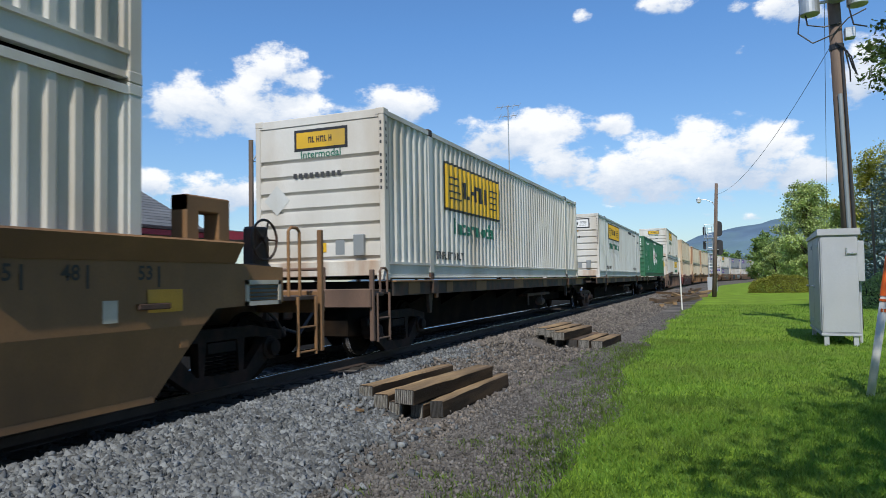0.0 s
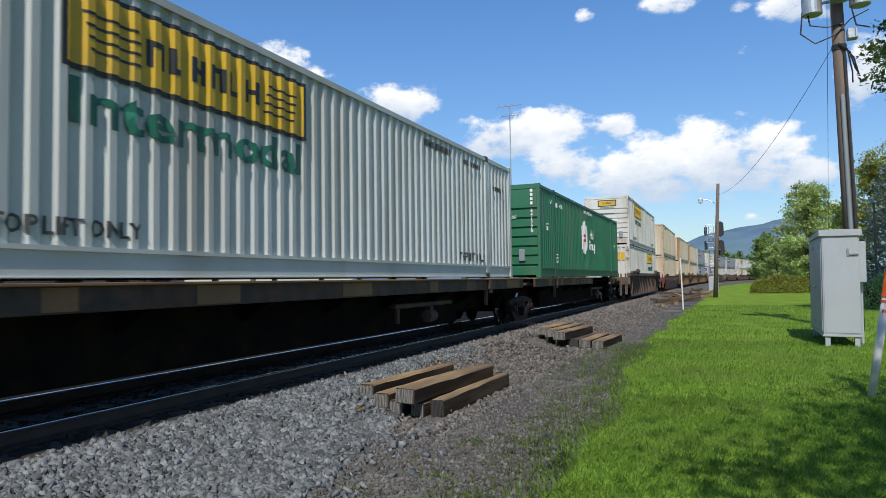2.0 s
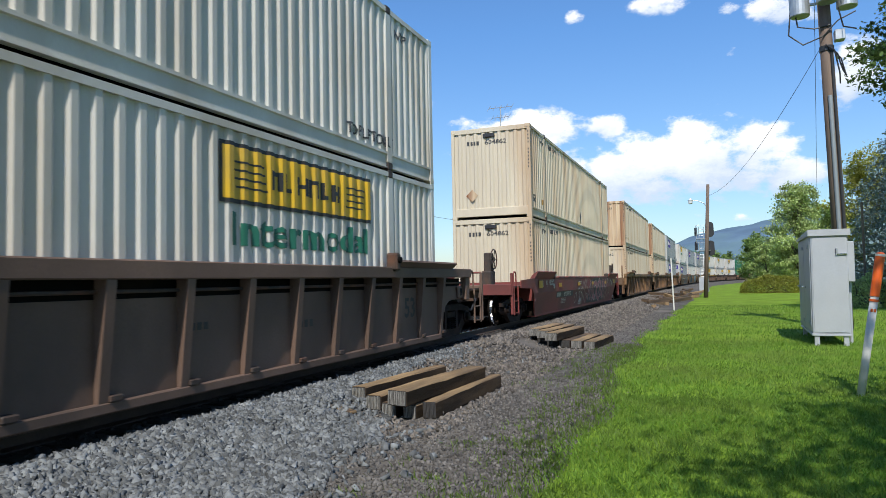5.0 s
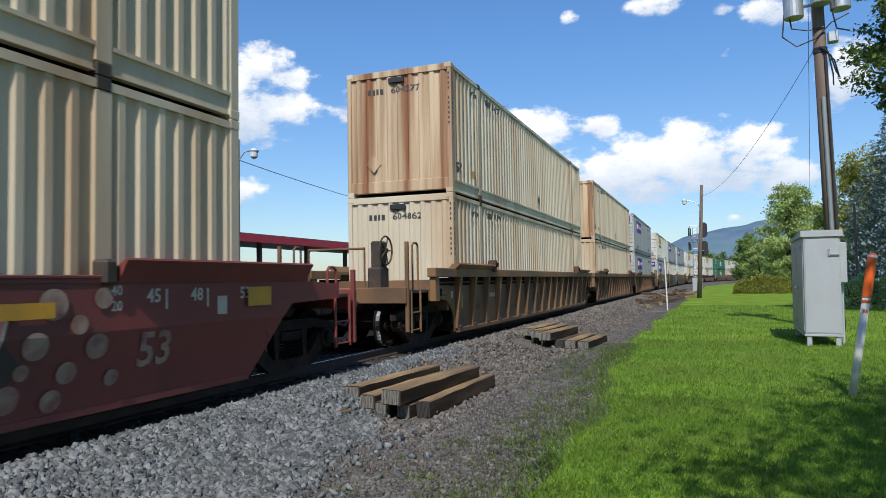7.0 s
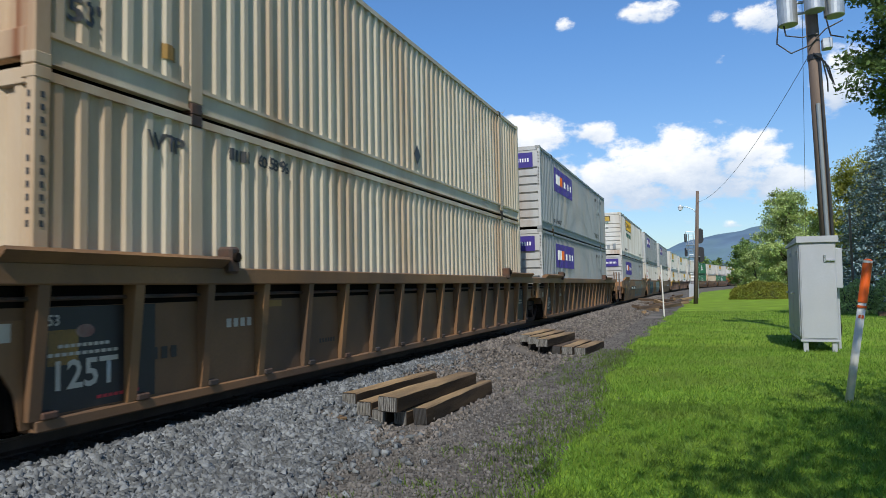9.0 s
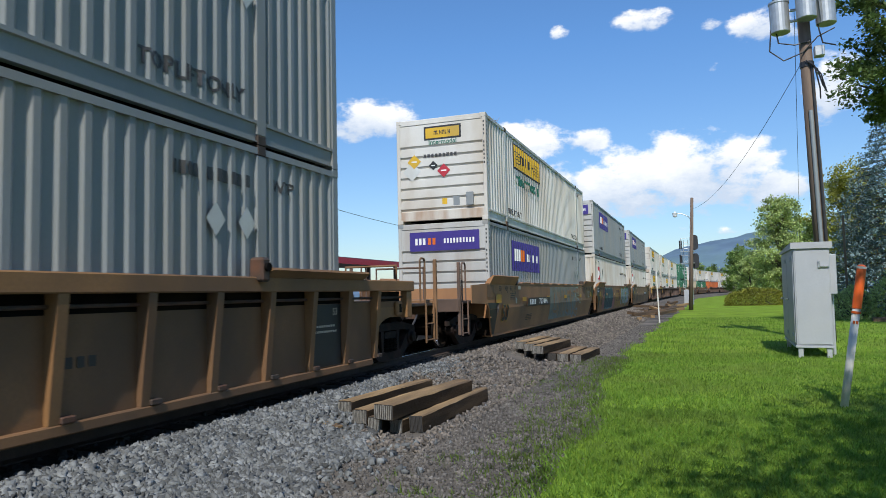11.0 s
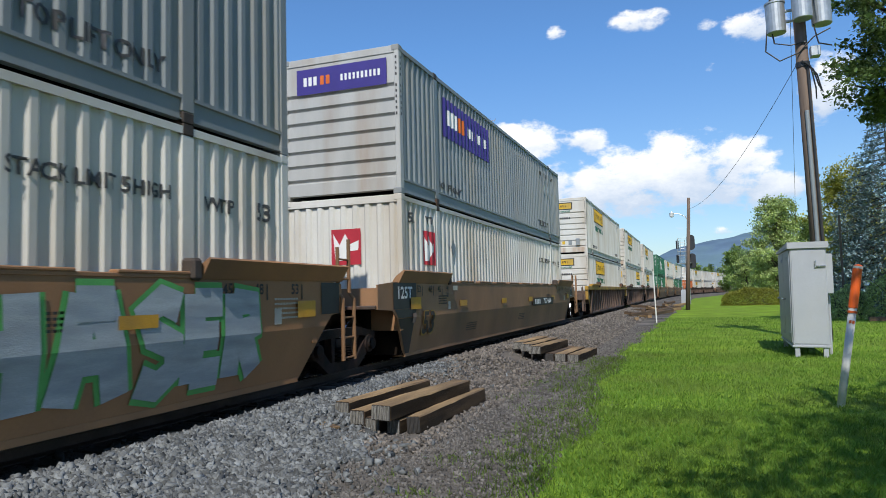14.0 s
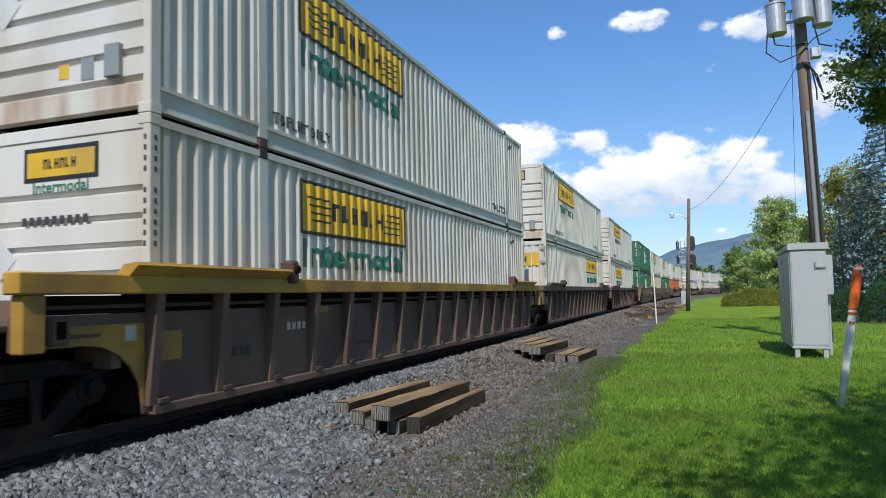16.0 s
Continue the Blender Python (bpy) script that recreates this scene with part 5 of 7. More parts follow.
    marks = [("sticker", rect((-7.95, -7.65, 0.62, 0.92)), safety_yellow, "yellow sticker"), ("sticker", rect((-8.42, -8.28, 0.85, 1.0)), stencil_pale, "small pale notice"),
             ("notice", bars(-9.0, 0.93, 0.6, 0.035, 14, 0.2), stencil_dark, ""), ("notice", bars(-6.6, 0.62, 0.4, 0.12, 3), stencil_dark, ""), ("notice", bars(1.2, 0.8, 0.5, 0.08, 5), stencil_dark, ""),
             ("notice", bars(3.3, 0.7, 0.5, 0.1, 4), stencil_dark, ""), ("notice", bars(-3.4, 0.5, 0.45, 0.06, 6), stencil_dark, ""), ("notice", bars(-5.4, 0.86, 0.5, 0.1, 4), stencil_pale, ""),
             ("sticker", rect((-4.9, -4.55, 1.02, 1.1)), safety_yellow, "yellow sticker")]
    if panels:
        marks += [("end_panel", rect((-8.04, -6.75, 0.22, 1.115)), black_paint, "black lettered panel"), ("end_panel", rect((7.1, 8.03, 0.22, 1.115)), black_paint, "black lettered panel")]
    for name, bm, m, lab in marks:
        part(name, draped(bm, plate, 0.006, True), m, car, lab)
    if panels:
        for name, bm, m, lab in (
                ("size_stencil", text_at("125T", 0.24, -7.58, 0.52, 1.0), stencil_pale, "white figures 125T"), ("panel_line", bars(-7.58, 0.78, 0.55, 0.03, 9, 0.25), stencil_pale, ""),
                ("panel_line", bars(-7.58, 0.71, 0.75, 0.03, 11, 0.25), stencil_pale, ""), ("panel_badge", blob(-7.58, 0.9, 0.1, 0.06), spray_cream, "round worn badge"),
                ("size_stencil", text_at("53", 0.09, -7.9, 1.0), stencil_pale, ""), ("size_stencil", text_at("48", 0.09, -7.0, 1.0), stencil_pale, ""), ("panel_line", bars(-7.2, 0.3, 0.5, 0.03, 8, 0.25), red_paint, ""),
                ("panel_line", bars(7.55, 0.8, 0.6, 0.03, 9, 0.25), stencil_pale, ""), ("panel_line", bars(7.55, 0.72, 0.7, 0.03, 11, 0.25), stencil_pale, ""), ("size_stencil", text_at("53", 0.10, 7.85, 1.0), stencil_pale, "")):
            part(name, draped(bm, plate, 0.012, True), m, car, lab)
    else:
        part("big_figure", draped(text_at("53", 0.34, 6.72, 0.75), plate, 0.006, True), stencil_dark, car, "large dark figures 53")
    part("well_floor", boxes((-1.3, 1.3, -hl + 0.8, hl - 0.8, 0.1, 0.2)), under_black, car)
    for e in (-1, 1):
        part("bulkhead", boxes((-1.30, 1.30, *sorted((e * hl, e * (hl + 0.12))), 0.6, 1.25)), material, car)
        # Black plate added to blot out the bright gap at the well's end.
        part("well_end", boxes((-1.28, 1.28, *sorted((e * (hl - 0.23), e * (hl - 0.16))), 0.14, 1.1)), under_black, car)
    deck = car_brown if chord is safety_yellow else car_umber if chord is car_ochre else chord
    end_platform(car, -hl, -1, deck, front, front and chord is not safety_yellow, deck is not car_brown)
    end_platform(car, hl, 1, deck, rear, False, deck is not car_brown, over=3.65 if ends[1] > 10 else 2.4, wheels=1.95 if ends[1] > 10 else 1.05)
    return car


def spine_car(front, rear, label=""):
    car = thing("spine_car", label, "rail car")
    hl = CL / 2
    b0, b1 = (-7.8 if front else -8.8), (0.7 if rear else 9.1)
    # Deep sill in near-black steel whose colour holds the shade below the car.
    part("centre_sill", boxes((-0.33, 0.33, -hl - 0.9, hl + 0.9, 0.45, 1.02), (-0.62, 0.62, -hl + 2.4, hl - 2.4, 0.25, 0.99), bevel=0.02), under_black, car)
    for sgn in (-1, 1):
        part("side_beam", boxes((*sorted((sgn * 1.24, sgn * 1.30)), b0, b1, 0.98, 1.22), bevel=0.008), grime_steel, car, "grimy brown side beam")
        part("side_flange", boxes((*sorted((sgn * 1.0, sgn * 1.36)), b0, b1, 1.215, 1.245), bevel=0.006), car_ochre, car, "worn ochre flange")
        for y in (-6.0, -4.0, -2.0, 0.0, 2.0, 4.0, 6.0):
            bm = bmesh.new()
            prism(bm, [(sgn * 0.33, 0.55), (sgn * 1.22, 1.02), (sgn * 1.22, 1.1), (sgn * 0.33, 1.0)], "y", y - 0.05, y + 0.05)
            part("cross_arm", bm, under_black, car)
        for y in (-6.1, 6.1):
            part("load_lock", boxes((*sorted((sgn * 1.15, sgn * 1.37)), y - 0.12, y + 0.12, 0.98, 1.245), bevel=0.02), grime_steel, car, "rusty load lock")
            bm = bmesh.new()
            prism(bm, [(y - 0.10, 1.0), (y + 0.10, 1.0), (y + 0.02, 0.62), (y - 0.06, 0.62)], "x", *sorted((sgn * 1.2, sgn * 1.26)))
            part("lock_leg", bm, grime_steel, car)
            part("lock_flap", boxes((*sorted((sgn * 1.27, sgn * 1.32)), y + 0.12, y + 0.24, 0.9, 1.16), bevel=0.01), car_orange, car, "worn orange flap")
        for y, w in ((-7.2, 0.5), (-5.4, 0.35), (-3.6, 0.7), (-0.6, 0.9), (2.6, 0.4), (4.6, 0.6), (7.6, 1.1)):
            if y + w < b1:
                part("paint_patch", boxes((*sorted((sgn * 1.298, sgn * 1.306)), y, y + w, 1.0, 1.205)), car_ochre, car, "worn ochre patch")
        if rear:
            bm = bmesh.new()
            prism(bm, [(5.3, 0.92), (5.35, 1.14), (7.05, 1.14), (7.05, 1.02)], "x", *sorted((sgn * 1.22, sgn * 1.32)))
            part("load_arm", bm, car_brown, car, "grimy brown load arm")
            part("arm_plate", boxes((*sorted((sgn * 0.9, sgn * 1.36)), 5.2, 7.1, 1.14, 1.17)), grime_steel, car)
            part("arm_casting", boxes((*sorted((sgn * 1.2, sgn * 1.37)), 6.85, 7.1, 1.0, 1.2), bevel=0.02), grime_steel, car)
            part("end_rail", boxes((*sorted((sgn * 1.25, sgn * 1.34)), 7.1, 8.5, 1.06, 1.22), bevel=0.01), safety_yellow, car, "faded yellow end rail")
    for e in (-1, 1):
        part("end_deck", boxes((-1.25, 1.25, *sorted((e * (hl - 1.0), e * (hl + 0.5))), 1.02, 1.1), bevel=0.01), grime_steel, car)
        part("end_sheet", boxes((-0.9, 0.9, *sorted((e * (hl - 1.2), e * (hl - 0.2))), 1.1, 1.24), bevel=0.01), under_black, car)
    if rear:
        def beam(u, d, z):
            return 1.30 - d, u, z
        part("number", draped(text_at("552000", 0.17, -1.45, 1.1, 1.3), beam, 0.008, True), spray_cream, car, "worn pale car number figures")
        part("number", draped(bars(-2.5, 1.1, 0.5, 0.16, 3, 0.35), beam, 0.008, True), spray_cream, car)
    # brake gear hung below on the near side
    gear = part("brake_rigging", boxes((1.0, 1.08, 1.6, 4.3, 0.72, 0.80), (1.0, 1.06, 1.7, 1.8, 0.45, 0.72), (0.96, 1.1, 3.1, 3.25, 0.5, 0.72), (0.4, 1.0, 2.2, 2.28, 0.7, 0.78), (0.4, 1.0, 3.9, 3.98, 0.7, 0.78), bevel=0.012), grime_steel, car)
    part("brake_cylinder", lathe(bmesh.new(), [(3.0, 0.05), (3.02, 0.12), (3.35, 0.12), (3.37, 0.05)], "y", (1.03, 0, 0.52), 14), grime_steel, gear, "grimy brake cylinder")
    if front:
        end_platform(car, -hl - 0.2, -1, car_brown, True, False, False, over=0.5, wheels=-1.1)
    if rear:
        end_platform(car, hl + 0.1, 1, car_brown, True, True, False, over=0.55, wheels=-1.1)
    else:
        bogie(car, 10.75 if front else 9.6)
        part("link_sill", boxes((-0.5, 0.5, hl, hl + (2.9 if front else 1.9), 0.72, 1.0), (-1.1, 1.1, hl + 0.5, hl + (2.7 if front else 1.7), 0.98, 1.12), bevel=0.02), under_black, car)
    return car


# ---- the train: loads by their leading end's place along the track ----
LOADS = [  # place, car style, couplers front and rear, loads from below
    (-11.1, "ochre", 1, 1, "plain", "jb"), (10.2, "spine", 1, 0, "jb_low"), (31.3, "spine", 0, 0, "jb_old"), (50.5, "spine", 0, 1, "hub"),
    (71.55, "brown_ribbed", 1, 1, "jb_doors", "jb"), (95.6, "red", 1, 1, "ups_clean", "ups_clean"), (119.1, "ochre_ribbed", 1, 0, "ups_clean", "ups"),
    (139.1, "ochre_ribbed", 0, 0, "ups_clean", "ups"), (158.2, "ochre_ribbed", 0, 1, "fedex", "fedex"), (182.4, "tan_blue", 1, 0, "fedex", "jb_hazard"),
    (201.9, "tan_mixed", 0, 0, "white", "fedex"), (221.9, "tan", 0, 1, "white", "fedex"), (245.5, "gold_ribbed", 1, 0, "jb", "jb"),
    (265.1, "brown_ribbed", 0, 0, "jb_doors", "jb"), (285.2, "brown_ribbed", 0, 1, "jb", "jb"), (309.0, "tan", 1, 0, "hub", "hub"),
    (328.5, "tan", 0, 0, "ups_clean", "jb"), (348.5, "tan", 0, 1, "hub", "jb"), (372.5, "brown_ribbed", 1, 0, "orange", "jb"),
    (392.0, "brown_ribbed", 0, 0, "jb", "jb"), (412.0, "brown_ribbed", 0, 1, "white", "plain"), (436.0, "tan", 1, 0, "jb", "jb"),
    (456.0, "tan", 0, 0, "plain", "plain"), (476.0, "tan", 0, 1, "jb", "jb")]


def build_train():
    cars, boxes_made = {}, {}
    styles = {
        "ochre": lambda f, r: smooth_well(car_ochre, f, r, "ochre", label="faded ochre well car with smooth sides, on the rails"),
        "tan_blue": lambda f, r: smooth_well(car_orange, f, r, "blue", label="tan well car with blue and white painted scrawl, on the rails"),
        "tan_mixed": lambda f, r: smooth_well(car_orange, f, r, "mixed", label="tan well car with sprayed dark and mint scrawl, on rails"),
        "tan": lambda f, r: smooth_well(car_tan, f, r, "tan", label="tan well car with smooth stained sides, on the rails"),
        "red": lambda f, r: smooth_well(car_red, f, r, "red", label="oxide red well car with painted scrawl, on the rails"),
        "brown_ribbed": lambda f, r: ribbed_well(car_brown, f, r, car_brown, car_brown, label="dark brown ribbed well car, on the rails"),
        "ochre_ribbed": lambda f, r: ribbed_well(car_umber, f, r, car_ochre, car_ochre, label="brown ribbed well car with ochre chord, on rails", panels=not f),
        "gold_ribbed": lambda f, r: ribbed_well(car_brown, f, r, safety_yellow, car_brown, label="brown ribbed well car with yellow chord, on rails"),
        "spine": lambda f, r: spine_car(f, r, label="black skeleton spine car with ochre side beams, on the rails"),
    }
    far = pose(0, 0, 0)
    for s, style, front, rear, *loads in LOADS:
        key = (style, front, rear)
        if key in cars:
            car = copy_thing(cars[key], far)
        else:
            car = cars[key] = styles[style](front, rear)
        tagged(car, group="cars of the train")
        MOVING.append((car, s + CL / 2, 0.0))
        z = 1.25 if style == "spine" else 0.27
        for load in loads:
            if load in boxes_made:
                c = copy_thing(boxes_made[load], far)
            else:
                c = boxes_made[load] = container(load)
            tagged(c, group="containers on the train")
            MOVING.append((c, s + CL / 2, z))
            z += CH
    return cars


build_train()


# ---- ground ----
def ground_height(x, y):
    """Lawn and path lie level; the ballast shoulder rises to the track."""
    tx = TRACK_X if y < 0 else on_line(min(y, 700))[0]
    d = abs(x - tx)
    return 0.20 * min(max((2.55 - d) / 1.0, 0), 1)


ground_soil = mat("trodden_gravel_soil", (0.096, 0.088, 0.08), 0.95, vary=0.35, scale=0.9, fine=40, bump=0.5, stain=(0.19, 0.17, 0.15), stain_amt=0.3, spec=0.15)
lawn_green = mat("mown_lawn", (0.165, 0.265, 0.026), 0.9, vary=0.4, scale=0.7, fine=45, bump=0.6, stain=(0.15, 0.21, 0.03), stain_amt=0.3, spec=0.08)
ballast_grey = mat("ballast_stone", (0.135, 0.144, 0.148), 0.85, vary=0.3, scale=3, fine=30, bump=0.4, per_island=0.6)


def build_ground():
    bm = bmesh.new()
    ys = [-400, -100, -30] + [-10 + 2 * i for i in range(60)] + [115, 125, 140, 160, 180, 200, 220, 250, 300, 400, 700, 1500, 4000]
    offs = [-3000, -400, -100, -40, -15, -6, -2.55, -1.55, 1.55, 2.55, 4, 6, 9, 15, 40, 100, 400, 3000]
    rows = []
    for y in ys:
        tx = TRACK_X if y < 0 else on_line(min(y, 330))[0]
        rows.append([bm.verts.new((tx + o, y, ground_height(tx + o, y) if abs(o) < 10 and y < 330 else 0)) for o in offs])
    for a, b in zip(rows, rows[1:]):
        for i in range(len(offs) - 1):
            bm.faces.new((a[i], a[i + 1], b[i + 1], b[i]))
    return solid("ground", bm, ground_soil, "grey-brown gravel and soil beside the track", "ground", kind="structure")


build_ground()


def lawn_edge(y):
    return -1.25 - 0.045 * min(max(y - 5, 0), 14) + 0.12 * math.sin(y * 0.9) + 0.08 * math.sin(y * 2.3 + 1) + (0.012 * max(y - 25, 0) if y < 120 else 1.14 + 0.12 * (y - 120))


def build_lawn():
    bm = bmesh.new()
    ys = [-12 + 0.5 * i for i in range(90)] + [34 + 4 * i for i in range(45)]
    rows = []
    for y in ys:
        e = lawn_edge(y)
        rows.append([bm.verts.new((e + o, y, h)) for o, h in ((0, -0.01), (0.12, 0.025), (0.8, 0.03), (3, 0.03), (10, 0.03), (40, 0.03), (160, 0.03))])
    for a, b in zip(rows, rows[1:]):
        for i in range(6):
            bm.faces.new((a[i], a[i + 1], b[i + 1], b[i]))
    return solid("lawn", bm, lawn_green, "bright green mown lawn beside the track", "lawn", kind="structure")


build_lawn()


def build_track():
    track = thing("railway_track", "steel rails on timber sleepers in grey ballast", "track", kind="structure")
    rail_side = mat("rusty_rail_steel", (0.05, 0.033, 0.025), 0.7, vary=0.3)
    prof = [(-0.075, -0.165), (0.075, -0.165), (0.075, -0.15), (0.012, -0.13), (0.012, -0.045), (0.036, -0.035), (0.036, -0.012), (-0.036, -0.012), (-0.036, -0.035), (-0.012, -0.045), (-0.012, -0.13), (-0.075, -0.15)]
    ss = [-60, 0, 30, 60] + [70 + 10 * i for i in range(30)]
    for sgn in (-1, 1):
        for name, outline, m in (("rail", prof, rail_side), ("rail_head", [(-0.036, -0.012), (0.036, -0.012), (0.034, -0.006), (0.022, -0.0025), (0.0, 0.0), (-0.022, -0.0025), (-0.034, -0.006)], bright_steel)):
            bm = bmesh.new()
            rings = []
            for s in ss:
                x, y, h = on_line(s)
                hr = radians(h)
                rings.append([bm.verts.new((x + (sgn * 0.7525 + u) * math.cos(hr), y - (sgn * 0.7525 + u) * math.sin(hr), RAIL + v)) for u, v in outline])
            k = len(outline)
            for a, b in zip(rings, rings[1:]):
                for i in range(k):
                    bm.faces.new((a[i], a[(i + 1) % k], b[(i + 1) % k], b[i]))
            part(name, bm, m, track)
    sleeper_wood = mat("creosoted_timber", (0.03, 0.024, 0.019), 0.85, vary=0.4, per_object=0.3)
    me = mesh_of("sleeper", boxes((-1.3, 1.3, -0.115, 0.115, -0.35, -0.165), bevel=0.01), sleeper_wood)
    for i in range(150):
        x, y, h = on_line(-6 + i * 0.53)
        o = part("sleeper", me, None, track)
        o.location, o.rotation_euler = (x, y, RAIL), (0, 0, -radians(h))
    return track


build_track()


# Added ground sheet; its black colour stands in for the train's shade.
def build_far_shade():
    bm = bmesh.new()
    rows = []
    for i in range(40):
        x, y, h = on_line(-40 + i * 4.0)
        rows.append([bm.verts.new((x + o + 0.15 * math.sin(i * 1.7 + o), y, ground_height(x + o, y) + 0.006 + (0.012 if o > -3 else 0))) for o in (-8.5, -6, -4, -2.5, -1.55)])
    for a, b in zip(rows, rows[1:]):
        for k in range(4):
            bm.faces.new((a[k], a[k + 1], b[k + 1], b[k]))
    solid("cinder_bed", bm, mat("far_shade_black", (0.012, 0.011, 0.0095), 0.95, vary=0.35, scale=1.2, fine=30, bump=0.5, spec=0.05), "near-black sheet standing in for the train's shade beyond the track", "cinders", kind="structure")


build_far_shade()


def motions():
    for ob, s, z in MOVING:
        rows = []
        for t in range(17):
            x, y, h = on_line(s - SPEED * t)
            rows.append((t, pose(x, y, RAIL + z, 0, 0, -h)))
        walk(ob, rows)


# ---- scattered stuff ----
def scatter(name, verts, faces, places, turns, sizes, material, label, category, kind="stuff", squash=None):
    """One mesh of many small copies: places (n, 3), turns (n, 3, 3), sizes (n,)."""
    base = np.array(verts, float)
    n, k = len(places), len(base)
    pts = base[None] * np.asarray(sizes)[:, None, None]
    if squash is not None:
        pts = pts * squash[:, None, :]
    pts = np.einsum("nij,nkj->nki", turns, pts) + np.asarray(places)[:, None]
    width = len(faces[0])
    idx = (np.array(faces)[None] + (np.arange(n) * k)[:, None, None]).reshape(-1, width)
    me = bpy.data.meshes.new(name)
    me.vertices.add(n * k)
    me.vertices.foreach_set("co", pts.reshape(-1))
    me.loops.add(idx.size)
    me.loops.foreach_set("vertex_index", idx.reshape(-1))
    me.polygons.add(len(idx))
    me.polygons.foreach_set("loop_start", np.arange(0, idx.size, width))
    me.update(calc_edges=True)
    me.validate()
    me.materials.append(material)
    ob = new(name, me)
    return tagged(ob, label, category, kind=kind) if label else ob


def random_turns(rng, n):
    q = rng.normal(size=(n, 4))
    q /= np.linalg.norm(q, axis=1, keepdims=True)
    w, x, y, z = q.T
    return np.stack([np.stack([1 - 2 * (y * y + z * z), 2 * (x * y - z * w), 2 * (x * z + y * w)], -1),
                     np.stack([2 * (x * y + z * w), 1 - 2 * (x * x + z * z), 2 * (y * z - x * w)], -1),
                     np.stack([2 * (x * z - y * w), 2 * (y * z + x * w), 1 - 2 * (x * x + y * y)], -1)], 1)


def upright_turns(rng, n, lean=0.35):
    a, b, c = rng.uniform(0, 2 * np.pi, n), rng.normal(0, lean, n), rng.normal(0, lean, n)
    ca, sa = np.cos(a), np.sin(a)
    rz = np.zeros((n, 3, 3))
    rz[:, 0, 0], rz[:, 0, 1], rz[:, 1, 0], rz[:, 1, 1], rz[:, 2, 2] = ca, -sa, sa, ca, 1
    rx = np.zeros((n, 3, 3))
    rx[:, 0, 0] = 1
    rx[:, 1, 1], rx[:, 1, 2], rx[:, 2, 1], rx[:, 2, 2] = np.cos(b), -np.sin(b), np.sin(b), np.cos(b)
    return rz @ rx


def stone_shape(seed):
    """A split stone: a box with all its corners knocked about."""
    r = random.Random(seed)
    v = [tuple(c * r.uniform(0.3, 1.2) for c in p) for p in ((-1, -1, -1), (1, -1, -1), (1, 1, -1), (-1, 1, -1), (-1, -1, 1), (1, -1, 1), (1, 1, 1), (-1, 1, 1))]
    quads = ((3, 2, 1, 0), (4, 5, 6, 7), (0, 1, 5, 4), (1, 2, 6, 5), (2, 3, 7, 6), (3, 0, 4, 7))
    return v, [t for q in quads for t in ((q[0], q[1], q[2]), (q[0], q[2], q[3]))]


def shoulder(d):
    return 0.20 * np.clip((2.55 - d) / 1.0, 0, 1)


def clear_of_stacks(rng, x, y):
    inside = ((x > -4.55) & (x < -3.02) & (y > 7.15) & (y < 10.2)) | ((x > -4.6) & (x < -2.6) & (y > 15.7) & (y < 19.4))
    return ~inside | (rng.uniform(0, 1, len(x)) < 0.1)


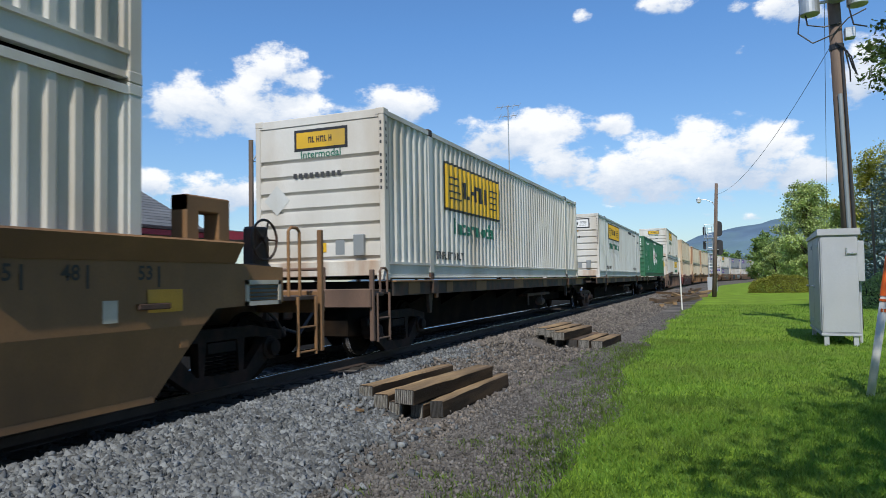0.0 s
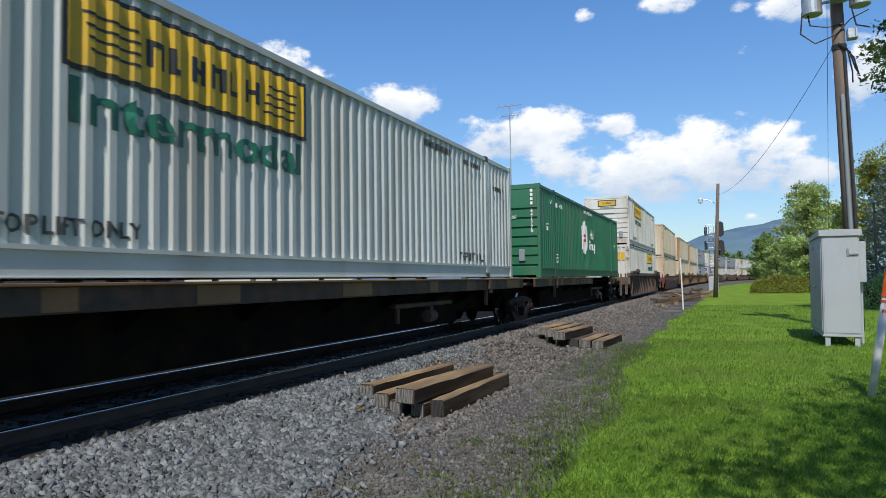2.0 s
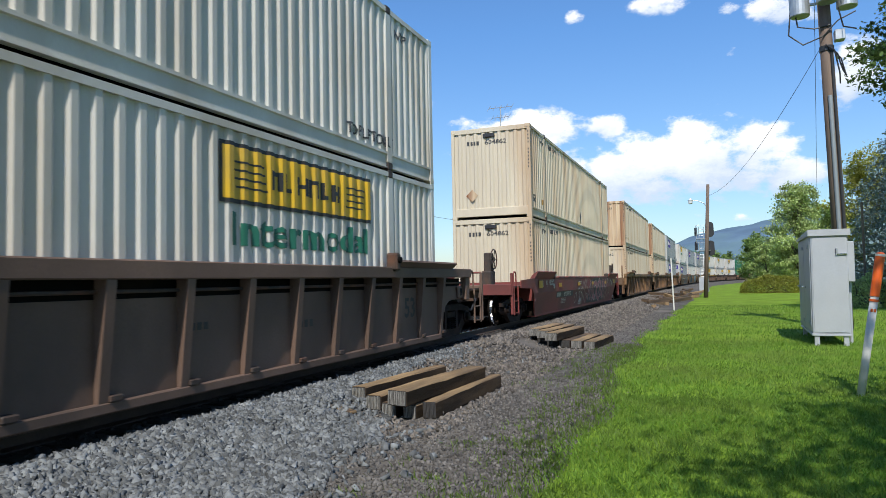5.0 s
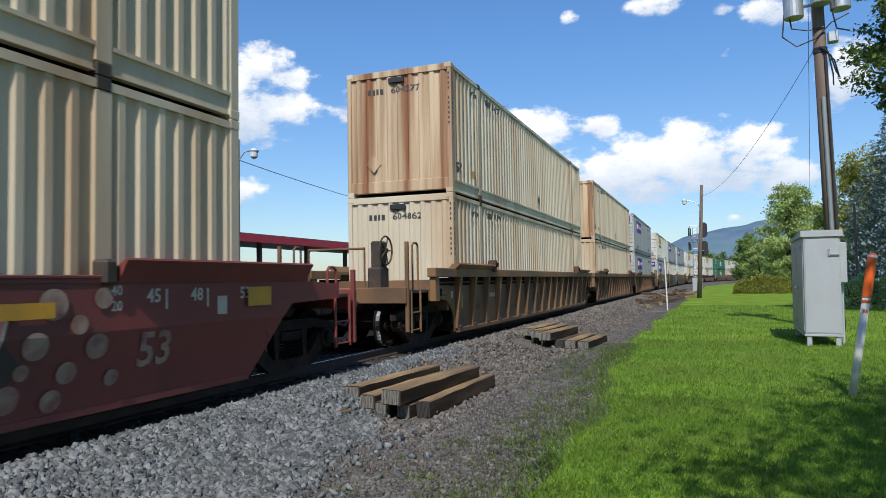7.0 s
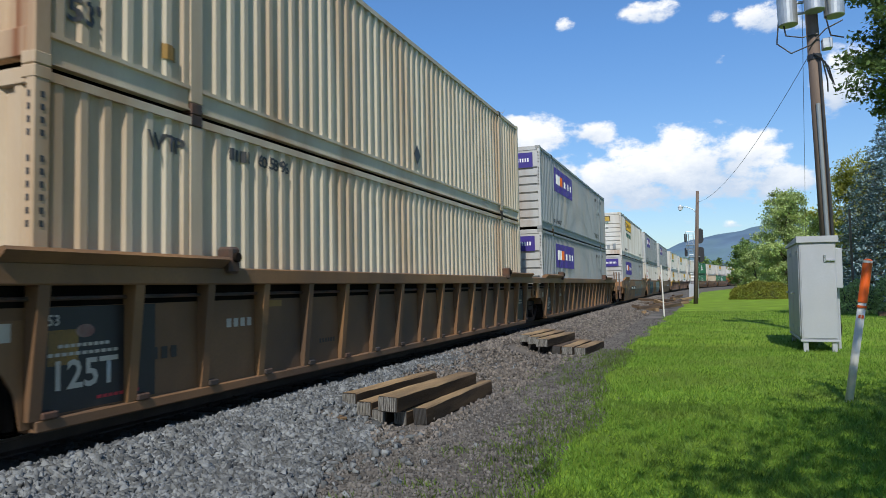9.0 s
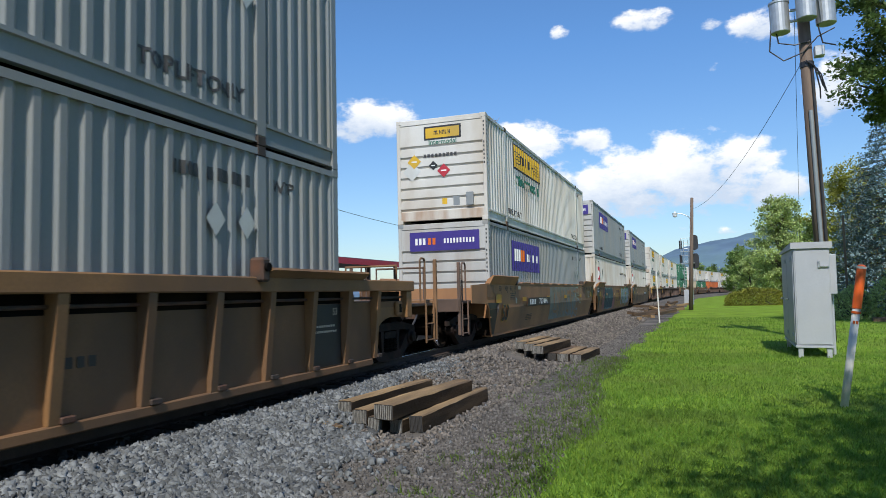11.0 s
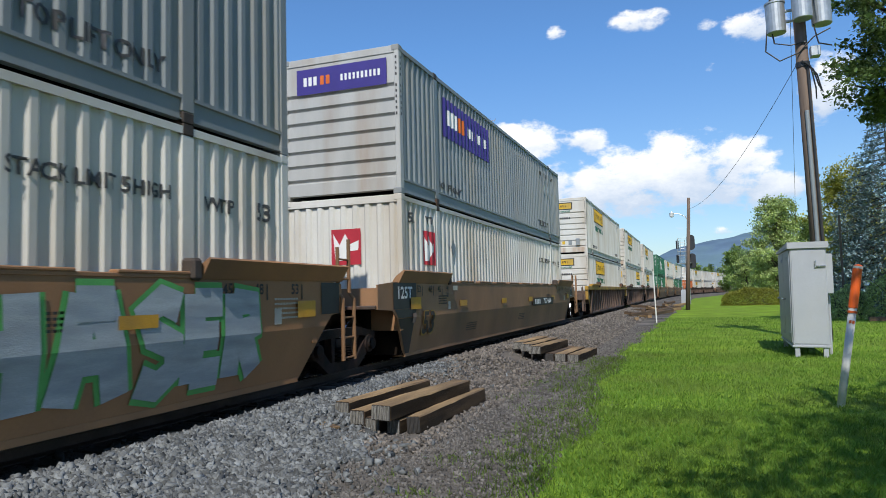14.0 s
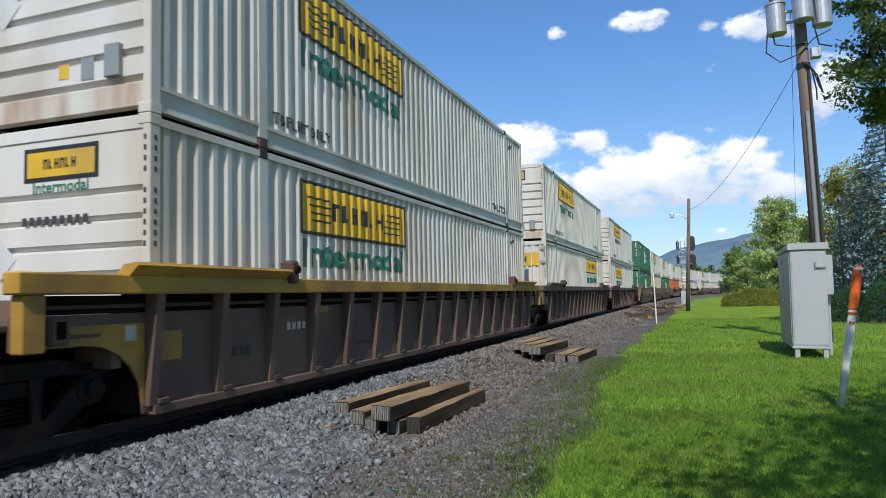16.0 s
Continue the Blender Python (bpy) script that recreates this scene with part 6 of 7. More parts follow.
def build_ballast():
    """Clean grey stone near the camera, narrowing away; dirty brown stone and grit beyond it."""
    rng = np.random.default_rng(5)

    def lay(k, n, y0, y1, lo, hi, dirty, material, label, power=1.0):
        y = y0 + (y1 - y0) * rng.uniform(0, 1, n) ** power
        toe = np.clip(3.5 - 0.31 * (y - 5.0), 1.75, 3.6) + 0.15 * np.sin(y * 2.1) + 0.1 * np.sin(y * 5.3)
        if dirty:
            d = toe - 0.25 + rng.uniform(0, 1, n) ** 1.3 * np.clip(4.0 - toe, 0.3, 3)
        else:
            d = 1.33 + rng.uniform(0, 1, n) ** 0.95 * (toe - 1.33) + np.where(rng.uniform(0, 1, n) < 0.06, rng.exponential(0.3, n), 0)
        x = np.array([on_line(float(q))[0] for q in y]) + d
        keep = clear_of_stacks(rng, x, y)
        x, y, d = x[keep], y[keep], d[keep]
        m = len(x)
        z = shoulder(d) + rng.uniform(-0.015, 0.028, m)
        v, f = stone_shape(k)
        sq = np.stack([rng.uniform(0.9, 1.6, m), rng.uniform(0.65, 1.1, m), rng.uniform(0.3, 0.65, m)], -1)
        scatter("ballast_stones", v, f, np.stack([x, y, z], -1), random_turns(rng, m), rng.uniform(lo, hi, m), material, label, "ballast", squash=sq)

    grey = "loose angular grey ballast stones along the track"
    brown = "dirty brown-grey stones beside the track"
    for k in range(4):
        lay(k, 9000, 2.4, 8.5, 0.015, 0.042, False, ballast_grey, grey)
    lay(4, 9000, 8, 14, 0.02, 0.045, False, ballast_grey, grey)
    lay(5, 5000, 13, 32, 0.03, 0.055, False, ballast_dirty, brown)
    lay(6, 4000, 30, 80, 0.045, 0.075, False, ballast_dirty, brown)
    lay(7, 5000, 6.5, 13, 0.014, 0.04, True, ballast_dirty, brown)
    lay(8, 6000, 12, 26, 0.02, 0.045, True, ballast_dirty, brown)
    lay(9, 4000, 24, 60, 0.03, 0.06, True, ballast_dirty, brown)
    # cribs between the sleepers
    n = 6000
    y, d = rng.uniform(-2, 40, n), rng.uniform(-1.35, 1.35, n)
    x = np.array([on_line(float(q))[0] for q in y]) + d
    v, f = stone_shape(19)
    scatter("ballast_stones", v, f, np.stack([x, y, np.full(n, 0.19) + rng.uniform(-0.02, 0.02, n)], -1), random_turns(rng, n), rng.uniform(0.025, 0.05, n), under_ballast,
            "oil-dark ballast stones between the sleepers", "ballast")
    # fine grit of the path
    for k, (n, y0, y1, lo, hi) in enumerate(((17000, 3.6, 11, 0.008, 0.023), (9000, 9, 32, 0.010, 0.026))):
        y = rng.uniform(y0, y1, n)
        edge = np.array([lawn_edge(float(q)) for q in y])
        x = (TRACK_X + 2.6) + (edge + 0.4 - (TRACK_X + 2.6)) * rng.uniform(0, 1, n)
        keep = clear_of_stacks(rng, x, y)
        x, y = x[keep], y[keep]
        m = len(x)
        v, f = stone_shape(20 + k)
        sq = np.stack([rng.uniform(0.8, 1.3, m), rng.uniform(0.7, 1.1, m), rng.uniform(0.4, 0.7, m)], -1)
        scatter("path_grit", v, f, np.stack([x, y, shoulder(np.abs(x - TRACK_X)) + 0.002], -1), random_turns(rng, m), rng.uniform(lo, hi, m), path_grit,
                "fine brown-grey grit of the path", "gravel", squash=sq)


ballast_dirty = mat("dirty_ballast_stone", (0.145, 0.127, 0.11), 0.9, vary=0.3, scale=3, fine=30, bump=0.4, per_island=0.5)
under_ballast = mat("oily_ballast", (0.03, 0.027, 0.024), 0.9, vary=0.3, per_island=0.4)
path_grit = mat("path_grit", (0.12, 0.112, 0.104), 0.9, vary=0.3, per_island=0.5, spec=0.2)
build_ballast()

grass_blade = mat("grass_blades", (0.15, 0.272, 0.034), 0.6, vary=0.28, scale=0.9, fine=9, bump=0.0, per_island=0.22, stain=(0.17, 0.22, 0.05), stain_amt=0.25, spec=0.3, thin=0.35)
weed_green = mat("weed_leaves", (0.11, 0.17, 0.03), 0.6, vary=0.3, bump=0.0, per_island=0.35, spec=0.3, thin=0.35)
BLADE = ([(-0.07, 0, 0), (0.07, 0, 0), (0.05, 0.12, 0.55), (0.0, 0.38, 1.0)], [(0, 1, 2, 3)])


def build_grass():
    rng = np.random.default_rng(8)
    for n, y0, y1, wide, lo, hi in ((70000, 3.8, 9.5, 4.2, 0.03, 0.078), (50000, 9.0, 18, 5.5, 0.035, 0.075), (26000, 17, 40, 9, 0.05, 0.1)):
        y = y0 + (y1 - y0) * rng.uniform(0, 1, n) ** 1.2
        edge = np.array([lawn_edge(float(q)) for q in y])
        x = edge - 0.12 + rng.uniform(0, 1, n) ** 1.1 * (wide + 0.12)
        keep = rng.uniform(0, 1, n) < np.clip((x - edge + 0.15) / 0.5, 0.12, 1)
        x, y = x[keep], y[keep]
        m = len(x)
        sq = np.stack([rng.uniform(0.5, 1.15, m) * (1 if y0 < 9 else 1.7), rng.uniform(0.6, 2.2, m), np.ones(m)], -1)
        scatter("lawn_grass", *BLADE, np.stack([x, y, np.full(m, 0.012)], -1), upright_turns(rng, m, 0.3), rng.uniform(lo, hi, m), grass_blade,
                "short green blades of the mown lawn", "grass", squash=sq)
    # tufts straying into the gravel
    pts = []
    for _ in range(430):
        y = rng.uniform(4.2, 17)
        e = lawn_edge(y) + 0.1 - abs(rng.normal(0.05, 0.55))
        k = int(rng.uniform(10, 46))
        pts += [(e + rng.normal(0, 0.09), y + rng.normal(0, 0.13), 0.0) for _ in range(k)]
    pts = np.array(pts)
    m = len(pts)
    scatter("weed_tufts", *BLADE, pts, upright_turns(rng, m, 0.55), rng.uniform(0.025, 0.075, m), weed_green, "weed tufts straying into the gravel", "weeds",
            squash=np.stack([rng.uniform(0.5, 1.3, m), rng.uniform(0.6, 2.0, m), np.ones(m)], -1))


build_grass()

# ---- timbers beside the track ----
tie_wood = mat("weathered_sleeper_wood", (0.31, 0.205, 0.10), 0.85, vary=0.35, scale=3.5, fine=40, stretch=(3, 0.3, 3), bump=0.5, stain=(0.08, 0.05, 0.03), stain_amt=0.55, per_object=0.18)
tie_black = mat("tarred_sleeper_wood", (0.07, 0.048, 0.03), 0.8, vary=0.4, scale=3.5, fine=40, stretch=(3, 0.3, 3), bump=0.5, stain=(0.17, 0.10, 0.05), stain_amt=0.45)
tie_side = mat("dark_sleeper_side", (0.034, 0.023, 0.013), 0.85, vary=0.4, scale=3.5, fine=40, stretch=(3, 0.3, 3), bump=0.5, stain=(0.12, 0.075, 0.04), stain_amt=0.2, per_object=0.2, spec=0.2)
end_grain = mat("split_end_grain", (0.27, 0.26, 0.235), 0.9, vary=0.35, scale=30, fine=90, stretch=(6, 1, 0.6), bump=0.6, stain=(0.05, 0.045, 0.04), stain_amt=0.35)
end_dark = mat("tarred_end_grain", (0.05, 0.047, 0.045), 0.9, vary=0.4, scale=30, fine=90, stretch=(6, 1, 0.6), bump=0.6)


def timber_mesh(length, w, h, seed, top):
    """A sawn beam with knocked edges: paler on top, darker on its sides and ends."""
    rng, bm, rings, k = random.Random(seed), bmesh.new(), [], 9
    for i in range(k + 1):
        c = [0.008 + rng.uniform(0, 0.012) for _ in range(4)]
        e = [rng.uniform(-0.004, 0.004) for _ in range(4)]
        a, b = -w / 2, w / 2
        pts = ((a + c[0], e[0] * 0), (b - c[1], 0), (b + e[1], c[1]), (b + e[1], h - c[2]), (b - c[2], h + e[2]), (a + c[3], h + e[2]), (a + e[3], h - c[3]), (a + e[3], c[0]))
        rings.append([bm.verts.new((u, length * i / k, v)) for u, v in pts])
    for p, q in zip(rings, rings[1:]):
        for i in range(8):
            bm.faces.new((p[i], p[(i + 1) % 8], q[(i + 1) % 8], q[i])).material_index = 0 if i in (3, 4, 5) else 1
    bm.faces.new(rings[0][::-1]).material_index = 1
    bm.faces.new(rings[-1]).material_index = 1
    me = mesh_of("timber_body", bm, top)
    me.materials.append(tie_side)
    return me


def timber(x, y, z, length=2.25, w=0.20, h=0.175, yaw=0.0, roll=0.0, dark=False, dark_end=False, group="stacked sleepers"):
    label = "tarred black wooden railway sleeper in a low stack" if dark else "weathered brown wooden railway sleeper in a low stack"
    t = thing("railway_sleeper", label, "sleeper", group)
    t.matrix_world = pose(x, y, z, 0, roll, yaw)
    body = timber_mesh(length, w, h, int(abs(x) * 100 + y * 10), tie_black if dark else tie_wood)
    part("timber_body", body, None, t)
    strips = bmesh.new()
    k = 9
    rr = random.Random(int(x * 100))
    for i in range(k):
        a = -w / 2 + 0.008 + i * (w - 0.016) / k
        box(strips, a, a + (w - 0.016) / k * 0.62, -0.012 - rr.uniform(0, 0.006), 0.01, 0.008 + rr.uniform(0, 0.01), h - 0.008 - rr.uniform(0, 0.01))
    part("end_face", boxes((-w / 2 + 0.006, w / 2 - 0.006, -0.003, 0.01, 0.006, h - 0.006)), end_dark, t)
    tagged(part("end_grain", strips, end_dark if dark_end else end_grain, t, "split grey end grain"), kind="stuff")
    return t


def build_timbers():
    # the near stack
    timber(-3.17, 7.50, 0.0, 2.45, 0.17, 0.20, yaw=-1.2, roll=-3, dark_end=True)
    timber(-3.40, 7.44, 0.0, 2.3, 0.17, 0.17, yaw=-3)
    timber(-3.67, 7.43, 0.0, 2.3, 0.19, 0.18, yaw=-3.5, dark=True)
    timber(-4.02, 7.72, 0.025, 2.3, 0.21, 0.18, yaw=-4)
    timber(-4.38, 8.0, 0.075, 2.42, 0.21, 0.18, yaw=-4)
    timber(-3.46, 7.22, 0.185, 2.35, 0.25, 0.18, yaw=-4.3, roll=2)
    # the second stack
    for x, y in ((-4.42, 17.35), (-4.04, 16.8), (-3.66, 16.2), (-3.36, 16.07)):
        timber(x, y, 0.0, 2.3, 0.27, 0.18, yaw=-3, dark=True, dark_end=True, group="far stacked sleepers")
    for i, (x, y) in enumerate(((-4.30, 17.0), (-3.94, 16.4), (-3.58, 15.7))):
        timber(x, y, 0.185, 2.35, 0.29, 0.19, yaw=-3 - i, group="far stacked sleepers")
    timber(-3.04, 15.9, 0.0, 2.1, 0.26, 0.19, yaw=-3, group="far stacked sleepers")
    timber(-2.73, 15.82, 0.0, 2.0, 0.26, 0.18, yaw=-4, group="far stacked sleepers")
    # debris and the far heap of old timbers
    bm = boxes((-0.30, 0.30, -0.05, 0.05, 0, 0.035), bevel=0.008)
    p = solid("broken_plank", bm, tie_wood, "small broken brown plank on the ballast", "plank")
    p.matrix_world = pose(-4.36, 7.45, 0.06, 0, 3, -24)
    rng = random.Random(4)
    for i in range(26):
        y = 38 + i * 1.1 + rng.uniform(-0.5, 0.5)
        bm = boxes((-0.11, 0.11, 0, rng.uniform(1.2, 2.4), 0, 0.18), bevel=0.012)
        o = solid("old_sleeper", bm, tie_black if i % 3 else tie_wood, "broken old sleeper in a loose heap beside the track", "sleeper", "heap of old sleepers")
        o.matrix_world = pose(on_line(y)[0] + rng.uniform(2.9, 4.2), y, rng.choice((0.0, 0.0, 0.19)), rng.uniform(-4, 8), rng.uniform(-6, 6), rng.uniform(-70, 70))


build_timbers()

# ---- signal cabinet, marker, posts ----
cabinet_steel = mat("aluminium_cabinet_paint", (0.385, 0.40, 0.425), 0.5, metal=0.15, vary=0.08, scale=1.5, fine=30, bump=0.05, stain=(0.40, 0.40, 0.40), stain_amt=0.25)


def build_cabinet():
    c = thing("signal_cabinet", "tall grey metal railway signal cabinet on short legs on the lawn", "cabinet")
    c.matrix_world = pose(1.93, 17.14, 0, 0, 0.6, -1.5)
    w, d = 0.72, 3.0
    part("body", boxes((0, w, 0, d, 0.30, 2.45), bevel=0.012), cabinet_steel, c)
    bm = bmesh.new()
    prism(bm, [(-0.05, 2.44), (d + 0.05, 2.44), (d + 0.05, 2.50), (-0.05, 2.58)], "x", -0.05, w + 0.05)
    part("roof", bm, cabinet_steel, c)
    part("sill", boxes((-0.02, w + 0.02, -0.03, d, 0.25, 0.30), bevel=0.006), cabinet_steel, c)
    for x in (0.03, w - 0.13):
        for y in (0.0, d - 0.12):
            part("leg", boxes((x, x + 0.1, y, y + 0.12, 0.0, 0.26), bevel=0.005), cabinet_steel, c)
    for i in range(2):
        y0 = 0.06 + i * 1.46
        door = part("door", boxes((-0.022, 0.0, y0, y0 + 1.42, 0.36, 2.40), bevel=0.006), cabinet_steel, c)
        part("handle", boxes((-0.07, -0.02, y0 + 1.1, y0 + 1.3, 1.28, 1.33), (-0.09, -0.06, y0 + 1.0, y0 + 1.32, 1.295, 1.315), bevel=0.006), bright_steel, door, "steel door handle")
        for z in (0.46, 2.18):
            for k in range(3):
                part("louvre", boxes((-0.036, -0.02, y0 + 0.15 + k * 0.16, y0 + 0.25 + k * 0.16, z, z + 0.09), bevel=0.005), cabinet_steel, door)
    part("front_panel", boxes((0.03, w - 0.03, -0.012, 0.0, 0.33, 2.40), bevel=0.005), cabinet_steel, c)
    part("meter_box", boxes((w, w + 0.17, 0.35, 0.85, 1.42, 2.32), bevel=0.015), cabinet_steel, c, "grey electric meter box on the side")
    part("hasp", boxes((w - 0.20, w - 0.02, -0.05, -0.012, 2.02, 2.05), (w - 0.24, w - 0.20, -0.04, -0.012, 2.0, 2.16), bevel=0.006), bright_steel, c, "steel hasp")
    part("conduit", pipe([(w + 0.09, 0.6, 0.0), (w + 0.09, 0.6, 1.45)], 0.035), cabinet_steel, c)


build_cabinet()
marker_white = mat("white_marker_plastic", (0.62, 0.61, 0.57), 0.5, vary=0.12, scale=4, stain=(0.42, 0.38, 0.32), stain_amt=0.2, bump=0.05)
marker_orange = mat("orange_marker_plastic", (0.75, 0.12, 0.015), 0.45, vary=0.1, bump=0.04)


def build_marker():
    m = thing("line_marker", "leaning white plastic marker post with orange top, in the lawn", "marker post")
    m.matrix_world = pose(1.65, 10.2, 0, 0, 9.3, 0)
    bm = bmesh.new()
    lathe(bm, [(-0.1, 0.048), (1.32, 0.048)], "z", seg=20)
    smooth(part("post", bm, marker_white, m))
    bm = bmesh.new()
    lathe(bm, [(1.32, 0.056), (1.84, 0.056), (1.87, 0.05), (1.885, 0.03), (1.89, 0.005)], "z", seg=20)
    part("cap", bm, marker_orange, m, "orange plastic sleeve")
    for z in (1.27, 1.85):
        bm = bmesh.new()
        lathe(bm, [(z - 0.018, 0.0575), (z + 0.012, 0.0575)], "z", seg=20)
        part("band", bm, marker_orange if z < 1.5 else marker_white, m)
    part("label_mark", boxes((-0.03, -0.005, -0.052, -0.04, 1.12, 1.16), (0.003, 0.03, -0.052, -0.04, 1.12, 1.16)), marker_orange, m, "small orange marks")


build_marker()
pole_wood = mat("weathered_pole_wood", (0.16, 0.115, 0.085), 0.85, vary=0.3, scale=1.5, fine=30, stretch=(5, 5, 0.3), bump=0.4, stain=(0.09, 0.06, 0.045), stain_amt=0.35)
zinc = mat("galvanised_steel", (0.42, 0.44, 0.45), 0.45, metal=0.6, vary=0.15, scale=6, bump=0.05)
cable_black = mat("black_cable", (0.015, 0.015, 0.016), 0.5, vary=0.1, bump=0.0)
lamp_glass = mat("milky_lamp_glass", (0.6, 0.62, 0.62), 0.25, vary=0.05, bump=0.0)


def curve_points(a, b, sag, n=18):
    a, b = Vector(a), Vector(b)
    return [a.lerp(b, i / n) - Vector((0, 0, sag * 4 * (i / n) * (1 - i / n))) for i in range(n + 1)]


def wire(a, b, sag, r=0.012, label="thin black overhead wire between the poles"):
    return solid("overhead_wire", pipe([tuple(p) for p in curve_points(a, b, sag)], r, 5), cable_black, label, "wire")


def build_poles():
    p = thing("utility_pole", "tall weathered wooden utility pole with three grey transformers", "utility pole")
    p.matrix_world = pose(3.30, 22.0, 0, 0, -1.1, 0)
    bm = bmesh.new()
    tube(bm, (0, 0, -0.5), (0, 0, 11.6), 0.20, 0.155, seg=16)
    smooth(part("pole", bm, pole_wood, p))
    for x, yy, z in ((-0.62, -0.05, 9.0), (0.02, -0.5, 9.15), (0.56, -0.1, 9.05)):
        bm = bmesh.new()
        lathe(bm, [(z, 0.24), (z + 0.02, 0.265), (z + 0.85, 0.265), (z + 0.87, 0.285), (z + 0.92, 0.285), (z + 0.98, 0.15)], "z", (x, yy, 0), 22)
        tank = part("transformer", bm, zinc, p, "grey steel transformer drum")
        bm = bmesh.new()
        for k in range(4):
            lathe(bm, [(z + 1.0 + k * 0.06, 0.04), (z + 1.02 + k * 0.06, 0.075), (z + 1.05 + k * 0.06, 0.04)], "z", (x - 0.08, yy, 0), 10)
        part("bushing", bm, pole_wood, tank, "brown ribbed insulator")
        for dz in (0.3, 0.62):
            part("bracket", boxes((*sorted((x, x * 0.2)), yy - 0.03 if yy < -0.3 else -0.04, 0.04, z + dz, z + dz + 0.06)), zinc, p)
    part("conduit", pipe([(-0.03, -0.21, 0.0), (-0.02, -0.2, 6.6)], 0.055, 12), grey_paint, p, "grey cable conduit up the pole")
    part("conduit", pipe([(0.1, -0.2, 0.0), (0.09, -0.18, 7.9)], 0.035, 10), black_paint, p, "black cable conduit up the pole")
    part("control_box", boxes((0.2, 0.46, -0.2, 0.08, 8.15, 8.45), bevel=0.02), zinc, p, "small grey box")
    for q in ([(-0.85, -0.05, 9.3), (-0.95, -0.1, 8.5), (-0.6, -0.15, 8.15), (-0.1, -0.2, 8.3), (0.3, -0.2, 8.7), (0.75, -0.15, 8.9)],
              [(-0.8, 0, 9.6), (-0.7, -0.1, 8.7), (-0.3, -0.2, 8.55), (0.1, -0.2, 8.6)],
              [(0.3, -0.15, 9.4), (0.35, -0.2, 8.9), (0.42, -0.2, 8.5), (0.75, -0.15, 8.4)],
              [(0.0, -0.22, 8.0), (0.22, -0.25, 7.75), (0.33, -0.2, 7.3), (0.42, -0.2, 7.1)], [(0.05, -0.22, 7.95), (0.3, -0.25, 7.6), (0.4, -0.2, 7.15)],
              [(-0.05, -0.22, 8.05), (0.15, -0.28, 7.85), (0.25, -0.25, 7.2), (0.25, -0.2, 6.9)]):
        part("cable", pipe(q, 0.02, 6), cable_black, p, "black cable loop")
    part("cable_collar", pipe([(0, 0, 7.9), (0, 0, 8.05)], 0.19, 14), black_paint, p)
    s = thing("street_lamp_pole", "slim weathered wooden pole with an arm lamp", "lamp pole")
    s.matrix_world = pose(-0.77, 54.8, 0, 0, 2.9, 0)
    bm = bmesh.new()
    tube(bm, (0, 0, -0.5), (0, 0, 8.45), 0.17, 0.11, seg=12)
    smooth(part("pole", bm, pole_wood, s))
    part("arm", pipe([(0, 0, 6.7), (-0.25, 0, 7.05), (-0.7, 0, 7.25), (-1.15, 0, 7.28)], 0.03), zinc, s)
    bm = bmesh.new()
    lathe(bm, [(6.98, 0.06), (7.04, 0.15), (7.2, 0.17), (7.28, 0.2), (7.34, 0.1), (7.42, 0.07)], "z", (-1.2, 0, 0), 14)
    part("lamp_head", bm, lamp_glass, s, "round lamp head on the arm")
    wire((3.15, 22, 8.3), (-0.38, 54.8, 7.6), 0.9, 0.009)
    wire((2.9, 22, 9.6), (7.5, 62, 2.2), 0.6, 0.008)
    wire((3.4, 22, 9.9), (14, -20, 9.5), 0.4)
    st = solid("stake", boxes((-0.03, 0.03, -0.03, 0.03, -0.2, 2.5), bevel=0.006), marker_white, "thin white wooden stake at the lawn's edge", "stake")
    st.matrix_world = pose(-1.94, 34.9, 0, 0, -1.5, 10)
    fp = solid("fence_post", boxes((-0.05, 0.05, -0.05, 0.05, 0, 5.0), bevel=0.01), pole_wood, "pale wooden post behind the cabinet", "post")
    fp.matrix_world = pose(6.6, 38, 0)


build_poles()


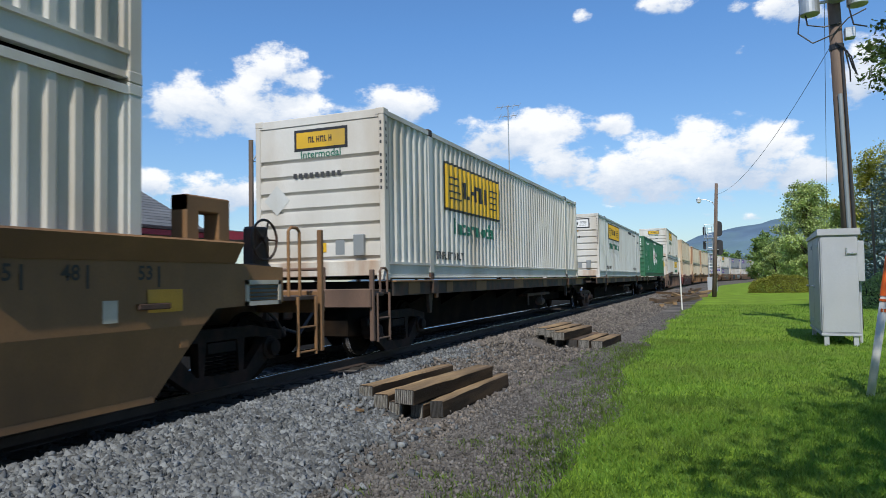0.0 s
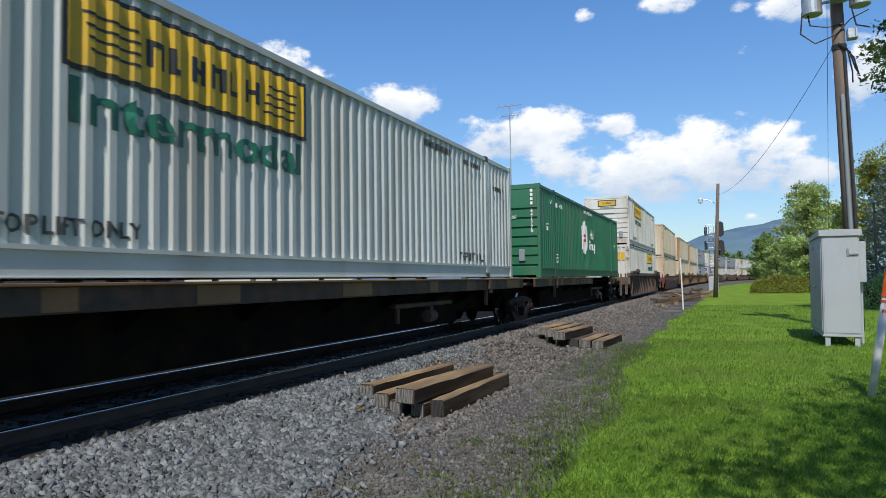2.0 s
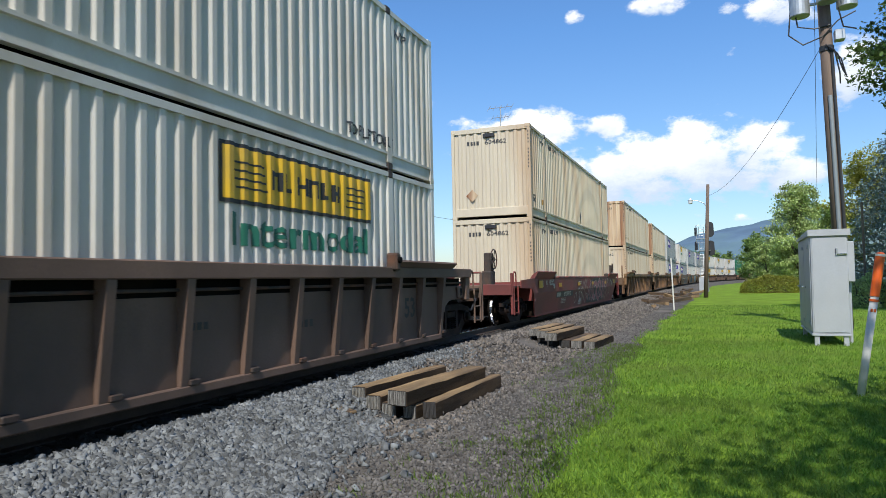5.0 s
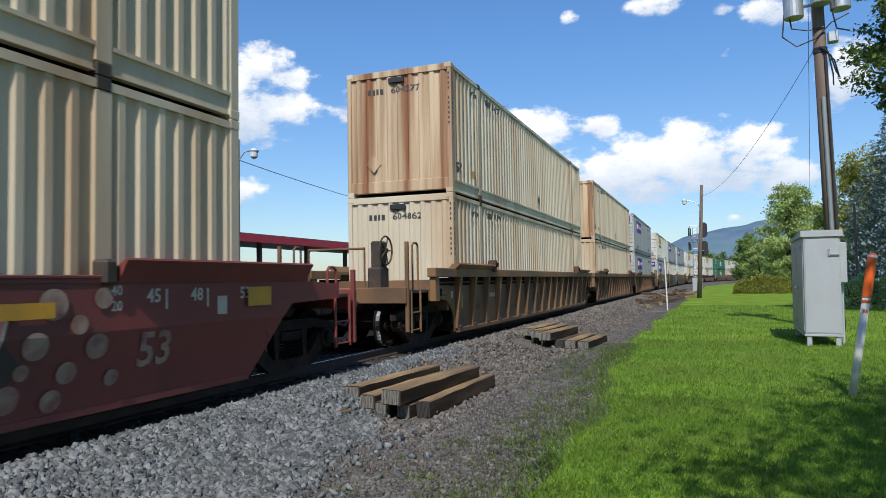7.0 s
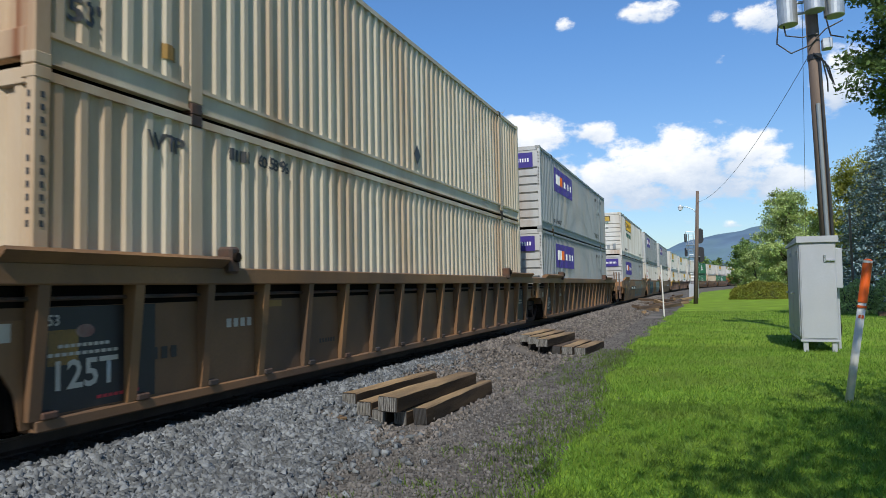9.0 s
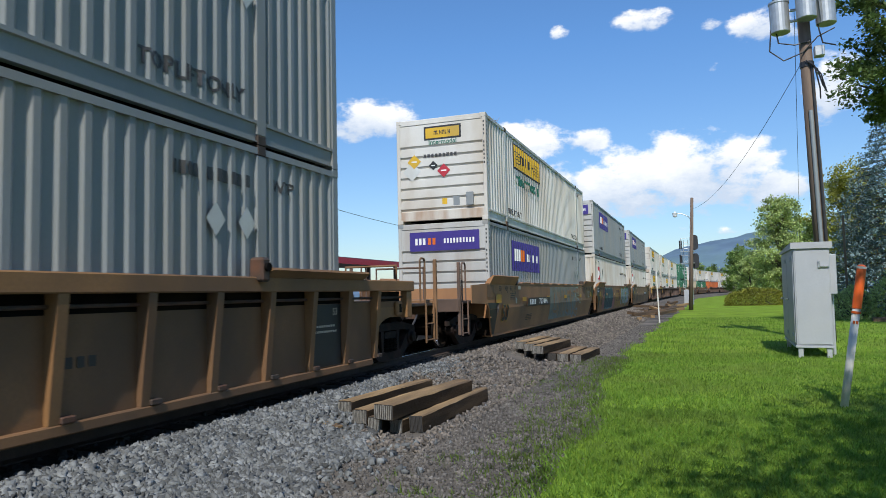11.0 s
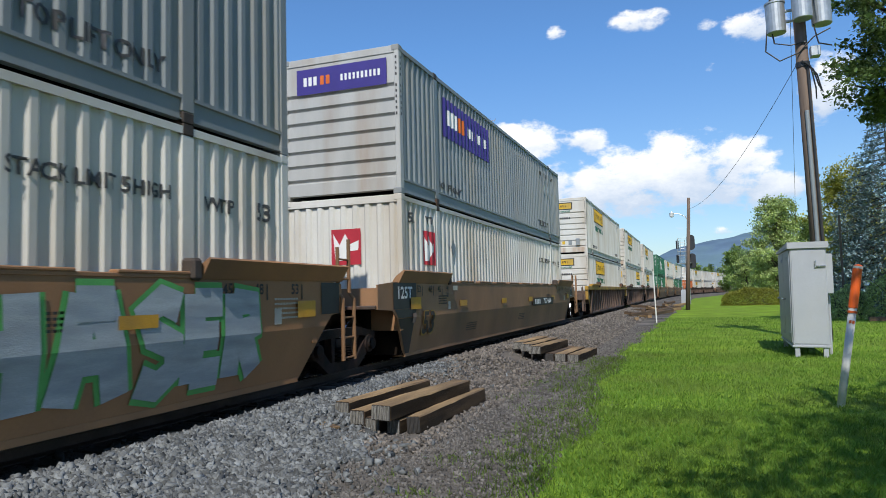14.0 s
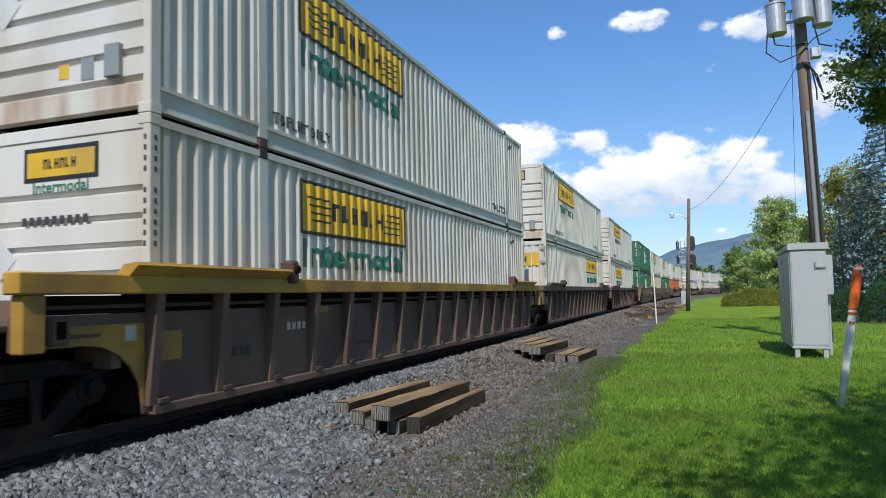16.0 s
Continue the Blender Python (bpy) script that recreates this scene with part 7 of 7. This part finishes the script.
def build_signal():
    s = thing("railway_signal", "silver signal mast with ladder and round black signal heads", "railway signal")
    s.matrix_world = pose(-1.15, 75, 0)
    part("mast", pipe([(0.35, 0, 0), (0.35, 0, 6.9)], 0.09, 12), zinc, s)
    lad = part("ladder", pipe([(-0.35, -0.3, 0), (-0.35, -0.3, 6.6)], 0.035, 6), zinc, s)
    part("rail", pipe([(0.1, -0.3, 0), (0.1, -0.3, 6.6)], 0.035, 6), zinc, lad)
    for i in range(20):
        part("rung", pipe([(-0.35, -0.3, 0.3 + i * 0.32), (0.1, -0.3, 0.3 + i * 0.32)], 0.02, 5), zinc, lad)
    part("cage", pipe([(-0.6, -0.5, 5.0), (-0.6, -0.5, 6.8), (0.4, -0.5, 6.8), (0.4, -0.5, 5.0), (-0.6, -0.5, 5.0)], 0.03, 6), zinc, s)
    for z in (4.2, 5.4):
        part("platform", boxes((-0.65, 0.7, -0.6, 0.1, z, z + 0.06)), zinc, s)
    for z, x in ((6.35, 0.72), (4.45, 0.75)):
        bm = bmesh.new()
        prism(bm, [(x + 0.36 * math.cos(a), z + (0.42 if math.sin(a) > 0 else -0.42) + 0.36 * math.sin(a)) for a in [i * math.pi / 8 for i in range(16)]], "y", -0.06, 0.06)
        head = part("signal_head", bm, black_paint, s, "black oval signal head")
        for dz in (-0.35, 0, 0.35):
            bm = bmesh.new()
            lathe(bm, [(0.06, 0.11), (0.32, 0.11), (0.33, 0.09)], "y", (x, 0, z + dz), 12)
            part("hood", bm, black_paint, head)
    for z in (5.75, 4.3):
        part("side_head", boxes((-0.78, -0.5, -0.2, 0.2, z, z + 0.85), bevel=0.05), black_paint, s)
    part("base_box", boxes((-0.5, 0.1, -0.4, 0.2, 0, 1.5), bevel=0.02), cabinet_steel, s, "silver base cabinet")


build_signal()

# ---- station house and what stands beyond the track ----
stucco = mat("tan_stucco", (0.30, 0.235, 0.16), 0.9, vary=0.15, scale=1, fine=40, bump=0.3, stain=(0.2, 0.17, 0.13), stain_amt=0.2)
shingle_grey = mat("grey_shingle", (0.12, 0.125, 0.13), 0.9, vary=0.2, scale=0.8, fine=25, bump=0.3, stain=(0.16, 0.16, 0.16), stain_amt=0.3, per_object=0.15)
fascia_red = mat("red_fascia_paint", (0.50, 0.04, 0.055), 0.5, vary=0.1)
dark_trim = mat("dark_brown_trim", (0.06, 0.04, 0.035), 0.6, vary=0.2)
pane_dark = mat("window_glass", (0.02, 0.025, 0.03), 0.06, vary=0.1, bump=0.0)


def build_station():
    b = thing("station_house", "single-storey tan station house with grey roof and red fascia", "house")
    x0, x1, y0, y1, eave, ridge = -20.6, -28.4, -14.0, 22.2, 3.8, 6.2
    part("wall", boxes((x1, x0, y0, y1, 0, eave - 0.05)), stucco, b)
    bm = bmesh.new()
    prism(bm, [(x0 + 0.1, eave), (x1 - 0.1, eave), ((x0 + x1) / 2, ridge - 0.1)], "y", y1 - 0.2, y1)
    part("gable", bm, stucco, b)
    mid = (x0 + x1) / 2
    for sgn, xe in ((1, x0 + 0.7), (-1, x1 - 0.7)):
        bm = bmesh.new()
        prism(bm, [(xe, eave - 0.02), (mid, ridge), (mid, ridge + 0.1), (xe, eave + 0.1)], "y", y0 - 0.5, y1 + 0.5)
        roof = part("roof", bm, shingle_grey, b)
        if sgn > 0:
            k = 16
            for i in range(k):
                f0, f1 = i / k, (i + 1) / k
                xa, za, xb, zb = xe + (mid - xe) * f0, eave + 0.1 + (ridge - eave) * f0, xe + (mid - xe) * f1, eave + 0.1 + (ridge - eave) * f1
                bm = bmesh.new()
                prism(bm, [(xa, za + 0.004), (xb, zb + 0.004), (xb, zb + 0.012), (xa, za + 0.026)], "y", y0 - 0.5, y1 + 0.5)
                part("shingle_course", bm, shingle_grey, roof)
        part("gutter", boxes((*sorted((xe, xe + sgn * 0.10)), y0 - 0.5, y1 + 0.5, eave - 0.02, eave + 0.10), bevel=0.01), dark_trim, b)
        part("fascia", boxes((*sorted((xe - sgn * 0.04, xe + sgn * 0.03)), y0 - 0.5, y1 + 0.5, eave - 0.24, eave - 0.03)), fascia_red, b, "red painted fascia board")
    part("soffit", boxes((x0, x0 + 0.65, y0, y1, eave - 0.12, eave - 0.08)), stucco, b)
    part("gutter_pipe", pipe([(x0 + 0.1, 20.0, 0), (x0 + 0.1, 20.0, eave - 0.1)], 0.05), dark_trim, b)
    for y in (-9, -4.5, 0, 4.5, 9, 14.0, 16.8, 18.8, 20.9):
        w = part("window", boxes((x0, x0 + 0.05, y - 0.5, y + 0.5, 1.35, 2.95)), dark_trim, b, "tall dark sash window")
        part("pane", boxes((x0 + 0.05, x0 + 0.062, y - 0.4, y - 0.03, 1.45, 2.12)), pane_dark, w)
        for q in ((y + 0.03, y + 0.4, 1.45, 2.12), (y - 0.4, y - 0.03, 2.18, 2.85), (y + 0.03, y + 0.4, 2.18, 2.85)):
            part("pane", boxes((x0 + 0.05, x0 + 0.062, *q)), pane_dark, w)
        part("lintel", boxes((x0, x0 + 0.09, y - 0.62, y + 0.62, 2.95, 3.1), bevel=0.01), dark_trim, w)
        part("sill", boxes((x0, x0 + 0.12, y - 0.6, y + 0.6, 1.27, 1.35), bevel=0.01), stucco, w)
    c = thing("platform_canopy", "open platform canopy with red fascia on dark posts", "canopy")
    part("roof", boxes((-25, -19.6, 22.8, 46, 3.75, 3.95), bevel=0.01), shingle_grey, c)
    part("fascia", boxes((-19.6, -19.54, 22.8, 46, 3.55, 3.9)), fascia_red, c, "red painted fascia board")
    for i in range(6):
        part("post", boxes((-20.4, -20.2, 23.6 + i * 4.2, 23.8 + i * 4.2, 0, 3.75), bevel=0.01), dark_trim, c)
    part("platform_deck", boxes((-26, -16, 22.8, 46, 0.0, 0.35)), stucco, c)
    l = thing("yard_lamp_pole", "wooden yard pole with a small lamp beyond the track", "lamp pole")
    l.matrix_world = pose(-14, 18.1, 0)
    bm = bmesh.new()
    tube(bm, (0, 0, 0), (0, 0, 6.25), 0.09, 0.075, seg=10)
    part("pole", bm, pole_wood, l)
    part("arm", pipe([(0, 0, 5.5), (0.2, 0.1, 5.85), (0.45, 0.2, 5.9)], 0.025), zinc, l)
    bm = bmesh.new()
    lathe(bm, [(5.62, 0.05), (5.68, 0.12), (5.82, 0.13), (5.88, 0.16), (5.96, 0.06)], "z", (0.48, 0.22, 0), 12)
    part("lamp_head", bm, lamp_glass, l)
    wire((-14, 18.1, 5.6), (-17, 60, 7), 0.8)
    m = thing("antenna_mast", "thin grey mast with a television antenna on top", "antenna")
    m.matrix_world = pose(-17.8, 60, 0)
    part("mast", pipe([(0, 0, 0), (0, 0, 17.5)], 0.05, 8), zinc, m)
    for z, w in ((17.4, 1.1), (16.5, 0.8)):
        part("boom", pipe([(-w, 0, z), (w, 0, z)], 0.03, 6), zinc, m)
        for i in range(5):
            x = -w + i * w / 2
            part("element", pipe([(x, -0.5, z - 0.35), (x, 0.5, z + 0.35)], 0.02, 5), zinc, m)


build_station()

# ---- trees ----
bark = mat("grey_brown_bark", (0.09, 0.07, 0.055), 0.9, vary=0.3, scale=3, fine=25, stretch=(3, 3, 0.6), bump=0.5)
leaf_mid = mat("green_leaves", (0.25, 0.35, 0.10), 0.55, vary=0.3, scale=0.35, fine=5, bump=0.0, per_island=0.4, spec=0.3, thin=0.35)
leaf_light = mat("light_green_leaves", (0.44, 0.53, 0.20), 0.55, vary=0.3, scale=0.35, fine=5, bump=0.0, per_island=0.4, spec=0.3, thin=0.35)
leaf_dark = mat("dark_green_leaves", (0.13, 0.19, 0.055), 0.55, vary=0.3, scale=0.35, fine=5, bump=0.0, per_island=0.45, spec=0.3, thin=0.35)
leaf_yellow = mat("yellow_green_leaves", (0.36, 0.36, 0.07), 0.55, vary=0.3, scale=0.35, fine=5, bump=0.0, per_island=0.4, spec=0.3, thin=0.35)
needle_blue = mat("blue_spruce_needles", (0.19, 0.28, 0.285), 0.7, vary=0.3, scale=0.8, fine=8, bump=0.0, per_island=0.35, spec=0.3)
hedge_leaf = mat("hedge_leaves", (0.24, 0.25, 0.035), 0.55, vary=0.35, scale=0.8, fine=8, bump=0.0, per_island=0.4, spec=0.3, thin=0.35)
LEAF = ([(0, 0, 0), (0.32, 0.45, 0.1), (0, 1.0, 0), (-0.32, 0.45, 0.1)], [(0, 1, 2, 3)])


def leafy_tree(x, y, height, spread, material, seed, label, clumps=150, per=42, leaf=0.28, low=0.25, group="", lobes=9, lobe=(0.34, 0.5), loose=0.17):
    """A tapered trunk with limbs, and a crown of leaf clumps gathered in uneven lobes."""
    rng = np.random.default_rng(seed)
    t = thing("tree", label, "tree", group)
    t.matrix_world = pose(x, y, 0)
    centres = []
    for i in range(lobes):
        a = i * 2.4 + rng.uniform(-0.4, 0.4)
        f = (i + 0.5) / lobes
        z = height * (low + (0.94 - low) * f)
        r = spread * (0.72 if f < 0.6 else 0.45) * math.sqrt(max(1 - (max(f - 0.35, 0) / 0.75) ** 2, 0.05)) * rng.uniform(0.6, 1.0)
        centres.append((r * math.cos(a), r * math.sin(a), z, spread * rng.uniform(*lobe)))
    bm = bmesh.new()
    top = height * 0.72
    r0 = 0.022 * height + 0.05
    prev = Vector((0, 0, -0.2))
    for i in range(4):
        nxt = Vector((rng.normal(0, 0.03) * height * 0.3, rng.normal(0, 0.03) * height * 0.3, top * (i + 1) / 4))
        tube(bm, prev, nxt, r0 * (1 - i * 0.2), r0 * (0.8 - i * 0.2), seg=8, cap=False)
        prev = nxt
    for cx, cy, cz, cr in centres:
        start = Vector((0, 0, min(cz * 0.7, top * 0.9)))
        mid = start.lerp(Vector((cx, cy, cz)), 0.55) + Vector((0, 0, 0.04 * height))
        tube(bm, start, mid, r0 * 0.38, r0 * 0.24, seg=6, cap=False)
        tube(bm, mid, Vector((cx, cy, cz)), r0 * 0.24, r0 * 0.08, seg=6, cap=False)
    part("trunk", bm, bark, t)
    pts, ups = [], []
    for k in range(clumps):
        cx, cy, cz, cr = centres[k % lobes]
        d = rng.normal(size=3)
        d /= np.linalg.norm(d)
        d[2] = d[2] * 0.75 + 0.12
        c = np.array([cx, cy, cz]) + d * cr * rng.uniform(0.55, 1.05)
        p = c + rng.normal(0, cr * loose, (per, 3)) * np.array([1, 1, 0.6])
        pts.append(p)
    pts = np.concatenate(pts)
    n = len(pts)
    crown = scatter("crown", *LEAF, pts, upright_turns(rng, n, 0.8), rng.uniform(0.6, 1.3, n) * leaf, material, "", "", squash=np.stack([rng.uniform(0.8, 1.4, n), np.ones(n), np.ones(n)], -1))
    crown.parent = t
    tagged(crown, kind="stuff")
    return t


def spruce(x, y, height, spread, seed, label):
    rng = np.random.default_rng(seed)
    t = thing("spruce_tree", label, "tree")
    t.matrix_world = pose(x, y, 0)
    bm = bmesh.new()
    tube(bm, (0, 0, -0.2), (0, 0, height * 0.97), 0.2, 0.02, seg=8)
    pts = []
    k = int(height / 0.32)
    for i in range(k):
        z = 0.4 + i * (height - 0.6) / k
        r = spread * (1 - z / height) ** 0.85
        arms = max(5, int(13 * (1 - z / height) + 4))
        for j in range(arms):
            a = j * 2 * math.pi / arms + i * 0.7 + rng.uniform(-0.2, 0.2)
            rr = r * rng.uniform(0.8, 1.08)
            tip = Vector((rr * math.cos(a), rr * math.sin(a), z - rr * 0.16 + rng.uniform(-0.1, 0.1)))
            tube(bm, (0, 0, z + 0.1), tip, 0.03, 0.008, seg=4, cap=False)
            for _ in range(int(18 + rr * 26)):
                f = rng.uniform(0.35, 1.0)
                side = rng.normal(0, 0.12 + 0.12 * rr * (1 - f))
                pts.append((tip.x * f - math.sin(a) * side, tip.y * f + math.cos(a) * side, z + 0.1 + (tip.z - z - 0.1) * f + rng.normal(0, 0.05)))
    part("trunk", bm, bark, t)
    pts = np.array(pts)
    n = len(pts)
    crown = scatter("crown", *LEAF, pts, upright_turns(rng, n, 0.6), rng.uniform(0.6, 1.3, n) * 0.2, needle_blue, "", "", squash=np.stack([np.full(n, 0.75), np.ones(n), np.ones(n)], -1))
    crown.parent = t
    tagged(crown, kind="stuff")


def shrub(x, y, w, d, h, material, seed, label, n=5000, leaf=0.07, name="hedge", round_=3.0):
    """A clipped bush: twigs within, leaves over a rounded body."""
    rng = np.random.default_rng(seed)
    t = thing(name, label, "bush")
    t.matrix_world = pose(x, y, 0)
    bm = bmesh.new()
    for _ in range(26):
        a, b = rng.uniform(-0.3, 0.3, 2), rng.uniform(-0.45, 0.45, 2)
        tube(bm, (a[0] * w, a[1] * d, 0), (b[0] * w, b[1] * d, h * 0.85), 0.025, 0.008, seg=4)
    part("stem", bm, bark, t)
    u = rng.normal(size=(n, 3))
    u /= (np.abs(u) ** round_).sum(1, keepdims=True) ** (1 / round_)
    u[:, 2] = np.abs(u[:, 2]) * np.where(rng.uniform(0, 1, n) < 0.15, -0.1, 1)
    r = 1 - np.abs(rng.normal(0, 0.07, n))
    wob = 1 + 0.05 * np.sin(u[:, 0] * 9 + seed) + 0.04 * np.sin(u[:, 1] * 11)
    pts = u * (r * wob)[:, None] * np.array([w / 2, d / 2, h])
    pts[:, 2] = np.maximum(pts[:, 2], 0.04)
    crown = scatter("foliage", *LEAF, pts, random_turns(rng, n), rng.uniform(0.7, 1.3, n) * leaf, material, "", "")
    crown.parent = t
    tagged(crown, kind="stuff")


def build_trees():
    leafy_tree(9.0, 90, 12.2, 3.8, leaf_light, 11, "full green roadside tree behind the hedge", 520, 60, 0.24, lobes=20, low=0.1)
    leafy_tree(14.2, 100, 10.5, 3.6, leaf_mid, 12, "full green tree at the lawn's far side", 260, 50, 0.3, lobes=13, low=0.1)
    leafy_tree(7.0, 114, 6.4, 2.6, leaf_light, 13, "small light green tree beside the curve", 240, 50, 0.22, lobes=12, low=0.05)
    leafy_tree(8.2, 150, 9.0, 3.6, leaf_mid, 14, "green tree beside the curve", 240, 45, 0.3, lobes=12, low=0.05)
    leafy_tree(12.4, 66, 11.6, 4.0, leaf_yellow, 15, "yellow-green tree in the sun behind the spruce", 420, 55, 0.22, lobes=16, low=0.15)
    spruce(10.6, 46, 12.4, 5.6, 16, "blue-green spruce with drooping boughs")
    leafy_tree(8.9, 29, 17, 4.2, leaf_dark, 17, "large dark green shade tree over the lawn", 1000, 60, 0.17, lobes=32, low=0.47, lobe=(0.2, 0.34))
    # woods along the curve and beyond
    rng = random.Random(7)
    for i in range(16):
        x, y = 9 + i * 3.6 + rng.uniform(-2, 2), 190 + rng.uniform(-15, 60) - i * 2
        leafy_tree(x, y, rng.uniform(10, 13), rng.uniform(3.6, 5), (leaf_mid, leaf_light, leaf_dark)[i % 3], 30 + i, "tree of the wood beyond the curve", 110, 30, 0.6, lobes=9, low=0.05, group="far wood")
    for i in range(6):
        leafy_tree(-20 - i * 4.5, 128 + i * 6, rng.uniform(9, 12), 5, leaf_mid, 60 + i, "tree of the wood beyond the track", 90, 30, 0.6, lobes=8, low=0.05, group="wood beyond the track")
    for i in range(12):
        leafy_tree(-20 + i * 7 + rng.uniform(-3, 3), 300 + rng.uniform(0, 50), rng.uniform(11, 15), 7, (leaf_dark, leaf_mid)[i % 2], 80 + i, "tree of the far wood", 80, 26, 0.9, lobes=8, low=0.05, group="far wood")
    # the trees behind, whose shade falls over the lawn and the gravel
    for i, (x, y, h, s) in enumerate(((5.6, -2.2, 12.5, 5.0), (7.5, 3.0, 12.0, 4.4), (12.5, -1.2, 12.5, 4.8), (9.0, -11, 15, 5.4))):
        leafy_tree(x, y, h, s, leaf_dark, 100 + i, "tall thin-leaved shade tree at the lawn's edge", 460, 44, 0.17, lobes=24, low=0.45, lobe=(0.3, 0.45), loose=0.34)
    shrub(4.6, 67, 5.2, 2.6, 1.55, hedge_leaf, 3, "low clipped green hedge with sunlit top", 16000, 0.10, round_=2.4)
    for i, (x, y, w, h) in enumerate(((6.6, 37, 2.0, 1.5), (8.3, 36, 2.6, 2.2), (10.3, 37, 2.4, 1.7))):
        shrub(x, y, w, 1.8, h, leaf_light, 20 + i, "loose green garden shrub below the spruce", 3500, 0.13, "garden_shrub", 2.0)
    bed = solid("bed_edging", boxes((6.8, 14, 34.0, 34.2, 0, 0.22), bevel=0.02), tie_black, "dark timber edging of the garden bed", "edging")


build_trees()

# The blue in the hill's colour stands in for distance haze.
far_hill = mat("hazed_wooded_hill", (0.115, 0.175, 0.245), 1.0, vary=0.2, scale=0.012, fine=0.08, bump=0.0, stain=(0.12, 0.19, 0.20), stain_amt=0.4, spec=0.0)


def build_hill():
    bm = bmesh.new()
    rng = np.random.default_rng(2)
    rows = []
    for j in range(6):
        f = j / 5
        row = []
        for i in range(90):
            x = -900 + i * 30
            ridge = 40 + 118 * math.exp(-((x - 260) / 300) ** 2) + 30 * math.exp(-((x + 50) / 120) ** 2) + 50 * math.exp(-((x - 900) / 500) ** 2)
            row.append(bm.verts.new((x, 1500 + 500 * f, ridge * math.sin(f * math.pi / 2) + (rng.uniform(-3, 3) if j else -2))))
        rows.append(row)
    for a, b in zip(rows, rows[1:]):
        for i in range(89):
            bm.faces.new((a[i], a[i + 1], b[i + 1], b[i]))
    smooth(solid("hill", bm, far_hill, "wooded hill on the horizon, haze painted into its blue-green", "hill", kind="structure"))


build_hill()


motions()
